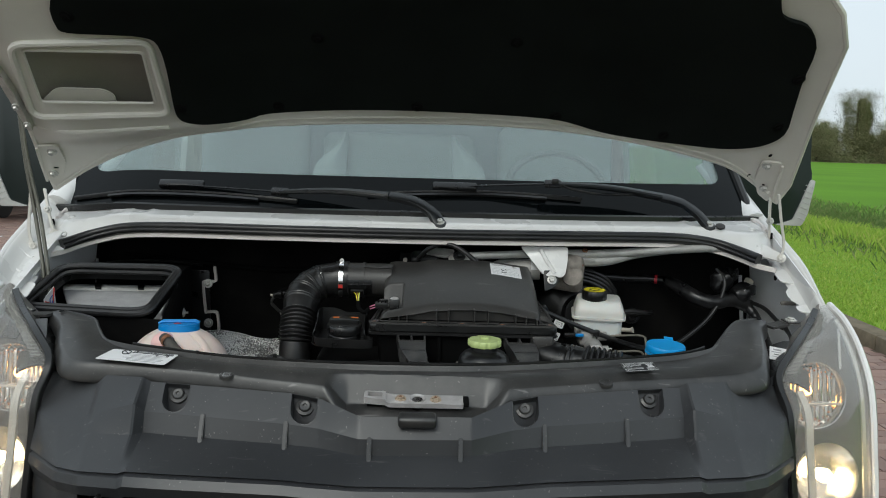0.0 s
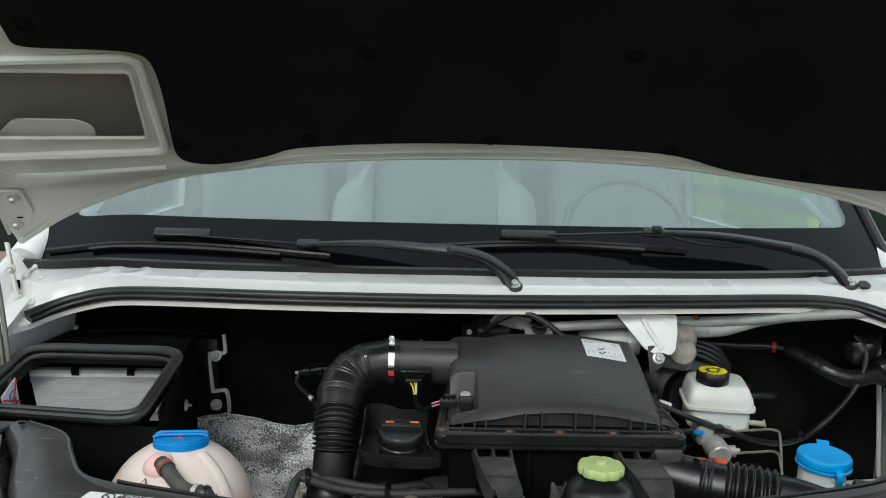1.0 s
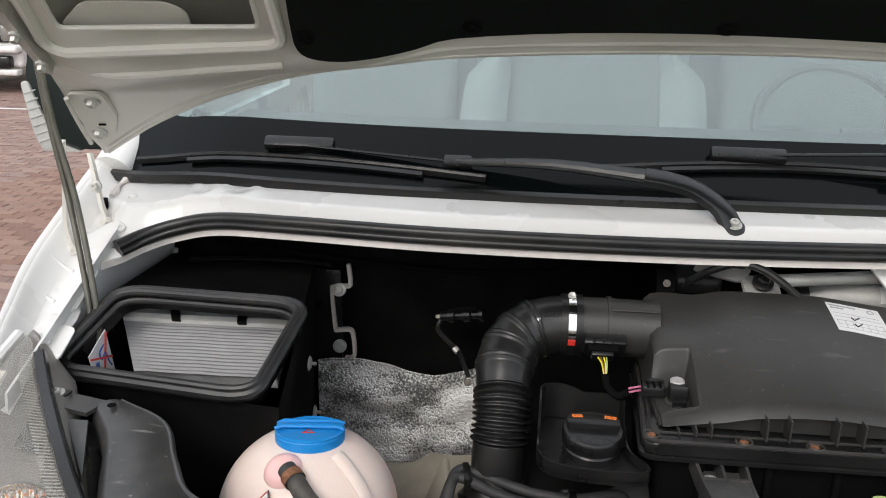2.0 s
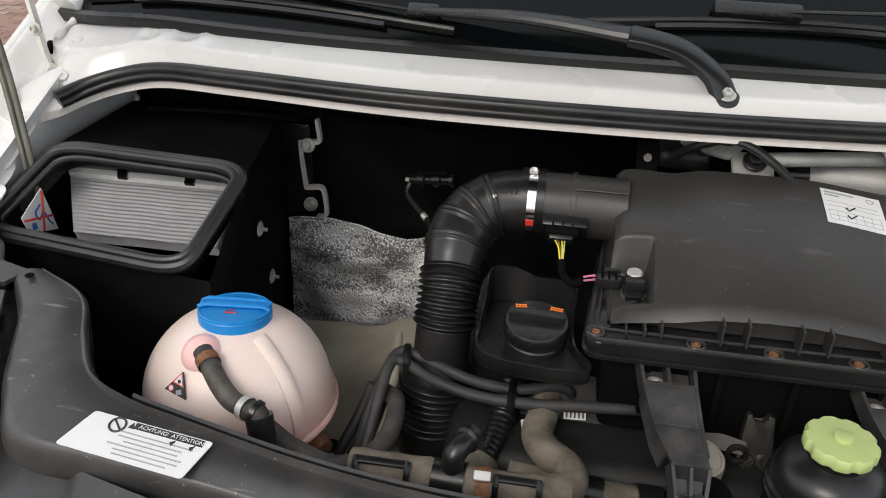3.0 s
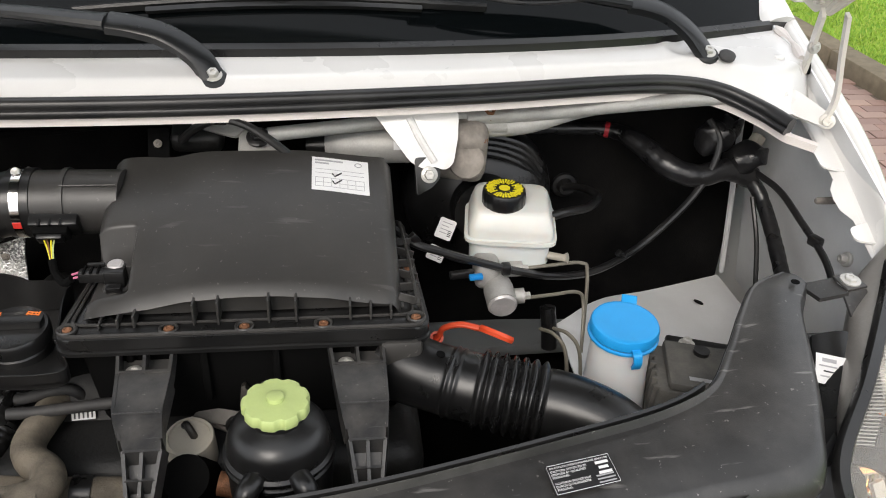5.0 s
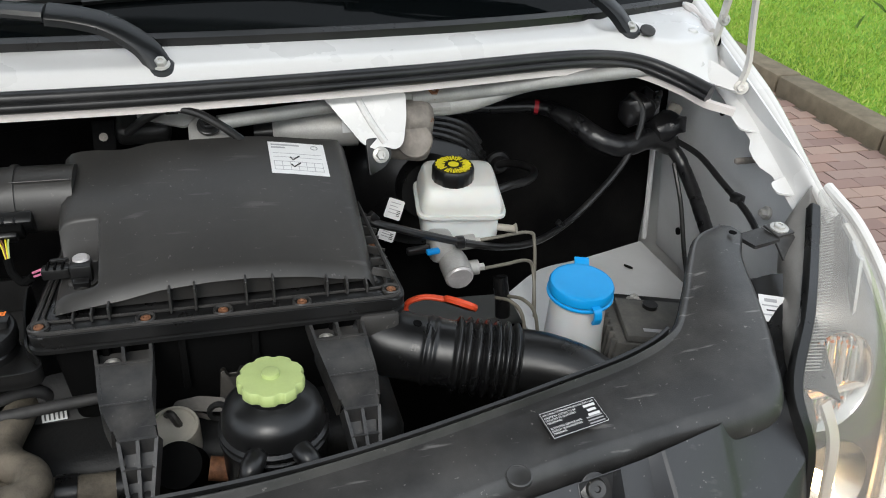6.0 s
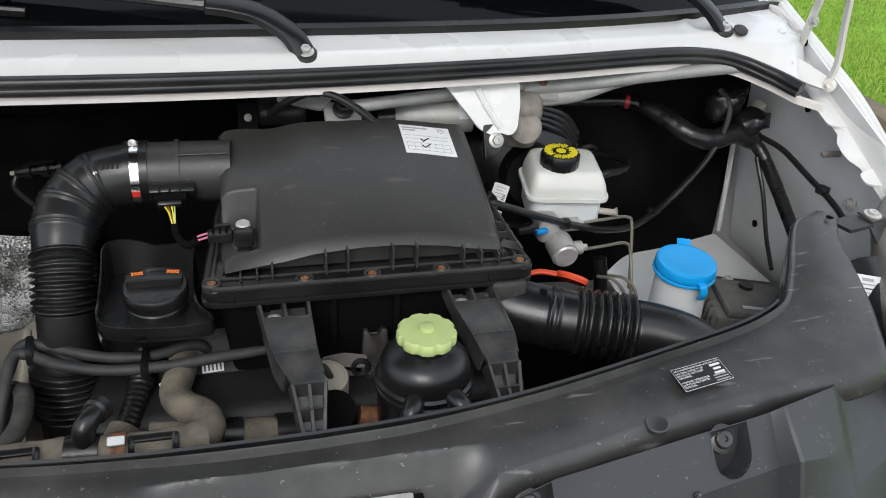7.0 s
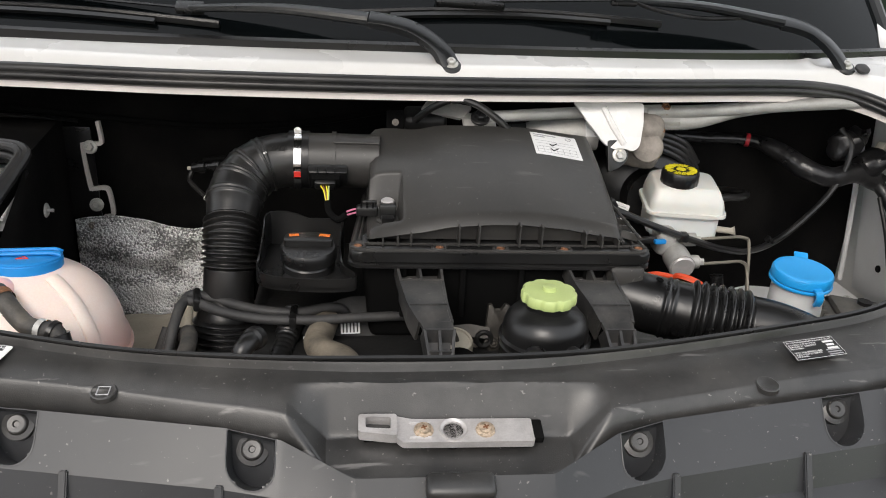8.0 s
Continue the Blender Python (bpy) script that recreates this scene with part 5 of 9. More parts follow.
front_panel = thing("front_panel", "dark grey plastic front panel above the grille", "front panel", (0, -0.1, 1.0))


def front_point(x, v):
    a = abs(x)
    k = max(i for i in range(len(FC) - 1) if FC[i][0] <= a or i == 0)
    f = min(1.0, max(0.0, (a - FC[k][0]) / (FC[k + 1][0] - FC[k][0])))
    r = max(i for i in range(5) if FV[i] <= v or i == 0)
    g = (v - FV[r]) / (FV[r + 1] - FV[r])
    top = [FC[k][r + 1][c] + (FC[k + 1][r + 1][c] - FC[k][r + 1][c]) * f for c in (0, 1)]
    low = [FC[k][r + 2][c] + (FC[k + 1][r + 2][c] - FC[k][r + 2][c]) * f for c in (0, 1)]
    y, z = top[0] + (low[0] - top[0]) * g, top[1] + (low[1] - top[1]) * g
    if r == 3:
        y += 0.008 * math.sin(math.pi * min(1.0, g * 3)) if g < 0.33 else 0.0
    shift = [FC[k + e][r + d][2] if len(FC[k + e][r + d]) > 2 else 0.0 for d in (1, 2) for e in (0, 1)]
    dx = (shift[0] + (shift[1] - shift[0]) * f) * (1 - g) + (shift[2] + (shift[3] - shift[2]) * f) * g
    return Vector((x + (dx if x > 0 else -dx), y - 0.020 * ease(0.75, 0.5, a), z + 0.008 * ease(0.75, 0.5, a) + 0.012 * x))


def build_front_panel():
    nu, nv = 400, 60
    uv = [[(-0.836 + 1.672 * i / nu, j / nv) for j in range(nv + 1)] for i in range(nu + 1)]
    gone = set()
    for c in CUPS:
        line = cup_outline(c)
        for i in range(nu + 1):
            if abs(uv[i][0][0] - c) > 0.036:
                continue
            for j in range(1, 20):
                x, v = uv[i][j]
                near = min(line, key=lambda p: math.hypot(p[0] - x, (p[1] - v) * 0.24))
                if math.hypot(near[0] - x, (near[1] - v) * 0.24) < 0.0027:
                    uv[i][j] = near
        for i in range(nu):
            for j in range(nv):
                q = [uv[i][j], uv[i + 1][j], uv[i + 1][j + 1], uv[i][j + 1]]
                if abs(q[0][0] - c) < 0.04 and inside((sum(p[0] for p in q) / 4, sum(p[1] for p in q) / 4), line):
                    gone.add((i, j))
    bm = B()
    rows = [[bm.verts.new(front_point(*p)) for p in r] for r in uv]
    for i in range(nu):
        for j in range(nv):
            if (i, j) not in gone:
                bm.faces.new((rows[i][j], rows[i + 1][j], rows[i + 1][j + 1], rows[i][j + 1]))
    bmesh.ops.remove_doubles(bm, verts=bm.verts, dist=0.0002)
    loose = [v for v in bm.verts if not v.link_faces]
    for v in loose:
        bm.verts.remove(v)
    part("shell", bm, FRONT, front_panel, "dark grey plastic shell", sharp=11)
    inward = Vector((0, 0.72, -0.6))
    for c in CUPS:
        line = cup_outline(c)
        bm = B()
        rings = []
        for g, d in ((1.05, -0.0006), (1.0, -0.0010), (0.97, 0.0020), (0.93, 0.020), (0.88, 0.024)):
            rings.append([bm.verts.new(front_point(c + (x - c) * g, max(0.0, 0.10 + (v - 0.10) * g)) + inward * d * (0.55 + 4.2 * v if d > 0.01 else 1)) for x, v in line])
        for a, b in zip(rings, rings[1:]):
            for k in range(len(a)):
                j = (k + 1) % len(a)
                bm.faces.new((a[k], a[j], b[j], b[k]))
        bm.faces.new(rings[-1])
        part("fixing_cup", bm, FRONT, front_panel, sharp=40)
    # fixing pockets: a cup cut into the slope, with its bolt
    for x in CUPS:
        c = front_point(x, 0.075) + inward * 0.021
        m = Matrix.Translation(c) @ (-inward).to_track_quat("Z", "Y").to_matrix().to_4x4()
        part("fixing_bolt", lathe(B(), [(0.0185, -0.004), (0.018, 0.003), (0.0125, 0.005), (0.011, 0.009), (0.0095, 0.010), (0.004, 0.0095), (0.003, 0.007), (0, 0.007)], m, 22), COVER, front_panel, "black plastic fixing plug")
    # closing panels beside the grille
    for sx in (-1, 1):
        bm = grid(B(), 16, 6, lambda u, v: front_point(sx * (0.66 + 0.176 * u), 1.0) + Vector((0, 0.004 - 0.01 * v, -0.24 * v)), (0, 0.004, 0))
        part("side_panel", bm, FRONT, front_panel)
    # upright ribs on the step
    for x in (-0.425, -0.255, -0.088, 0.088, 0.255, 0.425):
        a, b = front_point(x, 0.285), front_point(x, 0.47)
        pts = [(0, a.y - 0.004, a.z + 0.004), (0, b.y - 0.012, b.z - 0.010), (0, b.y + 0.004, b.z - 0.010), (0, a.y + 0.010, a.z - 0.004)]
        bm = B()
        t = B()
        lo = [t.verts.new((x - 0.0045, p[1], p[2])) for p in pts]
        hi = [t.verts.new((x + 0.0045, p[1], p[2])) for p in pts]
        t.faces.new(lo[::-1])
        t.faces.new(hi)
        for k in range(4):
            j = (k + 1) % 4
            t.faces.new((lo[k], lo[j], hi[j], hi[k]))
        bmesh.ops.bevel(t, geom=list(t.edges), offset=0.0015, segments=2, affect="EDGES")
        merge(bm, t)
        part("rib", bm, FRONT, front_panel)
    # grille: dark slats below and the round badge
    for i, z in enumerate((0.91, 0.87, 0.83, 0.79)):
        part("grille_slat", rbox(B(), pose(0, -0.15, z, -15), (1.36, 0.035, 0.012), 0.004), BLACK, front_panel)
    for x in [-0.6 + 0.15 * k for k in range(9)]:
        part("grille_bar", rbox(B(), pose(x, -0.135, 0.86), (0.008, 0.02, 0.17), 0.002), BLACK, front_panel)
    bm = B()
    rbox(bm, pose(0, -0.10, 0.66), (1.9, 0.10, 0.34), 0.04, 3)
    part("bumper", bm, FRONT, front_panel, "grey plastic front bumper")
    m = Matrix.Translation((0.003, -0.205, 0.903)) @ pose(0, 0, 0, 62, 0, 0)
    badge = part("badge_ring", lathe(B(), [(0.078, -0.01), (0.080, 0.004), (0.085, 0.010), (0.094, 0.010), (0.099, 0.002), (0.099, -0.01)], m, 48), CHROME, front_panel, "chrome badge ring")
    part("badge_back", lathe(B(), [(0.080, -0.008), (0.080, -0.003), (0, 0.001)], m, 40), BLACK, badge)
    part("badge_shroud", lathe(B(), [(0.099, -0.02), (0.103, 0.002), (0.112, 0.0), (0.116, -0.02)], m, 48), BLACK, badge)
    for a in (-35, 35, 145, 215):
        part("badge_bar", rbox(B(), m @ pose(0, 0, 0.002, 0, 0, a) @ pose(0.040, 0, 0), (0.062, 0.014, 0.006), 0.002), CHROME, badge)


build_front_panel()

HL_IN = [(1.012, 0.388, 1.244), (0.944, 0.287, 1.212), (0.860, 0.172, 1.184), (0.795, 0.090, 1.140), (0.808, 0.052, 1.070), (0.815, 0.040, 0.985), (0.826, 0.025, 0.86), (0.84, 0.03, 0.74)]
HL_OUT = [(1.030, 0.402, 1.246), (1.030, 0.320, 1.222), (1.028, 0.240, 1.175), (1.020, 0.165, 1.110), (1.016, 0.130, 1.040), (1.017, 0.112, 0.960), (1.022, 0.100, 0.86), (1.026, 0.10, 0.75)]


def build_headlights():
    for sx in (-1, 1):
        mx = lambda p: Vector((sx * p.x, p.y, p.z))
        a, b = smooth_path(HL_IN, 8), smooth_path(HL_OUT, 8)
        n = len(a) - 1
        lamp = thing("headlight", "lit van headlight behind a clear plastic lens", "headlight", (sx * 0.93, 0.12, 1.0), group="headlights")

        def lens_at(u, v):
            k = min(int(u * n), n)
            p = a[k].lerp(b[k], v)
            p = p + Vector((0, -0.030, 0.012)) * math.sin(math.pi * v) * min(1, u * 4)
            return mx(p)

        lens = part("lens", grid(B(), n, 10, lens_at, (0, 0.003, 0)), LENS, lamp, "clear plastic headlight lens")
        lens.visible_shadow = False

        def back_at(u, v):
            k = min(int(u * n), n)
            p = a[k].lerp(b[k], v)
            return mx(p + Vector((0, 0.02 + 0.13 * math.sin(math.pi * v) * min(1, u * 4), 0)))

        part("housing", grid(B(), n, 12, back_at, (0, 0.004, 0)), BEZEL, lamp, "dull silver lamp bezel")
        # frame strip with its fine ribs along the inner edge
        strip = [mx(p + Vector((-0.012, -0.004, 0.004))) for p in a[2:]]
        part("frame_strip", extrude_profile(B(), strip, [(-0.008, -0.010), (-0.008, 0.003), (-0.006, 0.005), (0.006, 0.005), (0.008, 0.002), (0.008, -0.010)], up=(0, -0.5, 0.8)), BLACK, lamp, "black plastic channel beside the lens")
        # white wing edge that runs round the outside of the lens
        edge = [mx(p + Vector((0.004, 0.004, 0.002))) for p in b]
        part("wing_edge", extrude_profile(B(), edge, [(0.0, -0.03), (0.0, 0.002), (-sx * 0.004, 0.006), (-sx * 0.012, 0.005), (-sx * 0.020, -0.006), (-sx * 0.024, -0.03)], up=(0, -0.5, 0.8)), WHITE, van)
        for i in range(56):
            k = 3 + i * 0.36
            j = int(k)
            p = a[j].lerp(a[j + 1], k - j)
            q = b[j].lerp(b[j + 1], k - j)
            d = (q - p).normalized()
            p0, p1 = p + d * 0.012 + Vector((0, 0.006, 0)), p + d * min(0.034, (q - p).length * 0.5) + Vector((0, -0.004, 0.002))
            part("lens_rib", sweep(B(), [mx(p0), mx(p1)], 0.0009, 5), LENS_GREY, lamp)
        # pale trim bands inside both edges of the lens
        for edge, off, w in ((a, 0.034, 0.016), (b, -0.010, 0.008)):
            band = [mx(p + Vector((off, 0.008, 0))) for p in edge[(27 if off > 0 else 8):]]
            part("trim_band", extrude_profile(B(), band, [(-w / 2, -0.003), (-w / 2, 0.003), (w / 2, 0.003), (w / 2, -0.003)], up=(0, -0.5, 0.8)), TRIM, lamp, "pale silver lens trim")
        upper = Matrix.Translation((sx * 0.893, 0.145, 1.088)) @ pose(0, 0, 0, 78, 0, sx * 6) @ Matrix.Scale(1.2, 4)
        bowl = part("indicator_bowl", lathe(B(), [(0.0, -0.035), (0.028, -0.033), (0.050, -0.020), (0.060, 0.004), (0.062, 0.006), (0.062, 0.0), (0.052, -0.024), (0.0, -0.04)], upper, 32), REFLECTOR, lamp)
        for i in range(11):
            x = -0.045 + 0.009 * i
            half = math.sqrt(max(0.05, 1 - (x / 0.056) ** 2)) * 0.052
            for y0, y1 in ((-0.014, half), (-half, -0.020)):
                if y1 - y0 > 0.012:
                    part("facet", rbox(B(), upper @ pose(x, (y0 + y1) / 2, -0.008), (0.0055, y1 - y0, 0.007), 0.0025, 2), LENS_GREY if (i + (y0 > -0.018)) % 2 else REFLECTOR, bowl)
        part("divider", rbox(B(), upper @ pose(0, -0.017, -0.002), (0.112, 0.003, 0.010), 0.001), TRIM, bowl, "pale divider across the bowl")
        # amber sparkle of the bowl, added as small beads round its rim
        for i in range(22):
            ang = math.radians((40 + 8.5 * i) if i < 11 else (215 + 10 * (i - 11)))
            rr = 0.050 - 0.004 * (i % 2)
            part("amber_sparkle", rbox(B(), upper @ pose(rr * math.cos(ang), rr * math.sin(ang), -0.006), (0.004, 0.004, 0.004), 0.0015), AMBER, bowl, "small bead added as an amber glint")
        part("indicator_bulb", lathe(B(), [(0, 0.004), (0.008, 0.002), (0.010, -0.008), (0.007, -0.024), (0, -0.03)], upper @ pose(-sx * 0.012, 0.008, 0), 16), AMBER_GLOW, bowl, "lit amber indicator bulb")
        low = Matrix.Translation((sx * 0.925, 0.120, 0.908)) @ pose(0, 0, 0, 80, 0, sx * 6)
        main = part("main_bowl", lathe(B(), [(0.0, -0.05), (0.035, -0.047), (0.060, -0.030), (0.074, 0.004), (0.076, 0.006), (0.076, 0.0), (0.062, -0.036), (0.0, -0.056)], low, 36), REFLECTOR, lamp)
        part("bulb", lathe(B(), [(0, 0.012), (0.012, 0.008), (0.016, -0.006), (0.012, -0.03), (0, -0.04)], low, 18), GLOW, main, "lit warm white bulb")
        low2 = low @ pose(0, -0.17, 0)
        part("second_bowl", lathe(B(), [(0.0, -0.05), (0.035, -0.047), (0.060, -0.030), (0.074, 0.004), (0.076, 0.006), (0.076, 0.0), (0.062, -0.036), (0.0, -0.056)], low2, 36), REFLECTOR, lamp)
        # side bracket and black cavity between lamp and cover
        part("lamp_bracket", grid(B(), 6, 8, lambda u, v: Vector((sx * (0.775 + 0.075 * u + 0.075 * v), 0.105 + 0.19 * v - 0.03 * u, 1.118 + 0.045 * v + 0.016 * math.sin(math.pi * u))), (0, 0.002, -0.005)), BLACK, lamp, "black plastic web beside the lamp")
        part("lamp_back", rbox(B(), pose(sx * 0.90, 0.31, 0.93), (0.20, 0.02, 0.44), 0.004), BLACK, lamp)
    tag = thing("paper_tag", "white printed tag on the lamp bracket", "tag", (0.83, 0.22, 1.17))
    m = Matrix.Translation((0.842, 0.225, 1.160)) @ pose(0, 0, 0, 34, 6, -16)
    part("sheet", rbox(B(), m, (0.042, 0.040, 0.0008), 0.0), PAPER, tag)
    for i, (w, y) in enumerate(((0.018, 0.012), (0.026, 0.004), (0.014, -0.003), (0.022, -0.010))):
        part("print_bar", rbox(B(), m @ pose(-0.004, y, 0.0007), (w, 0.002 if i else 0.005, 0.0004), 0.0), INK if i == 2 else GREY_INK, tag)


build_headlights()


# ---- engine bay ----
def zf(x):
    """Height of the lid's lower front edge."""
    return lerp_curve([-0.10, -0.09, -0.036, 0.028, 0.093, 0.143, 0.211, 0.30, 0.31], [1.194, 1.196, 1.210, 1.224, 1.229, 1.229, 1.223, 1.205, 1.203], x)


def lid_top(x, y):
    u = (y - 0.345) / 0.255
    top = 1.308 - 0.014 * ease(0.15, 0.31, x) + 0.006 * ease(0.0, -0.09, x)
    dip = -0.010 * math.exp(-((x + 0.02) / 0.035) ** 2) * ease(0.5, 0.9, u)
    f = u * (1.32 - 0.32 * u)
    return zf(x) + (top - zf(x)) * f + dip


air_box = thing("air_filter_box", "large black plastic air filter box over the engine", "air filter", (0.1, 0.45, 1.05))


def build_air_box():
    # lid: the domed shell with a recess at the front corner for the sensor
    nx, ny = 40, 26
    bm = B()
    xs = sorted([x for x in [-0.092 + 0.394 * i / nx for i in range(nx + 1)] if not -0.049 < x < -0.033] + [-0.047, -0.0455, -0.0415, -0.040, -0.035])
    ys = sorted([y for y in [0.345 + 0.255 * j / ny for j in range(ny + 1)] if not 0.452 < y < 0.474 and not 0.362 < y < 0.376] + [0.365, 0.367, 0.370, 0.372, 0.454, 0.456, 0.461, 0.463, 0.470])
    nx, ny = len(xs) - 1, len(ys) - 1

    def lid(x, y):
        z = lid_top(x, y)
        rec = ease(-0.0405, -0.0465, x) * ease(0.366, 0.371, y) * ease(0.462, 0.455, y)
        z = z - (z - 1.203) * rec
        side = ease(0.288, 0.302, x)
        edge = max(0.0, 1 - (x + 0.092) / 0.016) ** 2 * 0.010 + max(0.0, 1 - (y - 0.345) / 0.014) ** 2 * 0.008
        edge *= min(1.0, (z - 1.195) / 0.02) if z > 1.195 else 0.0
        edge += 0.016 * ease(-0.015, -0.092, x) * ease(0.46, 0.58, y)
        return Vector((x, y, z - 0.016 * side ** 2 - edge))

    rows = [[bm.verts.new(lid(x, y)) for y in ys] for x in xs]
    for i in range(nx):
        for j in range(ny):
            bm.faces.new((rows[i][j], rows[i + 1][j], rows[i + 1][j + 1], rows[i][j + 1]))
    border = [rows[i][0] for i in range(nx + 1)] + [rows[nx][j] for j in range(1, ny + 1)] + [rows[i][ny] for i in range(nx - 1, -1, -1)] + [rows[0][j] for j in range(ny - 1, 0, -1)]
    out = []
    for v in border:
        d = Vector((0.004 * (1 if v.co.x > 0.29 else -1 if v.co.x < -0.08 else 0), 0.012 if v.co.y < 0.35 else 0, 0))
        out.append(bm.verts.new((v.co.x + d.x, v.co.y + d.y, 1.192 if v.co.y < 0.59 else 1.17)))
    mid = [bm.verts.new((v.co.x + d.x * 0.0, v.co.y + (0.010 if v.co.y < 0.35 else 0), v.co.z - 0.004)) for v in border]
    for a, b in ((border, mid), (mid, out)):
        for k in range(len(border)):
            j = (k + 1) % len(border)
            bm.faces.new((a[k], b[k], b[j], a[j]))
    part("lid", bm, AIRBOX, air_box, "domed matt black plastic lid", sharp=50)
    # flange with the lid's screw rim, its shade put into a darker colour
    rim = round_poly([(-0.124, 0.310), (0.338, 0.310), (0.322, 0.60), (-0.10, 0.60)], 0.022, 5)
    part("flange", prism(B(), rim, 1.173, 1.1885, bevel=0.003), BLACK, air_box)
    inner = round_poly([(-0.118, 0.316), (0.331, 0.316), (0.316, 0.595), (-0.095, 0.595)], 0.018, 4)
    lp = [(x, y, 1.1895) for x, y in inner]
    part("flange_bead", sweep(B(), lp + lp[:1], 0.003, 6, caps=False), AIRBOX, air_box)
    lp = [(x, y, 1.191) for x, y in round_poly([(-0.108, 0.338), (0.318, 0.338), (0.304, 0.59), (-0.090, 0.59)], 0.016, 4)]
    part("flange_bead", sweep(B(), lp + lp[:1], 0.0022, 6, caps=False), AIRBOX, air_box)
    lp = [(x, y, 1.166) for x, y in round_poly([(-0.122, 0.314), (0.335, 0.314), (0.320, 0.60), (-0.100, 0.60)], 0.022, 5)]
    part("lower_rim", sweep(B(), lp + lp[:1], 0.005, 6, caps=False), BLACK, air_box)
    # screws in their bosses along the front
    for x, y in ((-0.110, 0.330), (0.012, 0.326), (0.104, 0.325), (0.202, 0.325), (0.320, 0.332), (0.315, 0.45)):
        part("screw_boss", lathe(B(), [(0.0125, 1.176), (0.0125, 1.192), (0.0110, 1.1935), (0.0085, 1.192), (0.0075, 1.1875), (0, 1.1875)], pose(x, y, 0), 18), AIRBOX, air_box)
        part("screw", lathe(B(), [(0.0066, 1.187), (0.0062, 1.1915), (0.003, 1.1922), (0.002, 1.191), (0, 1.191)], pose(x, y, 0), 14), RUST, air_box, "rusty screw")
    # upright ribs between the lid's front and the flange
    for x in (-0.072, -0.05, -0.030, 0.042, 0.072, 0.134, 0.168, 0.236, 0.262, 0.288):
        h = zf(x) - 0.004
        part("lid_rib", rbox(B(), pose(x, 0.343, (1.19 + h) / 2), (0.0028, 0.026, max(h - 1.19, 0.006)), 0.0006, 1), AIRBOX, air_box)
    for k in range(6):
        y = 0.36 + 0.03 * k
        part("side_rib", rbox(B(), pose(0.314, y, 1.200, 0, 14, 25 if k % 2 else -8), (0.030, 0.0026, 0.012), 0.0006, 1), AIRBOX, air_box)
    part("side_rail", sweep(B(), [(0.324, 0.34, 1.203), (0.320, 0.45, 1.206), (0.314, 0.55, 1.21)], 0.0025, 6), AIRBOX, air_box)
    # lower body, tapering downwards, with faint ribs; its black holds the shade there
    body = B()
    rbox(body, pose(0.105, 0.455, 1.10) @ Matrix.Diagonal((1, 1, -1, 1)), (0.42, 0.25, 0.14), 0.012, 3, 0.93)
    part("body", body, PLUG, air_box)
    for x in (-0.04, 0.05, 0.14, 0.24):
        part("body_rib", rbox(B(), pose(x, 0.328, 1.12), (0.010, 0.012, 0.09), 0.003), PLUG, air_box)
    part("corner_block", rbox(B(), pose(0.30, 0.33, 1.145), (0.055, 0.05, 0.05), 0.008), AIRBOX, air_box)
    # inlet neck on the side
    neck = smooth_path([(-0.215, 0.552, 1.254), (-0.15, 0.552, 1.254), (-0.10, 0.551, 1.254), (-0.075, 0.55, 1.254)], 6)
    part("neck", sweep(B(), neck, 0.0455, 32), AIRBOX, air_box, "round air meter neck")
    for dz in (0.030, 0.038):
        part("neck_rib", rbox(B(), pose(-0.115, 0.525, 1.254 + dz, -35), (0.075, 0.006, 0.003), 0.001, 1), AIRBOX, air_box)
    part("neck_collar", sweep(B(), [(-0.155, 0.552, 1.254), (-0.148, 0.552, 1.254)], 0.0485, 32), AIRBOX, air_box)
    sock = part("meter_socket", rbox(B(), pose(-0.160, 0.506, 1.243, 35), (0.064, 0.018, 0.034), 0.003), BLACK, air_box, "black air meter socket")
    part("socket_frame", rbox(B(), pose(-0.163, 0.494, 1.236, 35), (0.046, 0.012, 0.026), 0.003), PLUG, sock)
    part("plug", rbox(B(), pose(-0.164, 0.488, 1.233, 35), (0.034, 0.012, 0.018), 0.003), BLACK, sock)
    for dx in (-0.014, 0.0, 0.014):
        part("socket_rib", rbox(B(), pose(-0.163 + dx, 0.494, 1.251, 35), (0.003, 0.010, 0.012), 0.0008, 1), BLACK, sock)
    for i, dx in enumerate((-0.006, -0.002, 0.003, 0.007)):
        wire = smooth_path([(-0.165 + dx, 0.482, 1.232), (-0.162 + dx * 0.6, 0.472, 1.226), (-0.160 + dx * 0.3, 0.464, 1.212)])
        part("wire", sweep(B(), wire, 0.0012, 6), (YELLOW, RUST, YELLOW, GREEN)[i], sock)
    loom = smooth_path([(-0.160, 0.464, 1.213), (-0.156, 0.455, 1.196), (-0.142, 0.440, 1.190), (-0.128, 0.434, 1.200)])
    part("loom", sweep(B(), loom, 0.0055, 8), PLUG, sock)
    for dz in (-0.003, 0.003):
        part("wire", sweep(B(), smooth_path([(-0.128, 0.436, 1.202 + dz), (-0.112, 0.433, 1.208 + dz), (-0.098, 0.430, 1.210)]), 0.0016, 6), PINK, sock)
    sensor = part("sensor", rbox(B(), pose(-0.064, 0.404, 1.216), (0.026, 0.016, 0.030), 0.003), BLACK, air_box, "black pressure sensor with a metal bush")
    part("sensor_bush", lathe(B(), [(0.0105, 0), (0.0105, 0.003), (0.008, 0.005), (0, 0.0045)], pose(-0.064, 0.416, 1.229, 8), 20), ALU, sensor)
    part("sensor_post", lathe(B(), [(0.0125, 1.195), (0.012, 1.229), (0, 1.229)], pose(-0.064, 0.416, 0), 20), BLACK, sensor)
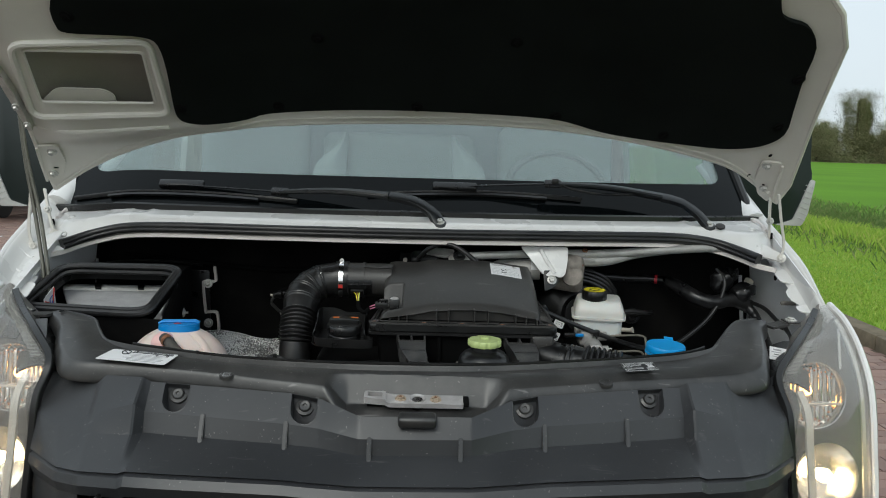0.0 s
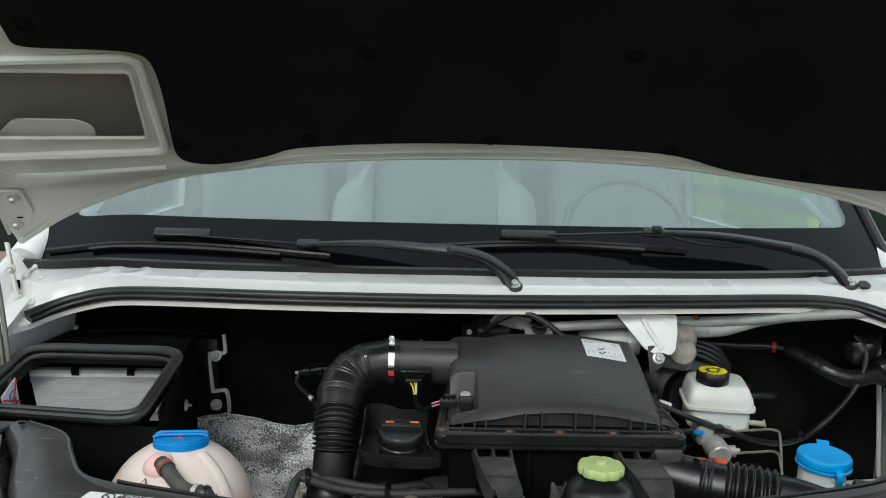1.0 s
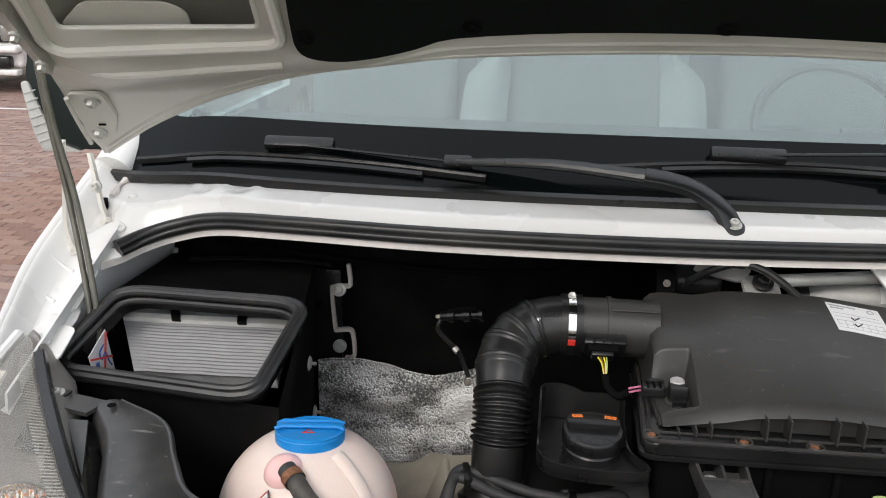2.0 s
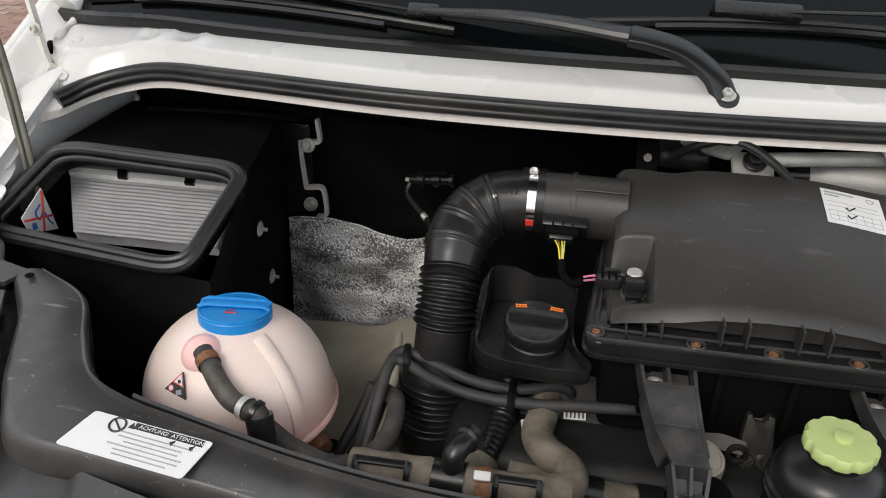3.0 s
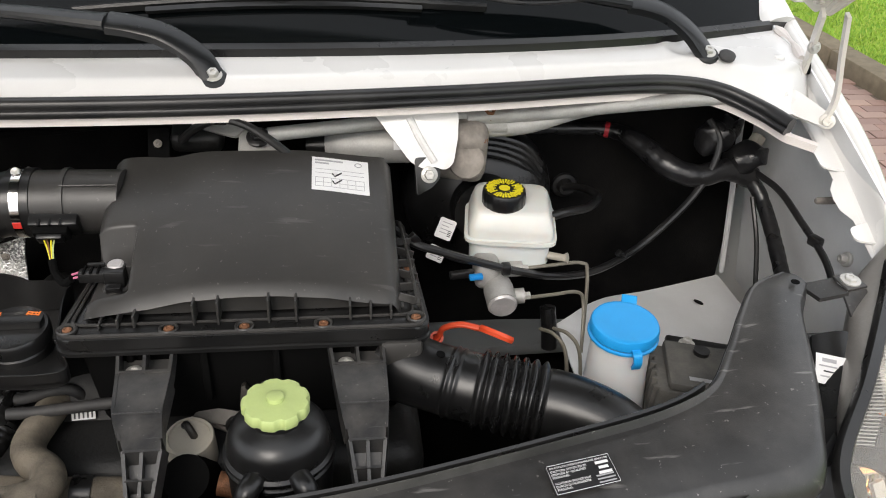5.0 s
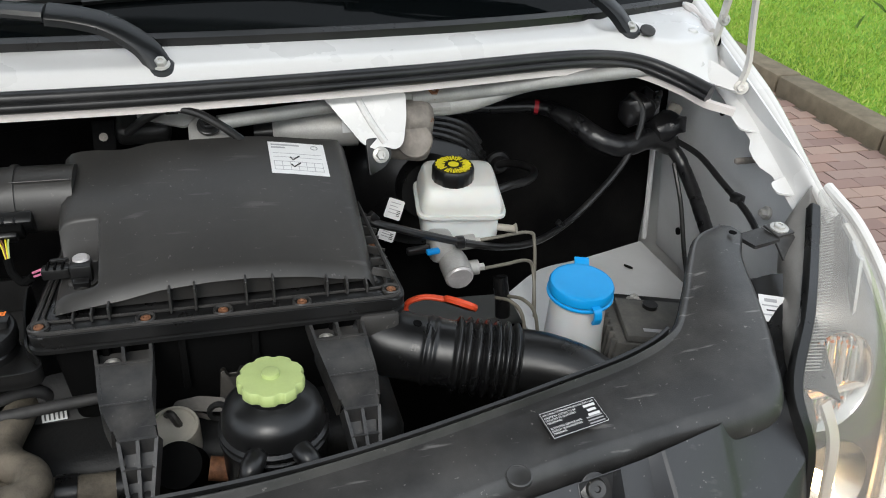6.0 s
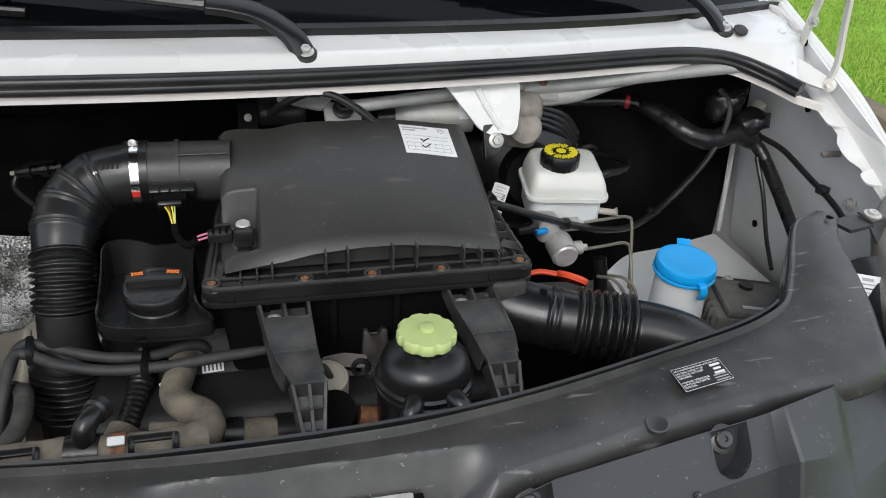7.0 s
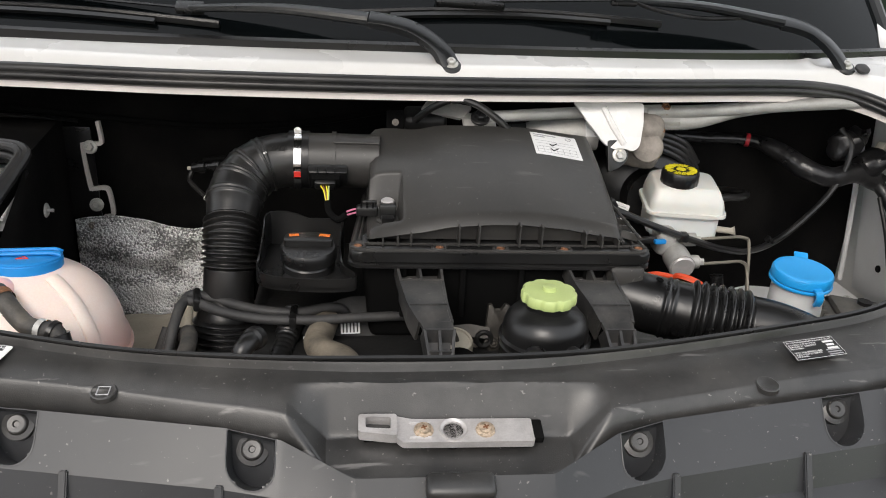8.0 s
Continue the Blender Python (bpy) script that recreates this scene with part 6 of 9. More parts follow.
    part("sensor_foot", rbox(B(), pose(-0.064, 0.392, 1.206, 20), (0.020, 0.010, 0.020), 0.002), BLACK, sensor)
    for dx in (-0.009, 0.0, 0.009):
        part("plug_rib", rbox(B(), pose(-0.096 + dx, 0.418, 1.2225), (0.003, 0.017, 0.004), 0.0006, 1), PLUG, sensor)
    part("plug_latch", rbox(B(), pose(-0.092, 0.428, 1.224), (0.022, 0.005, 0.006), 0.001), BLACK, sensor)
    part("sensor_plug", rbox(B(), pose(-0.096, 0.418, 1.214), (0.034, 0.016, 0.016), 0.003), BLACK, sensor)
    part("sensor_base", lathe(B(), [(0.018, 1.19), (0.018, 1.206), (0.014, 1.208), (0, 1.208)], pose(-0.064, 0.404, 0), 22), AIRBOX, sensor)


build_air_box()


def on_lid(x, y, lift=0.0006):
    e = 0.004
    n = Vector((-(lid_top(x + e, y) - lid_top(x - e, y)) / (2 * e), -(lid_top(x, y + e) - lid_top(x, y - e)) / (2 * e), 1)).normalized()
    return Vector((x, y, lid_top(x, y))) + n * lift


def build_sticker():
    st = thing("service_sticker", "white service sticker with table and ticks", "sticker", (0.226, 0.55, 1.29))
    co = [Vector((0.187, 0.516)), Vector((0.268, 0.514)), Vector((0.268, 0.584)), Vector((0.187, 0.586))]

    def at(a, b, lift=0.0006):
        p = co[0].lerp(co[1], a).lerp(co[3].lerp(co[2], a), b)
        return on_lid(p.x, p.y, lift)

    def bar(name, a0, a1, b0, b1, mat):
        part(name, grid(B(), 4, 2, lambda u, v: at(a0 + (a1 - a0) * u, b0 + (b1 - b0) * v, 0.0012), (0, 0, -0.0004)), mat, st)

    part("sheet", grid(B(), 10, 10, lambda u, v: at(u, v, 0.001), (0, 0, -0.0008)), PAPER, st)
    bar("heading_bar", 0.05, 0.55, 0.88, 0.93, GREY_INK)
    bar("heading_bar", 0.05, 0.30, 0.79, 0.84, GREY_INK)
    for b in (0.62, 0.50, 0.36, 0.22, 0.10):
        bar("rule", 0.06, 0.92, b, b + 0.012, GREY_INK)
    for a in (0.06, 0.2, 0.34, 0.48, 0.62, 0.76, 0.91):
        bar("rule", a, a + 0.01, 0.10, 0.36, GREY_INK)
    for b in (0.20, 0.42):
        tick = [at(0.36, b + 0.08, 0.0016), at(0.40, b, 0.0016), at(0.52, b + 0.13, 0.0016)]
        part("tick", sweep(B(), tick, 0.0011, 6), INK, st)
    lp = [at(0.82 + 0.06 * math.cos(t), 0.86 + 0.06 * math.sin(t), 0.0014) for t in [2 * math.pi * k / 16 for k in range(17)]]
    part("round_mark", sweep(B(), lp, 0.0007, 6, caps=False), GREY_INK, st)


build_sticker()


def build_struts():
    for x0, x1, xb in ((-0.052, 0.014, 0.002), (0.208, 0.276, 0.252)):
        st = thing("air_box_bracket", "ribbed dark grey plastic bracket holding the air box", "bracket", (xb, 0.11, 1.06), group="air box brackets")
        cx = (x0 + x1) / 2
        a = [(x0, 0.325, 1.166), (x0 + 0.005, 0.290, 1.155), (x0 + 0.014, 0.217, 1.151), (xb - 0.021, 0.172, 1.136), (xb - 0.011, 0.112, 1.090)]
        b = [(x1, 0.325, 1.166), (x1 + 0.001, 0.290, 1.155), (x1 + 0.001, 0.217, 1.151), (xb + 0.020, 0.172, 1.136), (xb + 0.011, 0.112, 1.090)]

        def at(u, v):
            k = u * 4
            i = min(int(k), 3)
            p = Vector(a[i]).lerp(Vector(a[i + 1]), k - i)
            q = Vector(b[i]).lerp(Vector(b[i + 1]), k - i)
            return p.lerp(q, v)

        def plate(name, u0, u1, v0, v1, lift):
            part(name, grid(B(), 8, 3, lambda u, v: at(u0 + (u1 - u0) * u, v0 + (v1 - v0) * v) + Vector((0, 0, lift)), (0, 0.002, -0.006)), STRUT, st)

        plate("web", 0.26, 0.75, 0.0, 1.0, 0.0)
        plate("web_base", 0.0, 0.30, 0.05, 0.95, -0.022)
        plate("web_foot", 0.74, 1.0, 0.1, 0.9, -0.016)
        for v in (0.0, 0.5, 1.0):
            for u0, u1 in ((0.0, 0.27), (0.75, 1.0)):
                path = [at(u0 + (u1 - u0) * k / 6, v) for k in range(7)]
                part("edge_rib", extrude_profile(B(), path, [(-0.002, -0.024), (-0.002, 0.002), (0.002, 0.002), (0.002, -0.024)]), STRUT, st)
        for u in (0.26, 0.755, 0.86):
            path = [at(u, v / 4) for v in range(5)]
            part("cross_rib", extrude_profile(B(), path, [(-0.002, -0.022), (-0.002, 0.002), (0.002, 0.002), (0.002, -0.022)]), STRUT, st)
        for v in (0.0, 1.0):
            path = [at(0.26 + 0.42 * k / 6, v) for k in range(7)]
            part("side_flange", extrude_profile(B(), path, [(-0.002, -0.034), (-0.002, 0.001), (0.002, 0.001), (0.002, -0.034)]), STRUT, st)
        path = [at(0.50, v / 4) + Vector((0, 0, 0.0005)) for v in range(5)]
        part("web_step", sweep(B(), path, 0.0012, 6), STRUT, st)
        c = at(0.16, 0.27) + Vector((0, 0, -0.014))
        part("rivet", lathe(B(), [(0.010, -0.006), (0.010, 0.001), (0.007, 0.003), (0.004, 0.003), (0.0035, 0.0), (0, 0.0)], Matrix.Translation(c), 18), ZINC, st, "bright metal bush")
        for v in (0.28, 0.72):
            part("foot_stud", lathe(B(), [(0.005, 0), (0.005, 0.004), (0.003, 0.005), (0, 0.005)], Matrix.Translation(at(0.93, v) + Vector((0, 0, -0.013))), 12), STRUT, st)
        part("rubber_mount", lathe(B(), [(0.030, -0.02), (0.028, 0.004), (0.020, 0.014), (0.012, 0.016), (0, 0.016)], pose(xb, 0.108, 1.056, 18), 24), RUBBER, st)
        part("mount_arm", rbox(B(), pose(xb + 0.02, 0.125, 1.030, 16, 0, 6), (0.20, 0.085, 0.028), 0.012, 3), GEAR, st, "dusty cast mounting arm")


build_struts()


def dense(path, step):
    out = [path[0]]
    for a, b in zip(path, path[1:]):
        k = max(1, int((b - a).length / step))
        out += [a.lerp(b, (i + 1) / k) for i in range(k)]
    return out


def build_intake_hose():
    hose = thing("intake_hose", "black ribbed rubber intake hose with an elbow", "hose", (-0.31, 0.40, 0.95))
    pts = smooth_path([(-0.195, 0.553, 1.254), (-0.235, 0.553, 1.252), (-0.268, 0.546, 1.245), (-0.294, 0.530, 1.230), (-0.308, 0.503, 1.210), (-0.312, 0.472, 1.186), (-0.312, 0.444, 1.158), (-0.313, 0.425, 1.125), (-0.315, 0.410, 1.075), (-0.318, 0.392, 1.0), (-0.318, 0.378, 0.93), (-0.318, 0.365, 0.86)], 10)
    pts = dense(pts, 0.0008)
    total = sum((b - a).length for a, b in zip(pts, pts[1:]))

    def radius(share, along):
        r = 0.0455 - 0.006 * ease(0.15, 0.21, along) + 0.009 * ease(0.32, 0.36, along)
        for c in (0.070, 0.098, 0.126, 0.160):
            r += 0.0022 * (math.exp(-((along - c) / 0.0022) ** 2) + math.exp(-((along - c - 0.006) / 0.0022) ** 2))
        if 0.198 < along < 0.278:
            r += 0.0085 * (0.5 - 0.5 * math.cos(2 * math.pi * (along - 0.198) / 0.00888)) - 0.003
        if 0.358 < along < 0.4335:
            r += 0.0090 * (0.5 - 0.5 * math.cos(2 * math.pi * (along - 0.358) / 0.00943)) - 0.002
        return r

    body = part("hose_body", sweep(B(), pts, radius, 40), RUBBER, hose, "satin black ribbed rubber", sharp=80)
    part("hose_cuff", sweep(B(), [(-0.192, 0.553, 1.254), (-0.226, 0.553, 1.2535)], 0.0485, 36), RUBBER, hose)
    clamp = part("clamp", sweep(B(), [(-0.204, 0.553, 1.254), (-0.216, 0.553, 1.254)], 0.0498, 40, caps=False), CHROME, hose, "bright steel hose clamp")
    part("clamp_screw", lathe(B(), [(0.0085, 0), (0.0085, 0.008), (0.006, 0.010), (0.001, 0.009), (0, 0.008)], pose(-0.211, 0.546, 1.3035, 50, 0, 0) @ Matrix.Scale(0.72, 4), 14), ZINC, clamp)
    part("clamp_housing", rbox(B(), pose(-0.210, 0.545, 1.302, 10), (0.011, 0.014, 0.008), 0.002), CHROME, clamp)
    part("clamp_print", rbox(B(), pose(-0.210, 0.5045, 1.243, 105), (0.011, 0.010, 0.0012), 0.0), RED_INK, clamp)
    # moulded digits become bars
    for i in range(5):
        part("moulded_bar", rbox(B(), pose(-0.252 + 0.0065 * i, 0.517, 1.283, 45, 0, 0), (0.003, 0.007, 0.0012), 0.0), RUBBER, hose)
    part("mould_dot", lathe(B(), [(0.003, 0), (0.002, 0.001), (0, 0.001)], pose(-0.262, 0.512, 1.276, 55), 10), PAPER, hose)


build_intake_hose()


def build_oil_filler():
    oil = thing("oil_filler", "black oil filler cap in a plastic catch tray", "oil filler", (-0.18, 0.36, 1.12))
    tray = [(-0.250, 0.455), (-0.257, 0.40), (-0.261, 0.345), (-0.252, 0.314), (-0.226, 0.299), (-0.18, 0.292), (-0.138, 0.292), (-0.114, 0.298), (-0.112, 0.316), (-0.130, 0.345), (-0.136, 0.39), (-0.136, 0.448), (-0.19, 0.455)]
    tp = smooth_poly(tray, 4)
    part("tray", prism(B(), tp, 1.132, 1.139), BLACK, oil)
    lp = [Vector((x, y, 1.153 + 0.043 * ease(0.35, 0.435, y) - 0.010 * ease(-0.21, -0.20, x) * ease(0.42, 0.44, y))) for x, y in tp]
    bm = B()
    n = len(lp)
    lo = [bm.verts.new((p.x, p.y, 1.136)) for p in lp]
    hi = [bm.verts.new(p) for p in lp]
    c = Vector((-0.185, 0.345, 0))
    hi2 = [bm.verts.new(Vector((p.x, p.y, p.z)) + (c - Vector((p.x, p.y, 0))).normalized() * 0.003) for p in lp]
    lo2 = [bm.verts.new(Vector((p.x, p.y, 1.140)) + (c - Vector((p.x, p.y, 0))).normalized() * 0.003) for p in lp]
    for k in range(n):
        j = (k + 1) % n
        bm.faces.new((lo[k], lo[j], hi[j], hi[k]))
        bm.faces.new((hi[k], hi[j], hi2[j], hi2[k]))
        bm.faces.new((hi2[k], hi2[j], lo2[j], lo2[k]))
    part("tray_wall", bm, BLACK, oil)
    m = Matrix.Translation((-0.184, 0.362, 1.150)) @ pose(0, 0, 0, 6, 0, 0)
    part("neck", lathe(B(), [(0.040, -0.02), (0.040, 0.002), (0.037, 0.006), (0.037, 0.014)], m, 36), BLACK, oil)
    cap = part("cap", lathe(B(), [(0.0425, 0.008), (0.0430, 0.012), (0.0430, 0.024), (0.0405, 0.028), (0.034, 0.029), (0.0, 0.029)], m, 40), BLACK, oil, "black oil filler cap with orange symbols")
    grip = [(-0.036, -0.006), (0.036, -0.006), (0.037, 0.010), (0.028, 0.020), (0.0, 0.024), (-0.028, 0.020), (-0.037, 0.010)]
    part("grip", prism(B(), round_poly(grip, 0.004, 3), 0.028, 0.039, m, bevel=0.003), BLACK, cap)
    for sx, w in ((-0.022, 0.014), (0.024, 0.016)):
        sym = part("symbol", rbox(B(), m @ pose(sx, 0.014, 0.0394, 0, 0, -sx * 500), (w, 0.0018, 0.0006), 0.0), ORANGE, cap)
        part("symbol", rbox(B(), m @ pose(sx, 0.010, 0.0394, 0, 0, -sx * 500), (w, 0.0018, 0.0006), 0.0), ORANGE, cap)
        for d in (-0.45, -0.1, 0.2, 0.45):
            part("symbol", rbox(B(), m @ pose(sx + d * w, 0.012, 0.0394, 0, 0, -sx * 500), (0.0018, 0.006, 0.0006), 0.0), ORANGE, cap)


build_oil_filler()


def build_steering_tank():
    t = thing("power_steering_reservoir", "round black fluid reservoir with a pale green cap", "reservoir", (0.148, 0.175, 1.02))
    m = Matrix.Translation((0.150, 0.186, 1.012))
    part("tank", lathe(B(), [(0.056, 0.0), (0.060, 0.05), (0.061, 0.090), (0.0635, 0.092), (0.0635, 0.097), (0.0605, 0.099), (0.0605, 0.102), (0.0640, 0.104), (0.0640, 0.108), (0.0600, 0.111), (0.0590, 0.124), (0.055, 0.136), (0.046, 0.146), (0.034, 0.150), (0.031, 0.152), (0.030, 0.166), (0, 0.166)], m, 48), BLACK, t)
    cm = m @ pose(0, 0, 0.160)
    wob = lambda a: 1.02 - 0.075 * ease(0.1, 0.95, math.cos(9 * a))
    cap = part("cap", lathe(B(), [(0.0365, 0.002), (0.0375, 0.004), (0.0375, 0.014), (0.0358, 0.0165), (0.012, 0.018), (0.0, 0.018)], cm, 96, wob), GREEN, t, "pale green scalloped cap")
    part("cap_knob", lathe(B(), [(0.0105, 0.017), (0.0095, 0.0225), (0.0075, 0.0235), (0, 0.0232)], cm, 24), GREEN, cap)
    for a, r in ((-115, 0.013), (-62, 0.013)):
        d = Vector((math.cos(radians(a)), math.sin(radians(a)), 0))
        p = Vector((0.149, 0.182, 1.120)) + d * 0.048
        part("outlet", sweep(B(), smooth_path([p, p + d * 0.025 + Vector((0, 0, -0.006)), p + d * 0.035 + Vector((0, 0, -0.05))]), r, 14), RUBBER, t)


build_steering_tank()


def build_air_duct():
    d = thing("air_inlet_duct", "black plastic air inlet duct with bellows", "duct", (0.45, 0.26, 1.05))
    pts = smooth_path([(0.285, 0.352, 1.108), (0.325, 0.325, 1.106), (0.372, 0.302, 1.103), (0.42, 0.285, 1.099), (0.47, 0.270, 1.095), (0.52, 0.252, 1.090), (0.565, 0.225, 1.078), (0.60, 0.185, 1.055), (0.615, 0.14, 1.02)], 10)
    pts = dense(pts, 0.0012)

    def radius(share, along):
        r = 0.050 - 0.004 * ease(0.0, 0.07, along)
        r += 0.003 * math.exp(-((along - 0.094) / 0.0025) ** 2) + 0.002 * math.exp(-((along - 0.104) / 0.0025) ** 2)
        if 0.128 < along < 0.219:
            r += 0.0085 * (0.5 - 0.5 * math.cos(2 * math.pi * (along - 0.128) / 0.0130)) ** 0.55 - 0.001
        return r

    part("duct_body", sweep(B(), pts, radius, 40), BLACK, d, "satin black ribbed duct", sharp=80)
    for i in range(4):
        part("moulded_bar", rbox(B(), pose(0.388, 0.258 + 0.0, 1.128 - 0.010 * i, 70, 0, -18), (0.008, 0.004, 0.001), 0.0), BLACK, d)
    part("port_hole", lathe(B(), [(0.006, 0), (0.006, 0.001), (0, 0.001)], pose(0.350, 0.302, 1.1515, 10, 10, 0), 14), WALL, d)


build_air_duct()


def build_coolant_tank():
    t = thing("coolant_tank", "pale translucent coolant tank with pink fluid", "coolant tank", (-0.586, 0.312, 1.033))
    c = Vector((-0.574, 0.294, 1.055))
    bm = B()
    prof = []
    for k in range(29):
        a = -math.pi / 2 + math.pi * k / 28
        r, z = 0.125 * math.cos(a), 0.121 * math.sin(a)
        if -0.025 < z < -0.008:
            r += 0.006
        prof.append((max(r, 0.0), z))
    lathe(bm, prof, Matrix.Translation(c) @ pose(0, 0, 0, 6, 0, 0), 48)
    part("ball", bm, TANK, t, "pale translucent plastic ball with pink coolant", sharp=60)
    # moulded rib over the side and the fluid bulge
    rib = [c + Vector((0.125 * math.sin(a) * 0.85, -0.125 * math.sin(a) * 0.52, 0.121 * math.cos(a))) * 1.008 for a in [0.45 + 1.25 * k / 14 for k in range(15)]]
    part("moulded_rib", sweep(B(), rib, 0.011, 10, flat=0.45), TANK, t)
    part("bottom_seam", sweep(B(), [c + Vector((0.129 * math.cos(a), 0.129 * math.sin(a), -0.018)) for a in [2 * math.pi * k / 48 for k in range(49)]], 0.005, 8, caps=False), TANK, t)
    cm = Matrix.Translation((-0.572, 0.302, 1.165)) @ pose(0, 0, 0, -8, 0, 6)
    part("neck", lathe(B(), [(0.040, -0.03), (0.040, 0.002)], cm, 32), TANK, t)
    cap = part("cap", lathe(B(), [(0.0465, -0.008), (0.0475, 0.000), (0.0475, 0.010), (0.0445, 0.014), (0.030, 0.0165), (0, 0.0165)], cm, 48), BLUE, t, "blue coolant cap with a grip bar")
    bar = round_poly([(-0.046, -0.004), (0.046, -0.004), (0.046, 0.010), (-0.046, 0.010)], 0.005, 3)
    part("grip_bar", prism(B(), bar, 0.002, 0.0205, cm, bevel=0.004), BLUE, cap)
    for y, h in ((0.010, 0.0215), (-0.006, 0.0200)):
        e = math.sqrt(0.047 ** 2 - y ** 2)
        part("grip_ridge", sweep(B(), [cm @ Vector((-e, y, h * 0.80)), cm @ Vector((-e * 0.8, y, h)), cm @ Vector((e * 0.8, y, h)), cm @ Vector((e, y, h * 0.80))], 0.0030, 8), BLUE, cap)
    part("grip_rim", sweep(B(), [cm @ Vector((0.045 * math.cos(a), 0.045 * math.sin(a), 0.013)) for a in [2 * math.pi * k / 40 for k in range(41)]], 0.0025, 6, caps=False), BLUE, cap)
    tri = [cm @ Vector((0.0 + 0.009 * math.cos(a), -0.018 + 0.007 * math.sin(a), 0.0172)) for a in (math.pi / 2, math.pi * 7 / 6, math.pi * 11 / 6, math.pi / 2)]
    part("warning_mark", sweep(B(), tri, 0.0008, 6), RED_INK, cap)
    # return nozzle with its hose and rusty clip
    out = Vector((-0.16, -0.62, 0.77)).normalized()
    base = Vector((-0.592, 0.229, 1.158))
    part("nozzle_boss", lathe(B(), [(0.029, -0.012), (0.025, -0.002), (0.021, 0.003), (0.015, 0.0065), (0.008, 0.0085), (0, 0.009)], Matrix.Translation(base) @ out.to_track_quat("Z", "Y").to_matrix().to_4x4(), 32), PINK_TANK, t, sharp=80)
    hp = smooth_path([(-0.584, 0.226, 1.163), (-0.568, 0.208, 1.158), (-0.550, 0.190, 1.147), (-0.530, 0.175, 1.138), (-0.506, 0.163, 1.138), (-0.490, 0.158, 1.135), (-0.484, 0.150, 1.10)], 8)
    hose = part("return_hose", sweep(B(), hp, 0.0125, 16), HOSE, t, "grey rubber return hose")
    part("spring_clip", sweep(B(), [hp[4], hp[8]], 0.0145, 18, caps=False), RUST, hose, "rusty spring clip")
    part("spring_clip", sweep(B(), [hp[30], hp[33]], 0.0148, 18, caps=False), ZINC, hose)
    part("coupling", sweep(B(), [hp[36], hp[39]], 0.0155, 18), BLACK, hose)
    part("elbow", sweep(B(), [hp[40], hp[44], hp[48]], 0.0165, 16), RUBBER, hose)
    lp = smooth_path([(-0.507, 0.196, 1.092), (-0.490, 0.196, 1.075), (-0.466, 0.194, 1.058), (-0.415, 0.182, 1.050), (-0.378, 0.198, 1.050), (-0.357, 0.240, 1.050), (-0.356, 0.290, 1.050), (-0.364, 0.325, 1.046), (-0.376, 0.36, 1.02)], 8)
    part("feed_hose", sweep(B(), lp, 0.0125, 16), HOSE, t, "dusty rubber feed hose")
    part("outlet_stub", sweep(B(), [(-0.470, 0.268, 1.005), (-0.446, 0.252, 1.000)], lambda f, a: 0.020 - 0.003 * f, 18), RUST, t, "rust-stained outlet stub")
    # warning sticker on the ball
    apex, foot, corner = Vector((-0.6026, 0.208, 1.1425)), Vector((-0.5935, 0.1865, 1.1177)), Vector((-0.625, 0.199, 1.1201))
    mid = (apex + foot + corner) / 3
    sn = (mid - c).normalized()
    sy_ = (apex - foot).normalized()
    sx_ = sy_.cross(sn).normalized()
    sy_ = sn.cross(sx_)
    sp_ = c + sn * 0.1262
    sm = Matrix(((sx_.x, sy_.x, sn.x, sp_.x), (sx_.y, sy_.y, sn.y, sp_.y), (sx_.z, sy_.z, sn.z, sp_.z), (0, 0, 0, 1)))
    flat = lambda p: (sx_.dot(p - sp_), sy_.dot(p - sp_))
    pa, pf, pc = flat(apex), flat(foot), flat(corner)
    mix = lambda p, q, f: (p[0] + (q[0] - p[0]) * f, p[1] + (q[1] - p[1]) * f)
    st = part("warning_sticker", prism(B(), [pc, pf, pa], -0.001, 0.0014, sm), INK, t, "black warning sticker with a red triangle")
    tr_ = [mix(pa, pc, 0.60), mix(pa, pf, 0.60), pa]
    g = (sum(p[0] for p in tr_) / 3, sum(p[1] for p in tr_) / 3)
    part("triangle", prism(B(), [mix(p, g, 0.10) for p in tr_], 0.0014, 0.0018, sm), PAPER, st)
    part("triangle_border", sweep(B(), [sm @ Vector((*mix(p, g, 0.20), 0.0018)) for p in tr_ + tr_[:1]], 0.0009, 6), RED_INK, st)
    part("triangle_print", lathe(B(), [(0.0025, 0.0018), (0.0025, 0.0021), (0, 0.0021)], sm @ pose(g[0], g[1] - 0.001, 0), 12), INK, st)
    r_ = mix(pc, pf, 0.28)
    part("round_sign", lathe(B(), [(0.0042, 0.0014), (0.0042, 0.0018), (0, 0.0018)], sm @ pose(r_[0] + 0.002, r_[1] + 0.0045, 0), 16), RED_INK, st)
    part("round_field", lathe(B(), [(0.0030, 0.0018), (0.0030, 0.0020), (0, 0.0020)], sm @ pose(r_[0] + 0.002, r_[1] + 0.0045, 0), 16), PAPER, st)
    q_ = mix(pc, pf, 0.75)
    part("print_bar", rbox(B(), sm @ pose(q_[0] - 0.001, q_[1] + 0.0055, 0.0016), (0.008, 0.006, 0.0006), 0.0), GREY_INK, st)


build_coolant_tank()


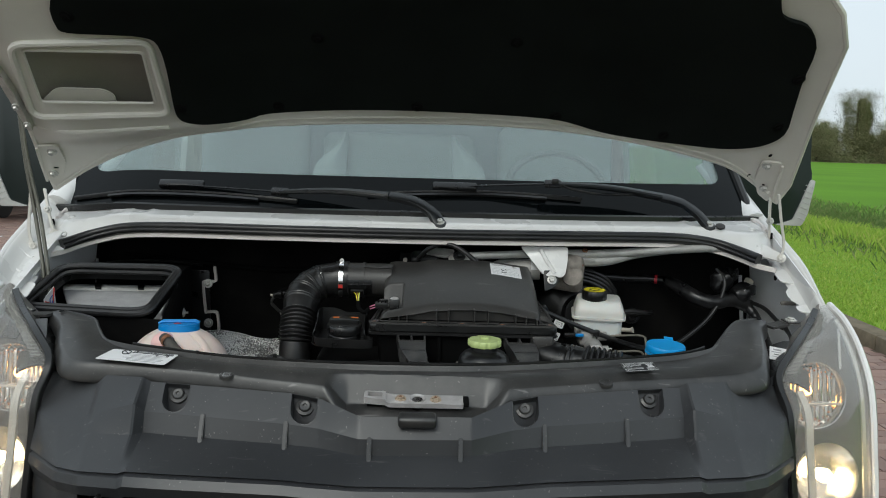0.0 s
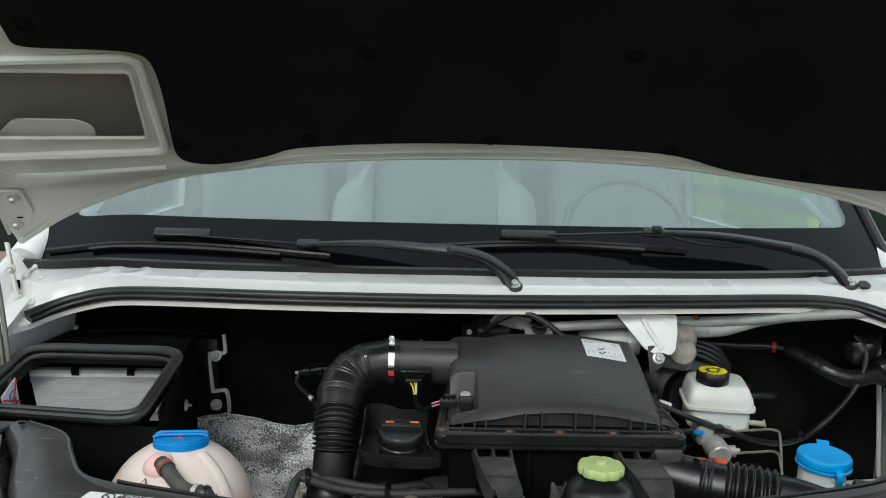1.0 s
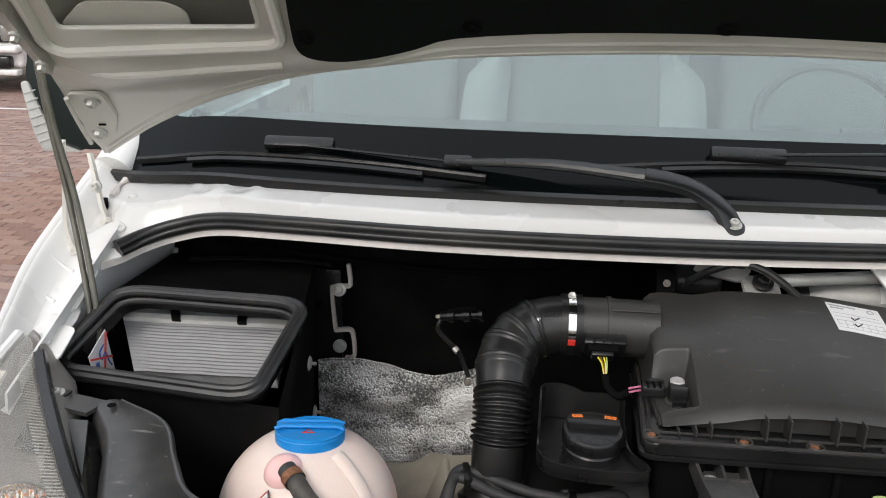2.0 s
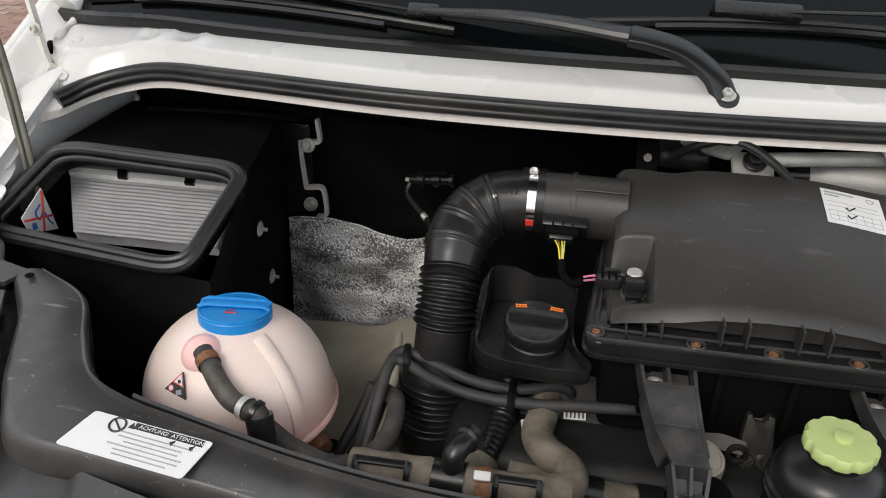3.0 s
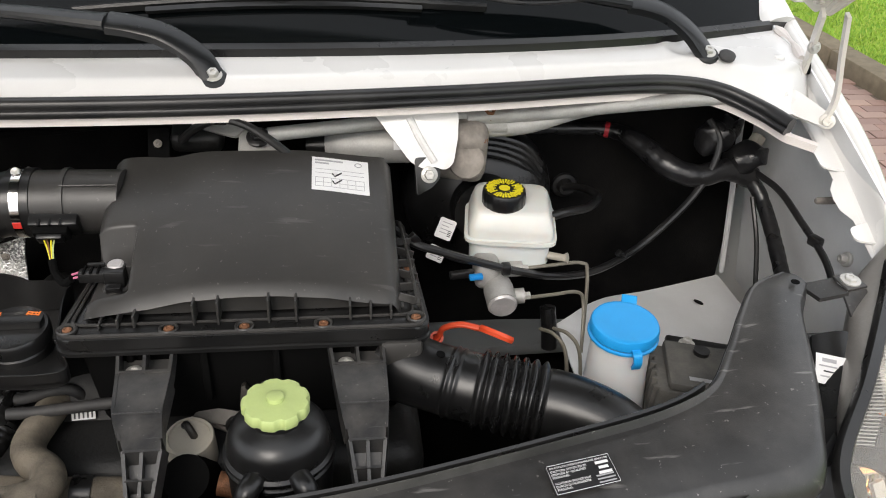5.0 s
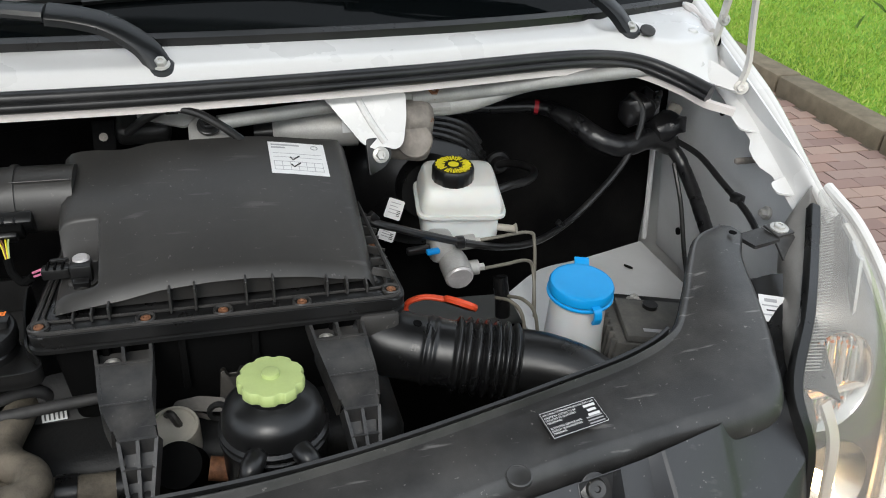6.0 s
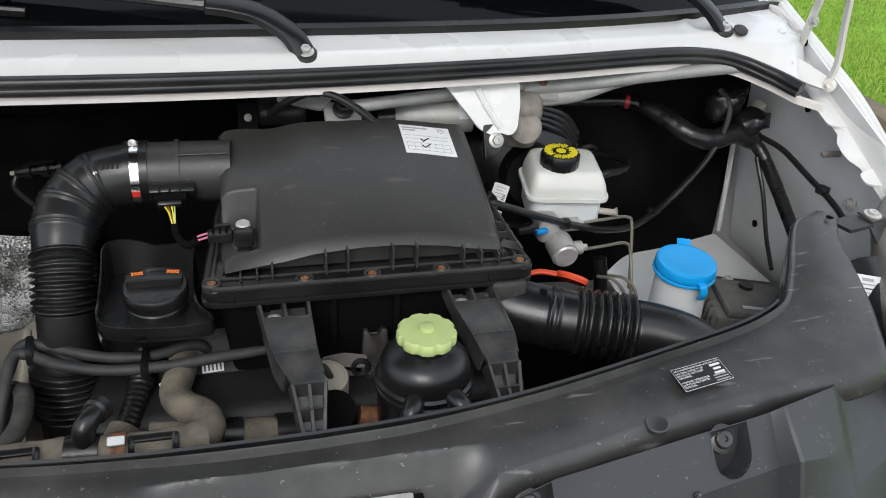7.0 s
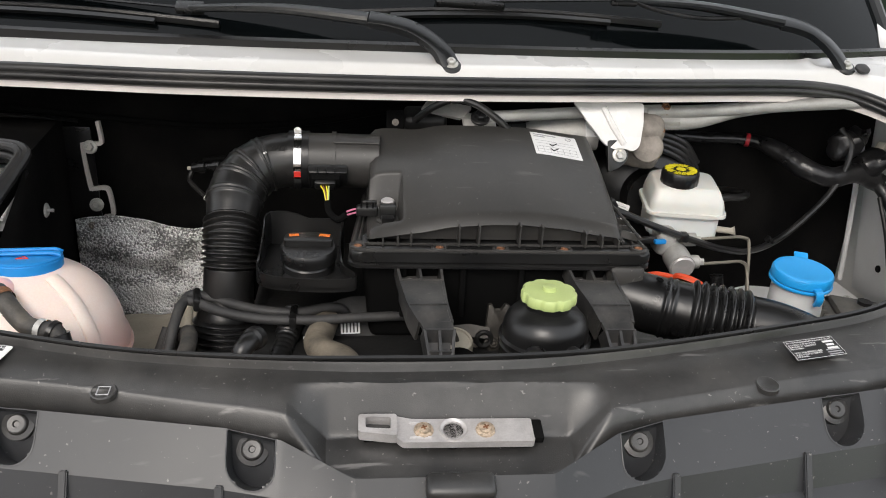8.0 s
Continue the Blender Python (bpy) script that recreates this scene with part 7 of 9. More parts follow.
def build_washer_neck():
    t = thing("washer_fluid_bottle", "white screen-wash bottle neck with a light blue flap cap", "washer bottle", (0.611, 0.37, 1.0))
    part("bottle_neck", lathe(B(), [(0.060, 0.86), (0.052, 0.95), (0.044, 1.05), (0.042, 1.115), (0.044, 1.118), (0.044, 1.126)], pose(0.619, 0.376, 0), 36), WASH_TANK, t, "white translucent bottle neck")
    cm = Matrix.Translation((0.620, 0.374, 1.132)) @ pose(0, 0, 0, 4, 2, -17) @ Matrix.Scale(0.86, 4)
    cap = part("cap", lathe(B(), [(0.0545, -0.010), (0.0565, -0.008), (0.0570, 0.004), (0.0545, 0.009), (0.050, 0.0105), (0.046, 0.0098), (0.0, 0.012)], cm, 48), BLUE_LIGHT, t, "light blue flap cap")
    part("cap_rim", sweep(B(), [cm @ Vector((0.0555 * math.cos(a), 0.0555 * math.sin(a), -0.014)) for a in [2 * math.pi * k / 48 for k in range(49)]], 0.003, 6, caps=False), BLUE_LIGHT, cap)
    part("hinge_tab", rbox(B(), cm @ pose(0.006, 0.062, 0.006, 28), (0.026, 0.022, 0.004), 0.001), BLUE_LIGHT, cap)
    loop = smooth_path([cm @ Vector(p) for p in ((0.018, -0.050, -0.004), (0.022, -0.062, -0.006), (0.024, -0.066, -0.018), (0.023, -0.062, -0.032))])
    part("pull_tab", extrude_profile(B(), loop, [(-0.006, -0.002), (-0.006, 0.002), (0.006, 0.002), (0.006, -0.002)], up=(0, -1, 0.2)), BLUE_LIGHT, cap)


build_washer_neck()


def build_brake_tank():
    t = thing("brake_fluid_reservoir", "milky brake fluid reservoir with a black and yellow cap", "reservoir", (0.49, 0.61, 1.08))
    m = Matrix.Translation((0.501, 0.628, 1.163)) @ pose(0, 0, 0, 3, 0, -9) @ Matrix.Scale(1.05, 4)
    up = round_poly([(-0.066, -0.058), (0.064, -0.058), (0.066, 0.052), (-0.066, 0.052)], [0.018, 0.012, 0.02, 0.02], 4)
    levels = ((1.0, 0.0), (0.995, 0.014), (0.97, 0.022), (0.875, 0.038), (0.83, 0.0415), (0.78, 0.0425))
    part("upper_shell", loft(B(), [[m @ Vector((x * g - 0.006 * (1 - g), y * g + 0.010 * (1 - g) * 4, h)) for x, y in up] for g, h in levels]), BRAKE_TANK, t, "milky translucent plastic shell")
    rim = round_poly([(-0.071, -0.063), (0.069, -0.063), (0.071, 0.057), (-0.071, 0.057)], 0.02, 4)
    part("weld_rim", prism(B(), rim, -0.004, 0.003, m, bevel=0.0015), BRAKE_TANK, t)
    lo = round_poly([(-0.062, -0.054), (0.060, -0.054), (0.062, 0.05), (-0.062, 0.05)], 0.018, 4)
    part("lower_shell", prism(B(), lo, -0.045, -0.003, m, bevel=0.006), TANK_LOW, t)
    part("outlet_nipple", sweep(B(), [m @ Vector((0.055, -0.04, -0.030)), m @ Vector((0.082, -0.050, -0.028)), m @ Vector((0.088, -0.052, -0.026))], lambda f, a: 0.006 if f < 0.9 else 0.009, 12), CREAM, t)
    part("foot", lathe(B(), [(0.018, -0.075), (0.022, -0.04)], m @ pose(-0.02, -0.01, 0), 20), BRAKE_TANK, t)
    cm = m @ pose(-0.014, -0.012, 0.041)
    knurl = lambda a: 1 + 0.018 * (1 if math.sin(20 * a) > 0 else 0)
    cap = part("cap", lathe(B(), [(0.0315, 0.0), (0.0325, 0.003), (0.0325, 0.021), (0.0305, 0.025), (0.0, 0.026)], cm, 80, knurl), BLACK, t, "black screw cap with yellow print")
    part("print_dot", lathe(B(), [(0.0085, 0.0262), (0.0085, 0.0268), (0, 0.0268)], cm, 24), YELLOW, cap)
    for k in range(36):
        a0 = 2 * math.pi * k / 36
        if k % 18 == 4:
            continue
        seg = [(r * math.cos(a), r * math.sin(a)) for r, rng in ((0.0135 + 0.002 * (k % 3), (0.02, 0.145)), (0.0285 - 0.0015 * (k % 2), (0.145, 0.02))) for a in [a0 + rng[0] + (rng[1] - rng[0]) * i / 2 for i in range(3)]]
        part("print_bar", prism(B(), seg, 0.0258, 0.0264, cm), YELLOW, cap)
    mc = part("master_cylinder", sweep(B(), dense(smooth_path([(0.472, 0.64, 1.10), (0.472, 0.56, 1.09), (0.474, 0.512, 1.080)]), 0.004), lambda f, a: 0.021 + 0.003 * ease(0.08, 0.095, a), 28), CAST, t, "cast aluminium master cylinder")
    part("cylinder_boss", rbox(B(), pose(0.455, 0.57, 1.11), (0.04, 0.05, 0.05), 0.012, 3), CAST, mc)
    part("cylinder_cap", lathe(B(), [(0.0225, 0.0), (0.0225, 0.004), (0.020, 0.007), (0, 0.0075)], Matrix.Translation((0.474, 0.514, 1.080)) @ Vector((0, -1, -0.18)).to_track_quat("Z", "Y").to_matrix().to_4x4(), 28), ALU, mc)
    for zz, yy in ((1.112, 0.565), (1.080, 0.535)):
        part("port", sweep(B(), [(0.485, yy, zz), (0.512, yy, zz + 0.001)], 0.0125, 18), CAST, mc)
        part("pipe_nut", sweep(B(), [(0.512, yy, zz + 0.001), (0.522, yy, zz + 0.001)], 0.0065, 6), ZINC, mc)
    part("cylinder_sensor", sweep(B(), [(0.556, 0.545, 1.050), (0.560, 0.535, 1.015), (0.562, 0.53, 0.98)], 0.013, 14), BLACK, mc)
    for z0, x1 in ((1.115, 0.625), (1.078, 0.615)):
        yy = 0.565 if z0 > 1.1 else 0.535
        line = smooth_path([(0.515, yy, z0 - 0.002), (0.56, yy + 0.004, z0), (x1 - 0.012, yy + 0.012, z0 - 0.002), (x1, yy + 0.008, z0 - 0.022), (x1 - 0.006, yy - 0.03, 1.0), (x1 - 0.012, yy - 0.06, 0.90)], 8)
        part("brake_line", sweep(B(), line, 0.0030, 8), LINE, t)
    for dx in (0.0, 0.022):
        line = smooth_path([(0.535 + dx, 0.50, 1.04), (0.55 + dx, 0.47, 1.05), (0.565 + dx, 0.45, 1.03), (0.57 + dx, 0.43, 0.96)], 8)
        part("brake_line", sweep(B(), line, 0.0030, 8), LINE, t)
    part("level_plug", rbox(B(), pose(0.412, 0.545, 1.118, 0, 0, 8), (0.040, 0.012, 0.012), 0.003), BLACK, t)
    part("blue_clip", rbox(B(), pose(0.432, 0.53, 1.122, 0, 0, 8), (0.022, 0.010, 0.008), 0.002), BLUE, t, "blue connector clip")
    b = thing("brake_booster", "large black brake servo drum against the firewall", "brake servo", (0.49, 0.78, 1.08))
    bmx = Matrix.Translation((0.475, 0.86, 1.12)) @ pose(0, 0, 0, 82, 0, 0)
    part("drum", lathe(B(), [(0.135, 0.0), (0.138, 0.05), (0.130, 0.085), (0.10, 0.115), (0.06, 0.125), (0.055, 0.16), (0, 0.16)], bmx, 48), BLACK, b)
    vp = smooth_path([(0.570, 0.640, 1.165), (0.600, 0.655, 1.165), (0.650, 0.690, 1.155), (0.682, 0.740, 1.146), (0.690, 0.80, 1.130), (0.672, 0.845, 1.118), (0.655, 0.865, 1.108)], 8)
    part("vacuum_hose", sweep(B(), vp, 0.0075, 12), RUBBER, b)
    part("gland", lathe(B(), [(0.026, 0.0), (0.024, 0.006), (0.017, 0.008), (0.013, 0.018), (0, 0.018)], Matrix.Translation((0.660, 0.882, 1.105)) @ pose(0, 0, 0, 90, 0, 0), 28), RUBBER, b)
    for k in range(4):
        hp = smooth_path([(0.40, 0.73, 1.262 - 0.010 * k), (0.47, 0.74, 1.268 - 0.010 * k), (0.54, 0.755, 1.245 - 0.012 * k), (0.58, 0.77, 1.20 - 0.012 * k)], 8)
        part("bundled_hose", sweep(B(), hp, 0.006, 8), RUBBER, b)


build_brake_tank()


def build_wiper_linkage():
    l = thing("wiper_motor_linkage", "grey wiper motor and linkage tubes under the cowl", "wiper motor", (0.3, 0.69, 1.3))
    part("left_tube", sweep(B(), [(0.12, 0.650, 1.312), (0.30, 0.682, 1.318), (0.46, 0.702, 1.322)], 0.011, 14), CAST, l, "grey steel linkage tube")
    part("right_tube", sweep(B(), smooth_path([(0.43, 0.695, 1.318), (0.56, 0.70, 1.325), (0.68, 0.70, 1.336), (0.80, 0.70, 1.345), (0.885, 0.702, 1.346)]), lambda f, a: 0.012 - 0.004 * ease(0.7, 1.0, f), 14), CAST, l)
    part("lower_tube", sweep(B(), smooth_path([(0.44, 0.70, 1.300), (0.53, 0.705, 1.302), (0.62, 0.715, 1.322), (0.72, 0.72, 1.335)]), lambda f, a: 0.017 - 0.006 * f, 14), CAST, l)
    for x, y, z, r in ((0.106, 0.640, 1.312, 0.016), (0.467, 0.698, 1.323, 0.013)):
        part("joint_plate", rbox(B(), pose(x, y + 0.008, z - 0.012, 25), (0.06, 0.05, 0.012), 0.004), CAST, l)
        bolt("joint_bolt", (x, y, z), (0, -0.5, 0.85), r * 0.7, 0.012, RUBBER if x < 0.2 else RUST, l)
    part("crank", prism(B(), round_poly([(-0.06, -0.012), (0.02, -0.02), (0.035, 0.01), (-0.05, 0.016)], 0.008, 3), -0.003, 0.003, pose(0.06, 0.675, 1.318, 40, 0, -20)), CAST, l)
    part("clip_plate", rbox(B(), pose(-0.045, 0.665, 1.292, 60), (0.032, 0.05, 0.004), 0.002), PLUG, l)
    bolt("clip_screw", (-0.045, 0.658, 1.296), (0, -0.8, 0.5), 0.004, 0.004, GEAR, l)
    part("pivot_housing", rbox(B(), pose(0.01, 0.69, 1.295, 20), (0.08, 0.05, 0.035), 0.012, 3), ENGINE, l)
    part("motor", sweep(B(), [(0.205, 0.71, 1.268), (0.23, 0.708, 1.269), (0.34, 0.70, 1.272)], lambda f, a: 0.020 if a < 0.02 else 0.030, 28), CAST, l, "bare metal motor can")
    part("motor_cap", sweep(B(), [(0.175, 0.712, 1.267), (0.215, 0.709, 1.268)], 0.020, 20), BLACK, l)
    part("gearbox", rbox(B(), pose(0.418, 0.695, 1.268, 18, 6, -10), (0.105, 0.07, 0.105), 0.022, 3, 0.86), GEAR, l, "weathered cast gearbox housing")
    part("gear_cover", lathe(B(), [(0.030, 0), (0.028, 0.006), (0.022, 0.008), (0, 0.008)], pose(0.428, 0.655, 1.262, 68, 0, -16), 20), GEAR, l)
    bolt("gear_bolt", (0.452, 0.665, 1.292), (0.1, -0.9, 0.5), 0.006, 0.008, RUST, l)
    part("motor_label", grid(B(), 6, 4, lambda u, v: Vector((0.312 + 0.028 * u, 0.7035, 1.270)) + Vector((0, -math.sin(0.5 + 0.9 * v) * 0.0332, math.cos(0.5 + 0.9 * v) * 0.0332)), (0, 0, -0.0004)), PAPER, l)
    # white painted support plate with its rounded nose and bolt
    sp = thing("cowl_support_plate", "white painted support plate bolted below the cowl", "bracket", (0.35, 0.64, 1.27))
    pl = [(0.278, 0.0), (0.412, 0.0), (0.410, -0.040), (0.402, -0.082), (0.388, -0.092), (0.372, -0.084), (0.358, -0.090), (0.335, -0.078), (0.312, -0.046)]
    wm = Matrix.Translation((0, 0.664, 1.342)) @ pose(0, 0, 0, 62, 0, 0)
    part("plate", prism(B(), round_poly(pl, 0.008, 3), -0.003, 0.003, wm, bevel=0.0015), WHITE, sp)
    part("plate_rib", sweep(B(), smooth_path([wm @ Vector(p) for p in ((0.335, -0.01, 0.003), (0.352, -0.045, 0.004), (0.372, -0.078, 0.003))]), 0.006, 8), WHITE, sp)
    part("lug", prism(B(), round_poly([(-0.02, 0.03), (0.018, 0.03), (0.02, -0.004), (0.006, -0.018), (-0.02, -0.03)], 0.006, 3), -0.004, 0.004, Matrix.Translation((0.362, 0.622, 1.252)) @ pose(0, 0, 0, 70, 0, 8), bevel=0.0015), BLACK, sp)
    bolt("lug_bolt", (0.364, 0.618, 1.256), (0, -0.9, 0.4), 0.0085, 0.010, ZINC, sp)
    cable = thing("bowden_cable", "black cable arched over the air box", "cable", (0.1, 0.62, 1.32))
    part("cable", sweep(B(), smooth_path([(-0.01, 0.66, 1.30), (0.02, 0.632, 1.332), (0.055, 0.618, 1.350), (0.09, 0.61, 1.345), (0.125, 0.602, 1.325), (0.155, 0.598, 1.300)], 8), 0.0065, 10), RUBBER, cable)
    part("tie", rbox(B(), pose(0.057, 0.617, 1.351), (0.02, 0.016, 0.016), 0.003), BLACK, cable)


build_wiper_linkage()


def build_wiring():
    c = thing("sensor_cable", "thin black cable sweeping across to the wing", "cable", (0.65, 0.6, 1.1))
    pts = smooth_path([(0.27, 0.60, 1.215), (0.30, 0.56, 1.20), (0.335, 0.53, 1.185), (0.38, 0.535, 1.165), (0.429, 0.54, 1.145), (0.50, 0.55, 1.118), (0.57, 0.572, 1.092), (0.65, 0.62, 1.068), (0.733, 0.68, 1.065), (0.80, 0.715, 1.095), (0.86, 0.74, 1.145), (0.893, 0.755, 1.20), (0.902, 0.768, 1.245), (0.885, 0.79, 1.275)], 8)
    part("cable", sweep(B(), pts, 0.0065, 10), RUBBER, c)
    for i, d in ((16, 0.02), (62, 0.02)):
        part("cable_clip", rbox(B(), Matrix.Translation(pts[i] + Vector((0, 0, 0.008))) @ pose(0, 0, 0, 0, -40, 20), (0.012, 0.010, d), 0.002), BLACK, c)
    part("cable_tie", rbox(B(), Matrix.Translation(pts[38]), (0.016, 0.018, 0.018), 0.004), BLACK, c)
    h = thing("wiring_loom", "taped black wiring loom along the firewall to the wing", "wiring loom", (0.85, 0.78, 1.15))
    lp = dense(smooth_path([(0.50, 0.870, 1.235), (0.62, 0.878, 1.225), (0.727, 0.868, 1.225), (0.775, 0.83, 1.215), (0.82, 0.775, 1.190), (0.87, 0.76, 1.178), (0.93, 0.77, 1.185), (0.985, 0.775, 1.165)], 8), 0.004)
    loom = part("loom", sweep(B(), lp, lambda f, a: 0.012 + 0.009 * ease(0.2, 0.33, a) + 0.0016 * noise.noise((a * 60, 0, 0)), 14), LOOM, h, "wrinkled taped loom")
    lp2 = dense(smooth_path([(0.955, 0.775, 1.185), (0.990, 0.755, 1.150), (1.000, 0.70, 1.105), (0.992, 0.63, 1.070), (0.978, 0.55, 1.035), (0.955, 0.46, 1.0)], 8), 0.004)
    part("loom", sweep(B(), lp2, lambda f, a: 0.0135 + 0.0016 * noise.noise((a * 70, 3, 0)), 14), LOOM, h)
    for p, r in (((0.902, 0.795, 1.235), 0.034), ((0.958, 0.775, 1.205), 0.033), ((0.930, 0.80, 1.255), 0.024)):
        m = Matrix.Translation(p) @ pose(0, 0, 0, 60, 20, 30)
        t = lathe(B(), [(0.0, -r * 1.1), (r * 0.5, -r * 0.95), (r * 0.75, -r * 0.7), (r * 0.92, -r * 0.35), (r * 0.95, 0.0), (r * 0.85, r * 0.35), (r * 0.7, r * 0.65), (r * 0.5, r * 0.9), (r * 0.42, r * 1.2), (0, r * 1.25)], m, 26)
        for v in t.verts:
            v.co += 0.011 * Vector((noise.noise(v.co * 32), noise.noise(v.co * 32 + Vector((7, 0, 0))), noise.noise(v.co * 40 + Vector((0, 9, 0)))))
        part("boot", t, LOOM, h, "crumpled rubber boot")
    part("red_tape", sweep(B(), [(0.722, 0.8695, 1.2252), (0.730, 0.8667, 1.2247)], 0.0150, 16), RED_TAPE, h, "red tape mark")
    part("connector", rbox(B(), pose(0.978, 0.782, 1.232, 0, 30, 20), (0.022, 0.02, 0.034), 0.004), CREAM, h, "pale connector")
    part("branch", sweep(B(), smooth_path([(0.985, 0.765, 1.18), (1.0, 0.70, 1.175), (1.003, 0.62, 1.158), (0.995, 0.52, 1.145), (0.97, 0.44, 1.14)], 8), 0.006, 8), RUBBER, h)
    part("branch", sweep(B(), smooth_path([(0.978, 0.745, 1.14), (0.975, 0.69, 1.08), (0.955, 0.62, 1.02), (0.93, 0.55, 0.99)], 8), 0.0045, 8), RUBBER, h)
    part("branch_clip", rbox(B(), pose(1.0, 0.56, 1.152, 0, 0, 20), (0.016, 0.024, 0.018), 0.004), BLACK, h)
    tag = thing("cable_tag", "white printed tag on a cable", "tag", (0.36, 0.55, 1.17), group="cable tags")
    for tl, tr, bl in (((0.397, 0.698, 1.139), (0.423, 0.686, 1.133), (0.382, 0.680, 1.112)), ((0.377, 0.674, 1.101), (0.403, 0.662, 1.094), (0.367, 0.661, 1.081))):
        tl, tr, bl = Vector(tl), Vector(tr), Vector(bl)
        ex, ey = (tr - tl).normalized(), (tl - bl).normalized()
        ez = ex.cross(ey).normalized()
        ey = ez.cross(ex)
        o = (tr + bl) / 2
        m = Matrix(((ex.x, ey.x, ez.x, o.x), (ex.y, ey.y, ez.y, o.y), (ex.z, ey.z, ez.z, o.z), (0, 0, 0, 1)))
        w, h = (tr - tl).length, (tl - bl).length
        part("sheet", prism(B(), round_poly([(-w / 2, -h / 2), (w / 2, -h / 2), (w / 2, h / 2), (-w / 2, h / 2)], 0.003, 2), 0, 0.001, m), PAPER, tag)
        for k in range(4):
            part("print_bar", rbox(B(), m @ pose(-0.002 * (k % 2), h * (0.30 - 0.17 * k), 0.0013), (w * (0.6 - 0.12 * (k % 2)), 0.0014, 0.0004), 0.0), GREY_INK, tag)
        for k in range(4):
            part("print_bar", rbox(B(), m @ pose(w * 0.30, -h * 0.30 + 0.003 * k, 0.0013), (0.006, 0.0015, 0.0004), 0.0), INK, tag)
    dip = thing("dipstick_handle", "orange-red dipstick loop handle", "dipstick", (0.44, 0.42, 1.09))
    m = Matrix.Translation((0.446, 0.415, 1.096)) @ pose(0, 0, 0, -38, 14, -22) @ Matrix.Diagonal((0.95, 0.80, 0.62, 1))
    part("loop", lathe(B(), [(0.016, -0.008), (0.027, -0.008), (0.029, 0.0), (0.027, 0.008), (0.016, 0.008), (0.014, 0.0), (0.016, -0.008)], m, 32), RED, dip)
    part("stem", sweep(B(), smooth_path([(0.424, 0.425, 1.100), (0.396, 0.435, 1.101), (0.372, 0.440, 1.092), (0.366, 0.440, 1.078), (0.358, 0.438, 1.070)]), 0.0055, 10, flat=0.8), RED, dip)
    part("eye", lathe(B(), [(0.006, -0.004), (0.010, -0.004), (0.010, 0.004), (0.006, 0.004), (0.006, -0.004)], pose(0.362, 0.438, 1.076, 40, 0, 0), 18), RED, dip)


build_wiring()


def build_fuse_box():
    f = thing("fuse_box", "dark grey ribbed box beside the washer bottle", "fuse box", (0.73, 0.35, 1.0))
    m = pose(0.735, 0.352, 1.00, 0, 4, -14)
    part("box", rbox(B(), m, (0.135, 0.11, 0.12), 0.006, 2), DUSTY_BOX, f)
    part("lid", rbox(B(), m @ pose(0.006, 0, 0.066), (0.118, 0.104, 0.014), 0.004, 2), DUSTY_BOX, f)
    for k in range(6):
        part("rib", rbox(B(), m @ pose(-0.068, -0.045 + 0.018 * k, 0.01), (0.010, 0.006, 0.10), 0.001), DUSTY_BOX, f)
    part("catch", lathe(B(), [(0.012, 0), (0.012, 0.006), (0, 0.006)], m @ pose(0.0, 0.030, 0.073), 18), BLACK, f)
    part("print_bar", rbox(B(), m @ pose(0.01, -0.035, 0.0732), (0.07, 0.008, 0.0008), 0.0), GREY_INK, f)
    part("bracket", rbox(B(), m @ pose(0.03, 0.075, 0.045), (0.14, 0.05, 0.012), 0.005), BLACK, f)
    bolt("bracket_bolt", m @ Vector((-0.01, 0.078, 0.052)), (0, 0, 1), 0.008, 0.010, ZINC, f)


build_fuse_box()


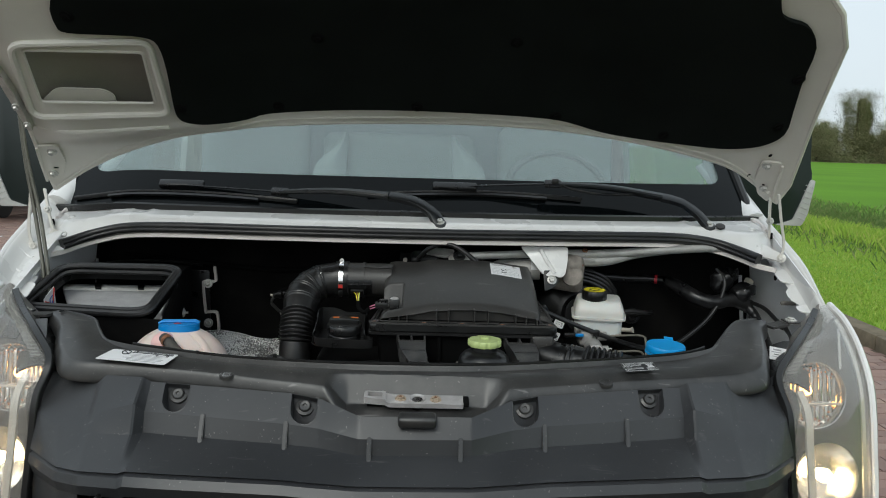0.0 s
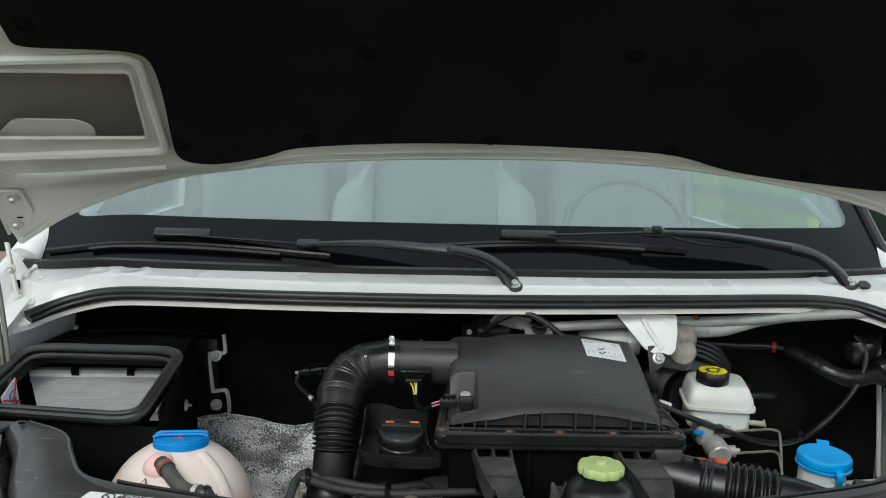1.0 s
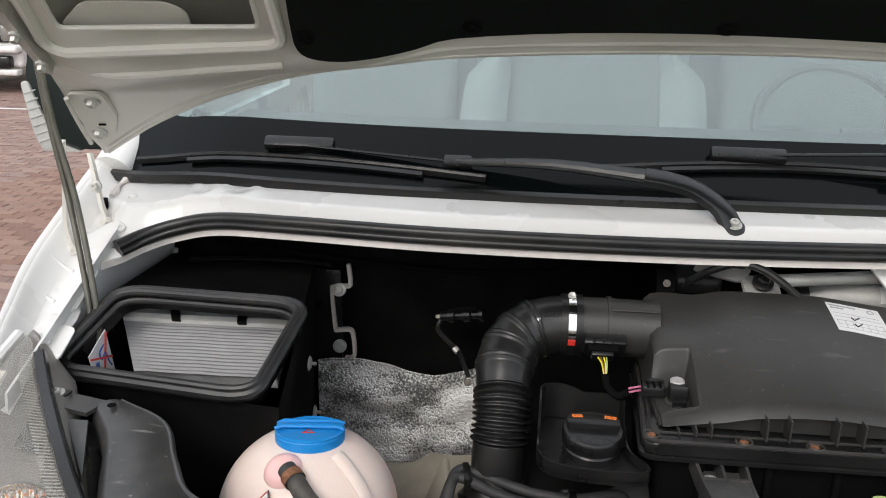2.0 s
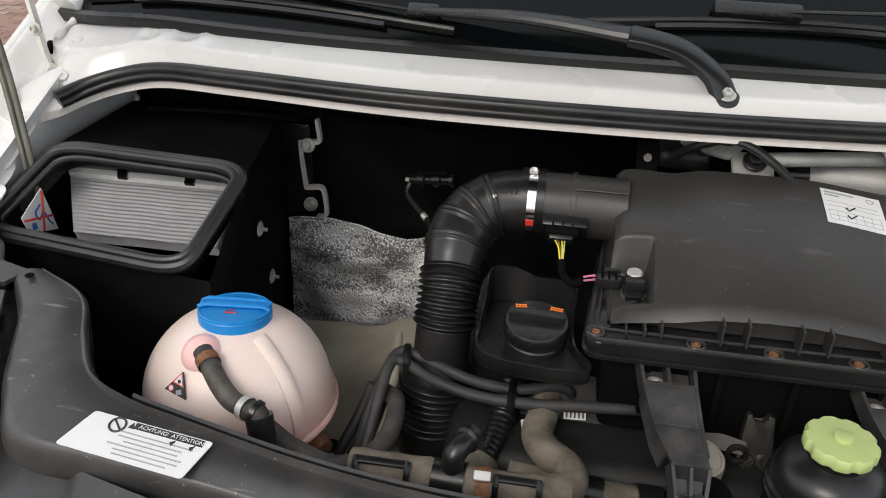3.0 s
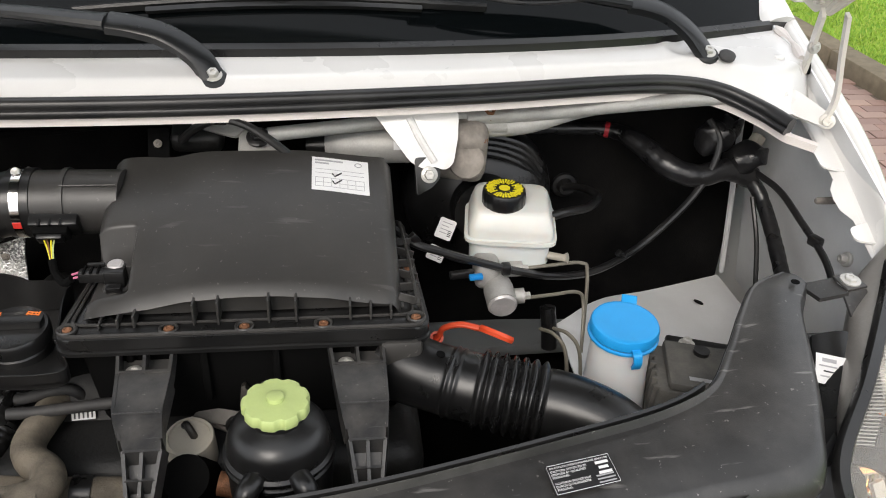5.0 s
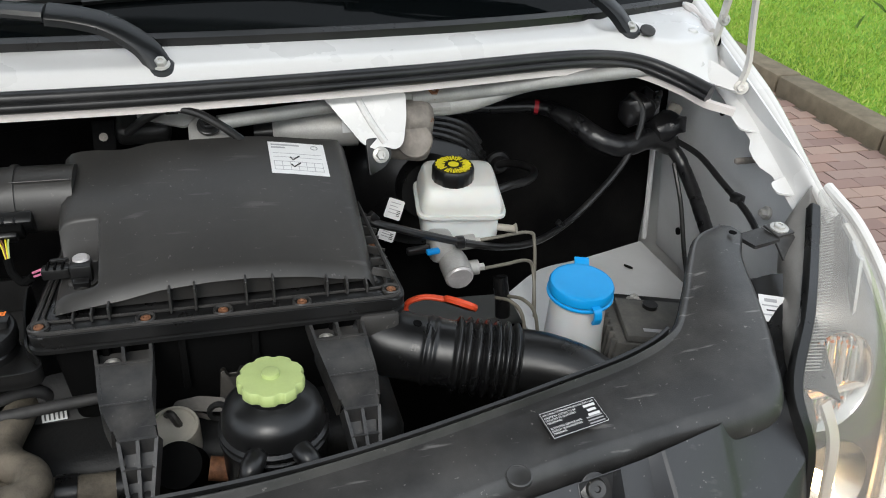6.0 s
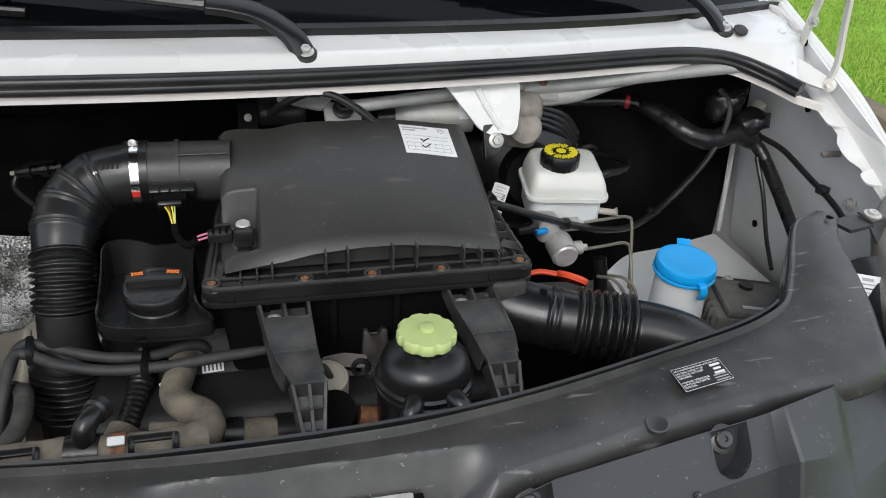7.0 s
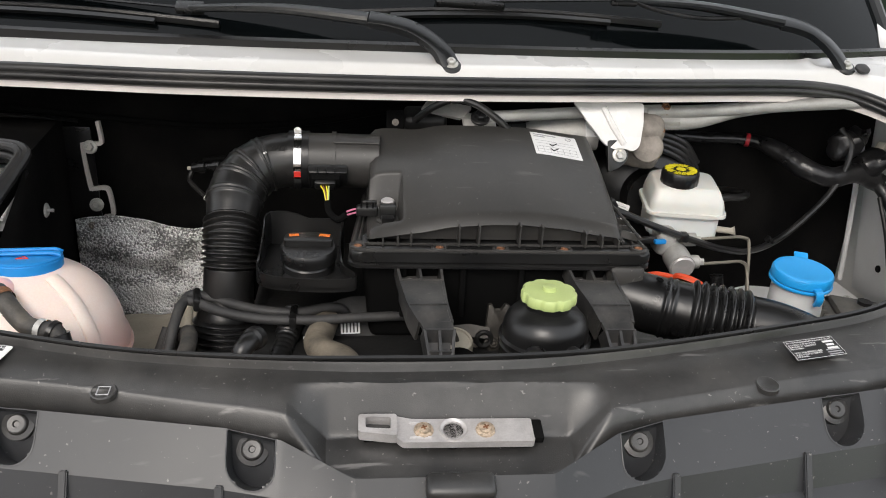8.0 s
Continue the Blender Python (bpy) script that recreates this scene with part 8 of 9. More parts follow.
def build_cabin_filter():
    f = thing("cabin_air_filter_box", "black cabin filter housing with an open gasketed mouth", "filter box", (-0.81, 0.5, 1.0))
    # mouth: a tilted rectangle, its corners as on the van
    bl, br, tr, tl = Vector((-0.985, 0.402, 1.184)), Vector((-0.634, 0.358, 1.185)), Vector((-0.624, 0.512, 1.280)), Vector((-0.970, 0.552, 1.272))

    def at(a, b, d=0.0):
        n = (br - bl).cross(tl - bl).normalized()
        return bl.lerp(br, a).lerp(tl.lerp(tr, a), b) + n * d

    ring = round_poly([(-0.08, 0.03), (0.90, 0.0), (1.0, 1.0), (0.06, 1.0)], 0.16, 6)
    for k, (g, r, d) in enumerate(((1.0, 0.0095, 0.0), (0.965, 0.007, 0.006), (0.93, 0.006, -0.006))):
        lp = [at(0.515 + (a - 0.515) * (g if k else 1), 0.5 + (b - 0.5) * (g - 0.05 * k), d) for a, b in ring]
        part("gasket", sweep(B(), lp + lp[:1], r, 10, caps=False), SEAL, f, "soft black rubber gasket")
    bm = B()
    n = len(ring)
    rings = []
    for s, d in ((0.99, -0.004), (0.94, -0.022), (0.95, -0.040)):
        rings.append([bm.verts.new(at(0.515 + (a - 0.515) * s, 0.5 + (b - 0.5) * s, d)) for a, b in ring])
    for a, b in zip(rings, rings[1:]):
        for k in range(n):
            j = (k + 1) % n
            bm.faces.new((a[k], a[j], b[j], b[k]))
    part("mouth", bm, BLACK, f)
    # black housing; the dark of its hollow is put into the colour
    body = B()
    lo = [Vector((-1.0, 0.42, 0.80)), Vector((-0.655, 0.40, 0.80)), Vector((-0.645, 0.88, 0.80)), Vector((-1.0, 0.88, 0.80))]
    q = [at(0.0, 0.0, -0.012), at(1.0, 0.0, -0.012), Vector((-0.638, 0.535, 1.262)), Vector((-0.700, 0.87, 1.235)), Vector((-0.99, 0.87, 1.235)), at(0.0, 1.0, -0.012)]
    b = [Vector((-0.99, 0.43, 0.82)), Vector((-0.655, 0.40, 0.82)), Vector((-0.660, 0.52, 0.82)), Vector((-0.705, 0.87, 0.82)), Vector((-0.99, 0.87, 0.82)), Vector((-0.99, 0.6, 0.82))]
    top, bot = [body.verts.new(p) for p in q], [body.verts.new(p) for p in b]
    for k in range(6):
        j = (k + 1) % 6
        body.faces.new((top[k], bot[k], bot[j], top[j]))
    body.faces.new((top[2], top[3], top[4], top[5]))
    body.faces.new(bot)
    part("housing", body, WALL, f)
    # pleated filter set back in the mouth
    fl = [Vector((-0.900, 0.472, 1.164)), Vector((-0.668, 0.468, 1.168)), Vector((-0.682, 0.604, 1.204)), Vector((-0.978, 0.606, 1.200))]
    fn = (fl[1] - fl[0]).cross(fl[3] - fl[0]).normalized()

    def fp(a, b, d):
        return fl[0].lerp(fl[1], a).lerp(fl[3].lerp(fl[2], a), b) + fn * d

    rows = 15
    step = [(0.0, 0.0), (0.26, 0.003), (0.52, 0.0), (0.58, -0.024), (0.94, -0.024)]

    def pleat(u, v):
        k = round(v * rows * 5)
        q, d = step[k % 5]
        return fp(u, (k // 5 + q) / rows * 0.92, d + 0.0005 * math.sin(u * 17))

    part("filter", grid(B(), 14, rows * 5, pleat, None), PLEAT, f, "pleated pale grey filter element")
    part("filter_edge", grid(B(), 14, 2, lambda u, v: fp(u, 0.91 + 0.10 * v, 0.008), (0, 0.004, -0.02)), PLEAT_EDGE, f)
    for a in (0.30, 0.70):
        part("filter_clip", grid(B(), 2, 2, lambda u, v: fp(a + 0.055 * u, 0.88 + 0.2 * v, 0.012), (0, 0.003, -0.006)), BLACK, f)
    part("filter_shelf", grid(B(), 8, 2, lambda u, v: fp(0.04 + 0.92 * u, 1.0 + 0.16 * v, 0.002), (0, 0.003, -0.003)), CABIN, f)
    # warning sticker on the side wall of the mouth
    STM = Matrix(((0, 0, 1, -0.948), (1, 0, 0, 0.480), (0, 1, 0, 1.188), (0, 0, 0, 1)))
    st = part("warning_sticker", prism(B(), [(-0.054, 0.017), (-0.044, -0.014), (0.023, -0.040), (0.003, 0.040)], 0, 0.001, STM), PAPER, f, "white warning sticker with a red cross")
    sm = STM
    part("cross_bar", sweep(B(), [sm @ Vector((0.002, 0.036, 0.002)), sm @ Vector((-0.012, -0.026, 0.002))], 0.0018, 6), RED_INK, st)
    part("cross_bar", sweep(B(), [sm @ Vector((-0.050, 0.010, 0.002)), sm @ Vector((0.016, -0.012, 0.002))], 0.0018, 6), RED_INK, st)
    part("printed_shape", sweep(B(), smooth_path([sm @ Vector(p) for p in ((-0.008, 0.018, 0.0016), (-0.022, 0.010, 0.0016), (-0.016, -0.004, 0.0016), (-0.004, 0.004, 0.0016), (0.004, -0.014, 0.0016), (0.012, -0.026, 0.0016))]), 0.0014, 6), BLUE_INK, st)
    part("printed_shape", prism(B(), [(-0.036, -0.012), (-0.024, -0.016), (-0.026, -0.004), (-0.034, -0.002)], 0.001, 0.0018, sm), BLUE_INK, st)
    # torn foil edge behind the housing and a push nut
    part("insulation_edge", sweep(B(), smooth_path([(-0.93, 0.80, 1.245), (-0.84, 0.80, 1.252), (-0.74, 0.81, 1.250), (-0.66, 0.84, 1.236)]), 0.010, 8, flat=0.3), ENGINE, f)
    part("push_nut", lathe(B(), [(0.013, 0), (0.009, 0.003), (0.003, 0.003), (0.003, 0.012), (0, 0.012)], Matrix.Translation((-0.640, 0.572, 1.148)) @ pose(0, 0, 0, 0, 90, 0), 14), ZINC, f)
    part("push_nut", lathe(B(), [(0.013, 0), (0.009, 0.003), (0.003, 0.003), (0.003, 0.012), (0, 0.012)], Matrix.Translation((-0.645, 0.62, 1.03)) @ pose(0, 0, 0, 0, 90, 0), 14), ZINC, f)


build_cabin_filter()


def build_firewall_bracket():
    b = thing("firewall_bracket", "black relay bracket with a pale exposed edge", "bracket", (-0.65, 0.87, 1.12))
    x, y = -0.648, 0.858
    part("plate", rbox(B(), pose(x - 0.035, y + 0.012, 1.118, 4), (0.075, 0.006, 0.20), 0.002), BLACK, b)
    for z in (1.178, 1.055):
        bolt("nut", (x, y - 0.002, z), (0, -0.9, 0.3), 0.009, 0.012, ZINC, b)
    edge = [(0.018, 0.052), (0.022, 0.012), (0.016, 0.006), (-0.010, 0.004), (-0.016, -0.002), (-0.010, -0.084), (-0.004, -0.090), (0.016, -0.088), (0.026, -0.096), (0.030, -0.140), (0.024, -0.150), (0.010, -0.152)]
    path = smooth_path([(x + a, y + 0.006, 1.178 + c) for a, c in edge], 3)
    part("edge_strip", extrude_profile(B(), path, [(-0.0035, -0.006), (-0.0035, 0.006), (0.0035, 0.006), (0.0035, -0.006)], up=(0, -1, 0)), FLANGE, b, "pale folded edge")
    s = thing("foil_heat_shield", "crinkled silver foil heat shield on the firewall", "heat shield", (-0.54, 0.8, 0.9))

    def foil(u, v):
        a, c = Vector((-0.692, 0.850, 1.022)), Vector((-0.345, 0.835, 1.030))
        d, e = Vector((-0.680, 0.805, 0.765)), Vector((-0.36, 0.79, 0.775))
        p = a.lerp(c, u).lerp(d.lerp(e, u), v)
        w = 0.006 * math.sin(11 * u + 5 * v) * math.sin(9 * v + 2 * u) + 0.012 * math.sin(math.pi * u)
        return p + Vector((0, -w - 0.010 * noise.noise((u * 6, v * 6, 1)), 0.012 * math.sin(7 * u) * (1 - v)))

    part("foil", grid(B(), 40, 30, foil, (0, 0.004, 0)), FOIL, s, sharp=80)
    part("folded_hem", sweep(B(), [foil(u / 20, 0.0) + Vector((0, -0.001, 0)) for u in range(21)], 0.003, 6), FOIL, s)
    for u, v in ((0.10, 0.06), (0.90, 0.10)):
        bolt("rivet", foil(u, v), (0, -1, 0.1), 0.005, 0.004, GEAR, s)
    p = thing("vent_connector", "black sensor plug on a bent hose by the firewall", "connector", (-0.40, 0.75, 1.17))
    part("plug", sweep(B(), dense([Vector((-0.435, 0.79, 1.160)), Vector((-0.352, 0.765, 1.178))], 0.002), lambda f, a: 0.009 + 0.004 * (int(a / 0.016) % 2), 14), BLACK, p, sharp=20)
    part("latch", rbox(B(), pose(-0.388, 0.770, 1.186, 0, -12, -16), (0.05, 0.010, 0.008), 0.002), PLUG, p)
    part("contact", rbox(B(), pose(-0.440, 0.788, 1.160), (0.012, 0.007, 0.007), 0.002), CREAM, p)
    part("tail", sweep(B(), smooth_path([(-0.435, 0.79, 1.158), (-0.440, 0.775, 1.140), (-0.420, 0.755, 1.125), (-0.395, 0.735, 1.11), (-0.375, 0.70, 1.08)]), 0.0045, 8), RUBBER, p)
    part("ferrule", sweep(B(), [(-0.405, 0.743, 1.116), (-0.398, 0.737, 1.111)], 0.006, 10), ZINC, p)


build_firewall_bracket()


def build_engine():
    e = thing("engine", "grimy diesel engine deep in the bay", "engine", (0.0, 0.45, 0.7))
    # block and covers: the depth's shade is part of their colour
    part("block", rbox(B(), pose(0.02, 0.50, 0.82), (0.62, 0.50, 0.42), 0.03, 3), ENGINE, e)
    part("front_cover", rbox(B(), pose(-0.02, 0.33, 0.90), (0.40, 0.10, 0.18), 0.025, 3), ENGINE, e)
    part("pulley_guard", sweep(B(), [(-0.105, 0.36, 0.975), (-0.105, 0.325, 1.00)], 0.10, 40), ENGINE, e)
    part("filter_top", lathe(B(), [(0.031, -0.09), (0.031, -0.004), (0.0295, 0.0), (0.026, 0.001), (0.025, -0.002), (0, -0.002)], pose(0.032, 0.262, 1.070, 12), 32), CREAM, e, "cream filter cap")
    part("filter_drum", sweep(B(), [(0.040, 0.245, 1.01), (0.036, 0.200, 1.062)], lambda f, a: 0.028 + (0.003 if a < 0.03 else 0), 28), PLUG, e)
    part("copper_fitting", sweep(B(), [(0.070, 0.215, 1.035), (0.098, 0.212, 1.03)], 0.015, 16), RUST, e)
    # lifting eye and bracket casting
    plate = [(-0.022, -0.034), (0.024, -0.034), (0.018, 0.034), (0.010, 0.036), (0.006, 0.024), (-0.006, 0.024), (-0.010, 0.036), (-0.016, 0.034)]
    part("casting", prism(B(), plate, -0.010, 0.004, pose(0.108, 0.315, 1.064, 75, 0, 0), bevel=0.002), GRIME_METAL, e, "weathered bracket casting")
    for x in (0.100, 0.123):
        bolt("casting_bolt", (x, 0.306, 1.040), (0, -0.9, 0.4), 0.0085, 0.010, GRIME_METAL, e)
    eye = [Vector((0.085 + 0.011 * math.cos(a), 0.30, 1.050 + 0.012 * math.sin(a))) for a in [2 * math.pi * k / 20 for k in range(21)]]
    part("lifting_eye", sweep(B(), eye, 0.004, 8, caps=False), ENGINE, e)
    part("fuel_line", sweep(B(), smooth_path([(0.02, 0.29, 1.06), (0.03, 0.27, 1.08), (0.045, 0.26, 1.05), (0.06, 0.25, 1.02)]), 0.005, 8), GRIME_METAL, e)
    part("lever", prism(B(), round_poly([(-0.035, -0.006), (0.03, -0.010), (0.034, 0.008), (0.0, 0.012), (-0.03, 0.006)], 0.004, 2), 0, 0.006, pose(0.062, 0.31, 1.056, 45, 0, -8)), GRIME_METAL, e)
    for x, y, z, r in ((0.075, 0.300, 1.000, 0.010), (0.112, 0.292, 0.992, 0.010), (0.130, 0.318, 1.012, 0.008)):
        bolt("flange_bolt", (x, y, z), (0, -0.7, 0.7), r, 0.012, GEAR, e)
    part("injector_line", sweep(B(), smooth_path([(0.02, 0.34, 1.03), (0.045, 0.315, 1.045), (0.075, 0.312, 1.030), (0.10, 0.325, 1.01)], 6), 0.0035, 8), GEAR, e)
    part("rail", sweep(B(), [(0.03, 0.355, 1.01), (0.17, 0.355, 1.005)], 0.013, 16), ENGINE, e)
    # brown dusty pipe along the front, with the bent hose, tee and clips
    pipes = thing("coolant_pipe", "dusty brown coolant pipe across the engine front", "pipe", (-0.2, 0.17, 1.0))
    pp = smooth_path([(-0.385, 0.176, 1.062), (-0.35, 0.174, 1.064), (-0.30, 0.172, 1.065), (-0.24, 0.169, 1.065), (-0.17, 0.170, 1.062), (-0.125, 0.176, 1.058)], 8)
    part("pipe", sweep(B(), dense(pp, 0.005), lambda f, a: 0.021 + 0.0012 * noise.noise((a * 40, 0, 0)) + (0.0015 if 0.09 < a < 0.115 else 0), 20), DIRTY, pipes, "brown dusty hose")
    part("bend", sweep(B(), smooth_path([(-0.19, 0.172, 1.062), (-0.150, 0.176, 1.063), (-0.124, 0.192, 1.061), (-0.128, 0.224, 1.058), (-0.155, 0.252, 1.055), (-0.168, 0.284, 1.052), (-0.162, 0.327, 1.052), (-0.157, 0.38, 1.045)], 8), 0.0205, 20), DIRTY, pipes, "dusty bent hose")
    part("rear_pipe", sweep(B(), smooth_path([(-0.20, 0.225, 1.030), (-0.13, 0.225, 1.022), (-0.06, 0.228, 1.014), (-0.01, 0.232, 1.01)], 6), 0.021, 18), DIRTY, pipes)
    part("band", sweep(B(), [(-0.108, 0.2255, 1.0195), (-0.084, 0.2265, 1.0165)], 0.0235, 20), BLACK, pipes)
    part("band", sweep(B(), [(-0.040, 0.228, 1.012), (-0.010, 0.230, 1.010)], 0.025, 20), BLACK, pipes)
    part("tee", sweep(B(), smooth_path([(-0.262, 0.170, 1.076), (-0.262, 0.172, 1.098), (-0.255, 0.184, 1.108), (-0.245, 0.205, 1.106)]), lambda f, a: 0.0135 + (0.003 if a > 0.05 else 0), 16), BLACK, pipes, "black hose tee")
    part("tee_collar", sweep(B(), [(-0.285, 0.1715, 1.065), (-0.246, 0.1692, 1.065)], 0.0235, 22), BLACK, pipes)
    part("white_clip", rbox(B(), pose(-0.226, 0.158, 1.090, 25), (0.020, 0.012, 0.006), 0.002), PAPER, pipes, "white clip")
    part("clip_band", sweep(B(), [(-0.234, 0.169, 1.065), (-0.217, 0.169, 1.0645)], 0.0228, 20), RUST, pipes)
    for x, w in ((-0.345, 0.062), (-0.185, 0.050)):
        for dx in (-w / 2, w / 2):
            part("pipe_saddle", sweep(B(), [Vector((x + dx, 0.171, 1.066)) + Vector((0, -0.0225 * math.cos(a), 0.0225 * math.sin(a))) for a in [0.1 + 1.2 * k / 8 for k in range(9)]], 0.004, 6), BLACK, pipes)
        part("pipe_saddle", rbox(B(), pose(x, 0.163, 1.0855, 18), (w, 0.010, 0.005), 0.002), BLACK, pipes)
    # twin hoses that cross in front of the intake hose
    tw = thing("vacuum_hoses", "pair of black hoses crossing the intake hose", "hoses", (-0.25, 0.32, 1.05))
    runs = (
        [(-0.42, 0.27, 0.93), (-0.402, 0.318, 1.01), (-0.384, 0.362, 1.062), (-0.371, 0.388, 1.078), (-0.345, 0.387, 1.076), (-0.30, 0.366, 1.074), (-0.255, 0.350, 1.072), (-0.20, 0.346, 1.071), (-0.150, 0.362, 1.072), (-0.128, 0.368, 1.06), (-0.12, 0.38, 1.02)],
        [(-0.405, 0.22, 0.93), (-0.390, 0.262, 1.01), (-0.383, 0.325, 1.062), (-0.377, 0.362, 1.078), (-0.360, 0.366, 1.078), (-0.315, 0.339, 1.075), (-0.25, 0.319, 1.073), (-0.175, 0.319, 1.072), (-0.10, 0.328, 1.072), (-0.03, 0.338, 1.07)],
    )
    for run in runs:
        part("hose", sweep(B(), smooth_path(run, 8), 0.0078, 12), HOSE_BLACK, tw)
    part("spacer", rbox(B(), pose(-0.358, 0.376, 1.077, 0, 0, 10), (0.012, 0.050, 0.020), 0.004), BLACK, tw)
    part("spacer", rbox(B(), pose(-0.206, 0.333, 1.071), (0.012, 0.050, 0.020), 0.004), BLACK, tw)
    cp = thing("corrugated_pipe", "short black corrugated drain pipe", "pipe", (-0.21, 0.26, 1.0))
    cpts = dense(smooth_path([(-0.206, 0.372, 1.060), (-0.214, 0.338, 1.046), (-0.222, 0.290, 1.030), (-0.234, 0.250, 1.018)], 8), 0.0015)
    part("pipe", sweep(B(), cpts, lambda f, a: 0.0155 + 0.0035 * abs(math.sin(math.pi * a / 0.0085)) * (1 if a < 0.055 else 0.25), 18), BLACK, cp, sharp=80)
    part("pipe_end", sweep(B(), [(-0.232, 0.258, 1.020), (-0.246, 0.228, 1.008)], 0.023, 18), DIRTY, cp)
    side = thing("lower_hoses", "bundle of dusty hoses beside the engine", "hoses", (-0.45, 0.3, 0.9))
    for dx, r in ((0.0, 0.010), (-0.02, 0.008)):
        part("hose", sweep(B(), smooth_path([(-0.385 + dx, 0.37, 1.03), (-0.40 + dx, 0.35, 0.99), (-0.42 + dx, 0.31, 0.95), (-0.43 + dx, 0.28, 0.90)], 6), r, 12), HOSE_BLACK, side)
    # labels on pipes
    lab = thing("hose_label", "white barcode label wrapped round a pipe", "label", (-0.16, 0.27, 1.04))
    for i in range(2):
        m = Matrix.Translation((-0.175 + 0.055 * i, 0.318 + 0.03 * i, 1.035 + 0.01 * i)) @ pose(0, 0, 0, 55, 0, 25 - 20 * i)
        part("sheet", rbox(B(), m, (0.030, 0.022, 0.001), 0.0), PAPER, lab)
        for k in range(5):
            part("print_bar", rbox(B(), m @ pose(-0.011 + 0.0055 * k, 0, 0.0008), (0.0022, 0.018, 0.0004), 0.0), INK, lab)
    arm = thing("subframe_panel", "dusty beige inner panel low in the bay", "panel", (-0.45, 0.5, 0.85))
    bm = grid(B(), 10, 8, lambda u, v: Vector((-0.66 + 0.36 * u, 0.24 + 0.52 * v, 0.90 - 0.05 * v + 0.03 * ease(0.45, 0.6, u) + 0.012 * noise.noise((u * 5, v * 5, 2)))), (0, 0, -0.01))
    part("panel", bm, DUSTY_PANEL, arm)
    part("panel_web", rbox(B(), pose(-0.405, 0.40, 0.945, 0, 20, 8), (0.012, 0.26, 0.14), 0.004), DUSTY_PANEL, arm)
    part("panel_hole", lathe(B(), [(0.014, 0), (0.014, 0.002), (0, 0.002)], pose(-0.47, 0.36, 0.908), 18), WALL, arm)


build_engine()


def build_labels():
    # white instruction label and black air-conditioning label on the cover
    w = thing("instruction_label", "white instruction label on the black cover", "label", (-0.56, 0.06, 1.16))
    a, b, c = Vector((-0.660, 0.097, 1.1690)), Vector((-0.516, 0.079, 1.1640)), Vector((-0.522, 0.027, 1.1540))
    ex, ey = (b - a).normalized(), ((b - c) - (b - a).normalized() * (b - c).dot((b - a).normalized())).normalized()
    m = Matrix(((ex.x, ey.x, ex.cross(ey).x, c.x), (ex.y, ey.y, ex.cross(ey).y, c.y), (ex.z, ey.z, ex.cross(ey).z, c.z + 0.0018), (0, 0, 0, 1)))
    part("sheet", prism(B(), round_poly([(-0.150, 0.000), (0.0, 0.0), (0.010, 0.050), (-0.134, 0.050)], 0.004, 3), 0, 0.0008, m), PAPER, w)
    part("heading_band", rbox(B(), m @ pose(-0.040, 0.0445, 0.0011), (0.082, 0.008, 0.0006), 0.0), INK, w)
    lettering("heading", "ACHTUNG!  ATTENTION", 0.0068, m @ pose(-0.076, 0.0422, 0.0016), PAPER, w, 0.0001)
    ringp = [m @ Vector((-0.100 + 0.009 * math.cos(t), 0.040 + 0.009 * math.sin(t), 0.0012)) for t in [2 * math.pi * k / 24 for k in range(25)]]
    part("ring_sign", sweep(B(), ringp, 0.0013, 6, caps=False), INK, w)
    part("ring_bar", sweep(B(), [m @ Vector((-0.107, 0.046, 0.0012)), m @ Vector((-0.093, 0.034, 0.0012))], 0.0012, 6), INK, w)
    part("sign", prism(B(), [(-0.088, 0.040), (-0.080, 0.040), (-0.084, 0.048)], 0.0008, 0.0014, m), INK, w)
    for i in range(6):
        part("print_bar", rbox(B(), m @ pose(-0.050 - (i % 2) * 0.004, 0.034 - 0.0055 * i, 0.0010), (0.088 - 0.012 * (i % 3), 0.0016, 0.0005), 0.0), GREY_INK, w)
    for i, x in enumerate((-0.035, -0.012)):
        part("arrow", prism(B(), [(x, 0.036), (x + 0.006, 0.040), (x + 0.004, 0.032)], 0.0009, 0.0016, m), INK, w)
    k = thing("refrigerant_label", "black label with white air conditioning print", "label", (0.47, 0.07, 1.16))
    p, q, r = Vector((0.436, 0.083, 1.1632)), Vector((0.504, 0.095, 1.1655)), Vector((0.448, 0.050, 1.1560))
    ex = (q - p).normalized()
    ey = ((p - r) - ex * (p - r).dot(ex)).normalized()
    ez = ex.cross(ey)
    m = Matrix(((ex.x, ey.x, ez.x, r.x), (ex.y, ey.y, ez.y, r.y), (ex.z, ey.z, ez.z, r.z + 0.0022), (0, 0, 0, 1)))
    part("sheet", prism(B(), round_poly([(-0.006, 0), (0.068, 0), (0.068, 0.036), (-0.006, 0.036)], 0.002, 3), 0, 0.0008, m), LABEL_BLACK, k)
    lp = [m @ Vector(v) for v in ((-0.005, 0.001, 0.001), (0.067, 0.001, 0.001), (0.067, 0.035, 0.001), (-0.005, 0.035, 0.001), (-0.005, 0.001, 0.001))]
    part("border", sweep(B(), lp, 0.0003, 6), PAPER, k)
    lettering("heading", "AIR CONDITIONER/KLIMAANLAGE (SAE J 639)", 0.0033, m @ pose(-0.003, 0.0305, 0.001), PAPER, k, 0.0001)
    lettering("notice", "CAUTION: SYSTEM TO BE\nSERVICED BY QUALIFIED\nPERSONNEL\n\nACHTUNG: SERVICE NUR\nDURCH QUALIFIZIERTES\nPERSONAL", 0.0036, m @ pose(-0.003, 0.0262, 0.001), PAPER, k, 0.0001)
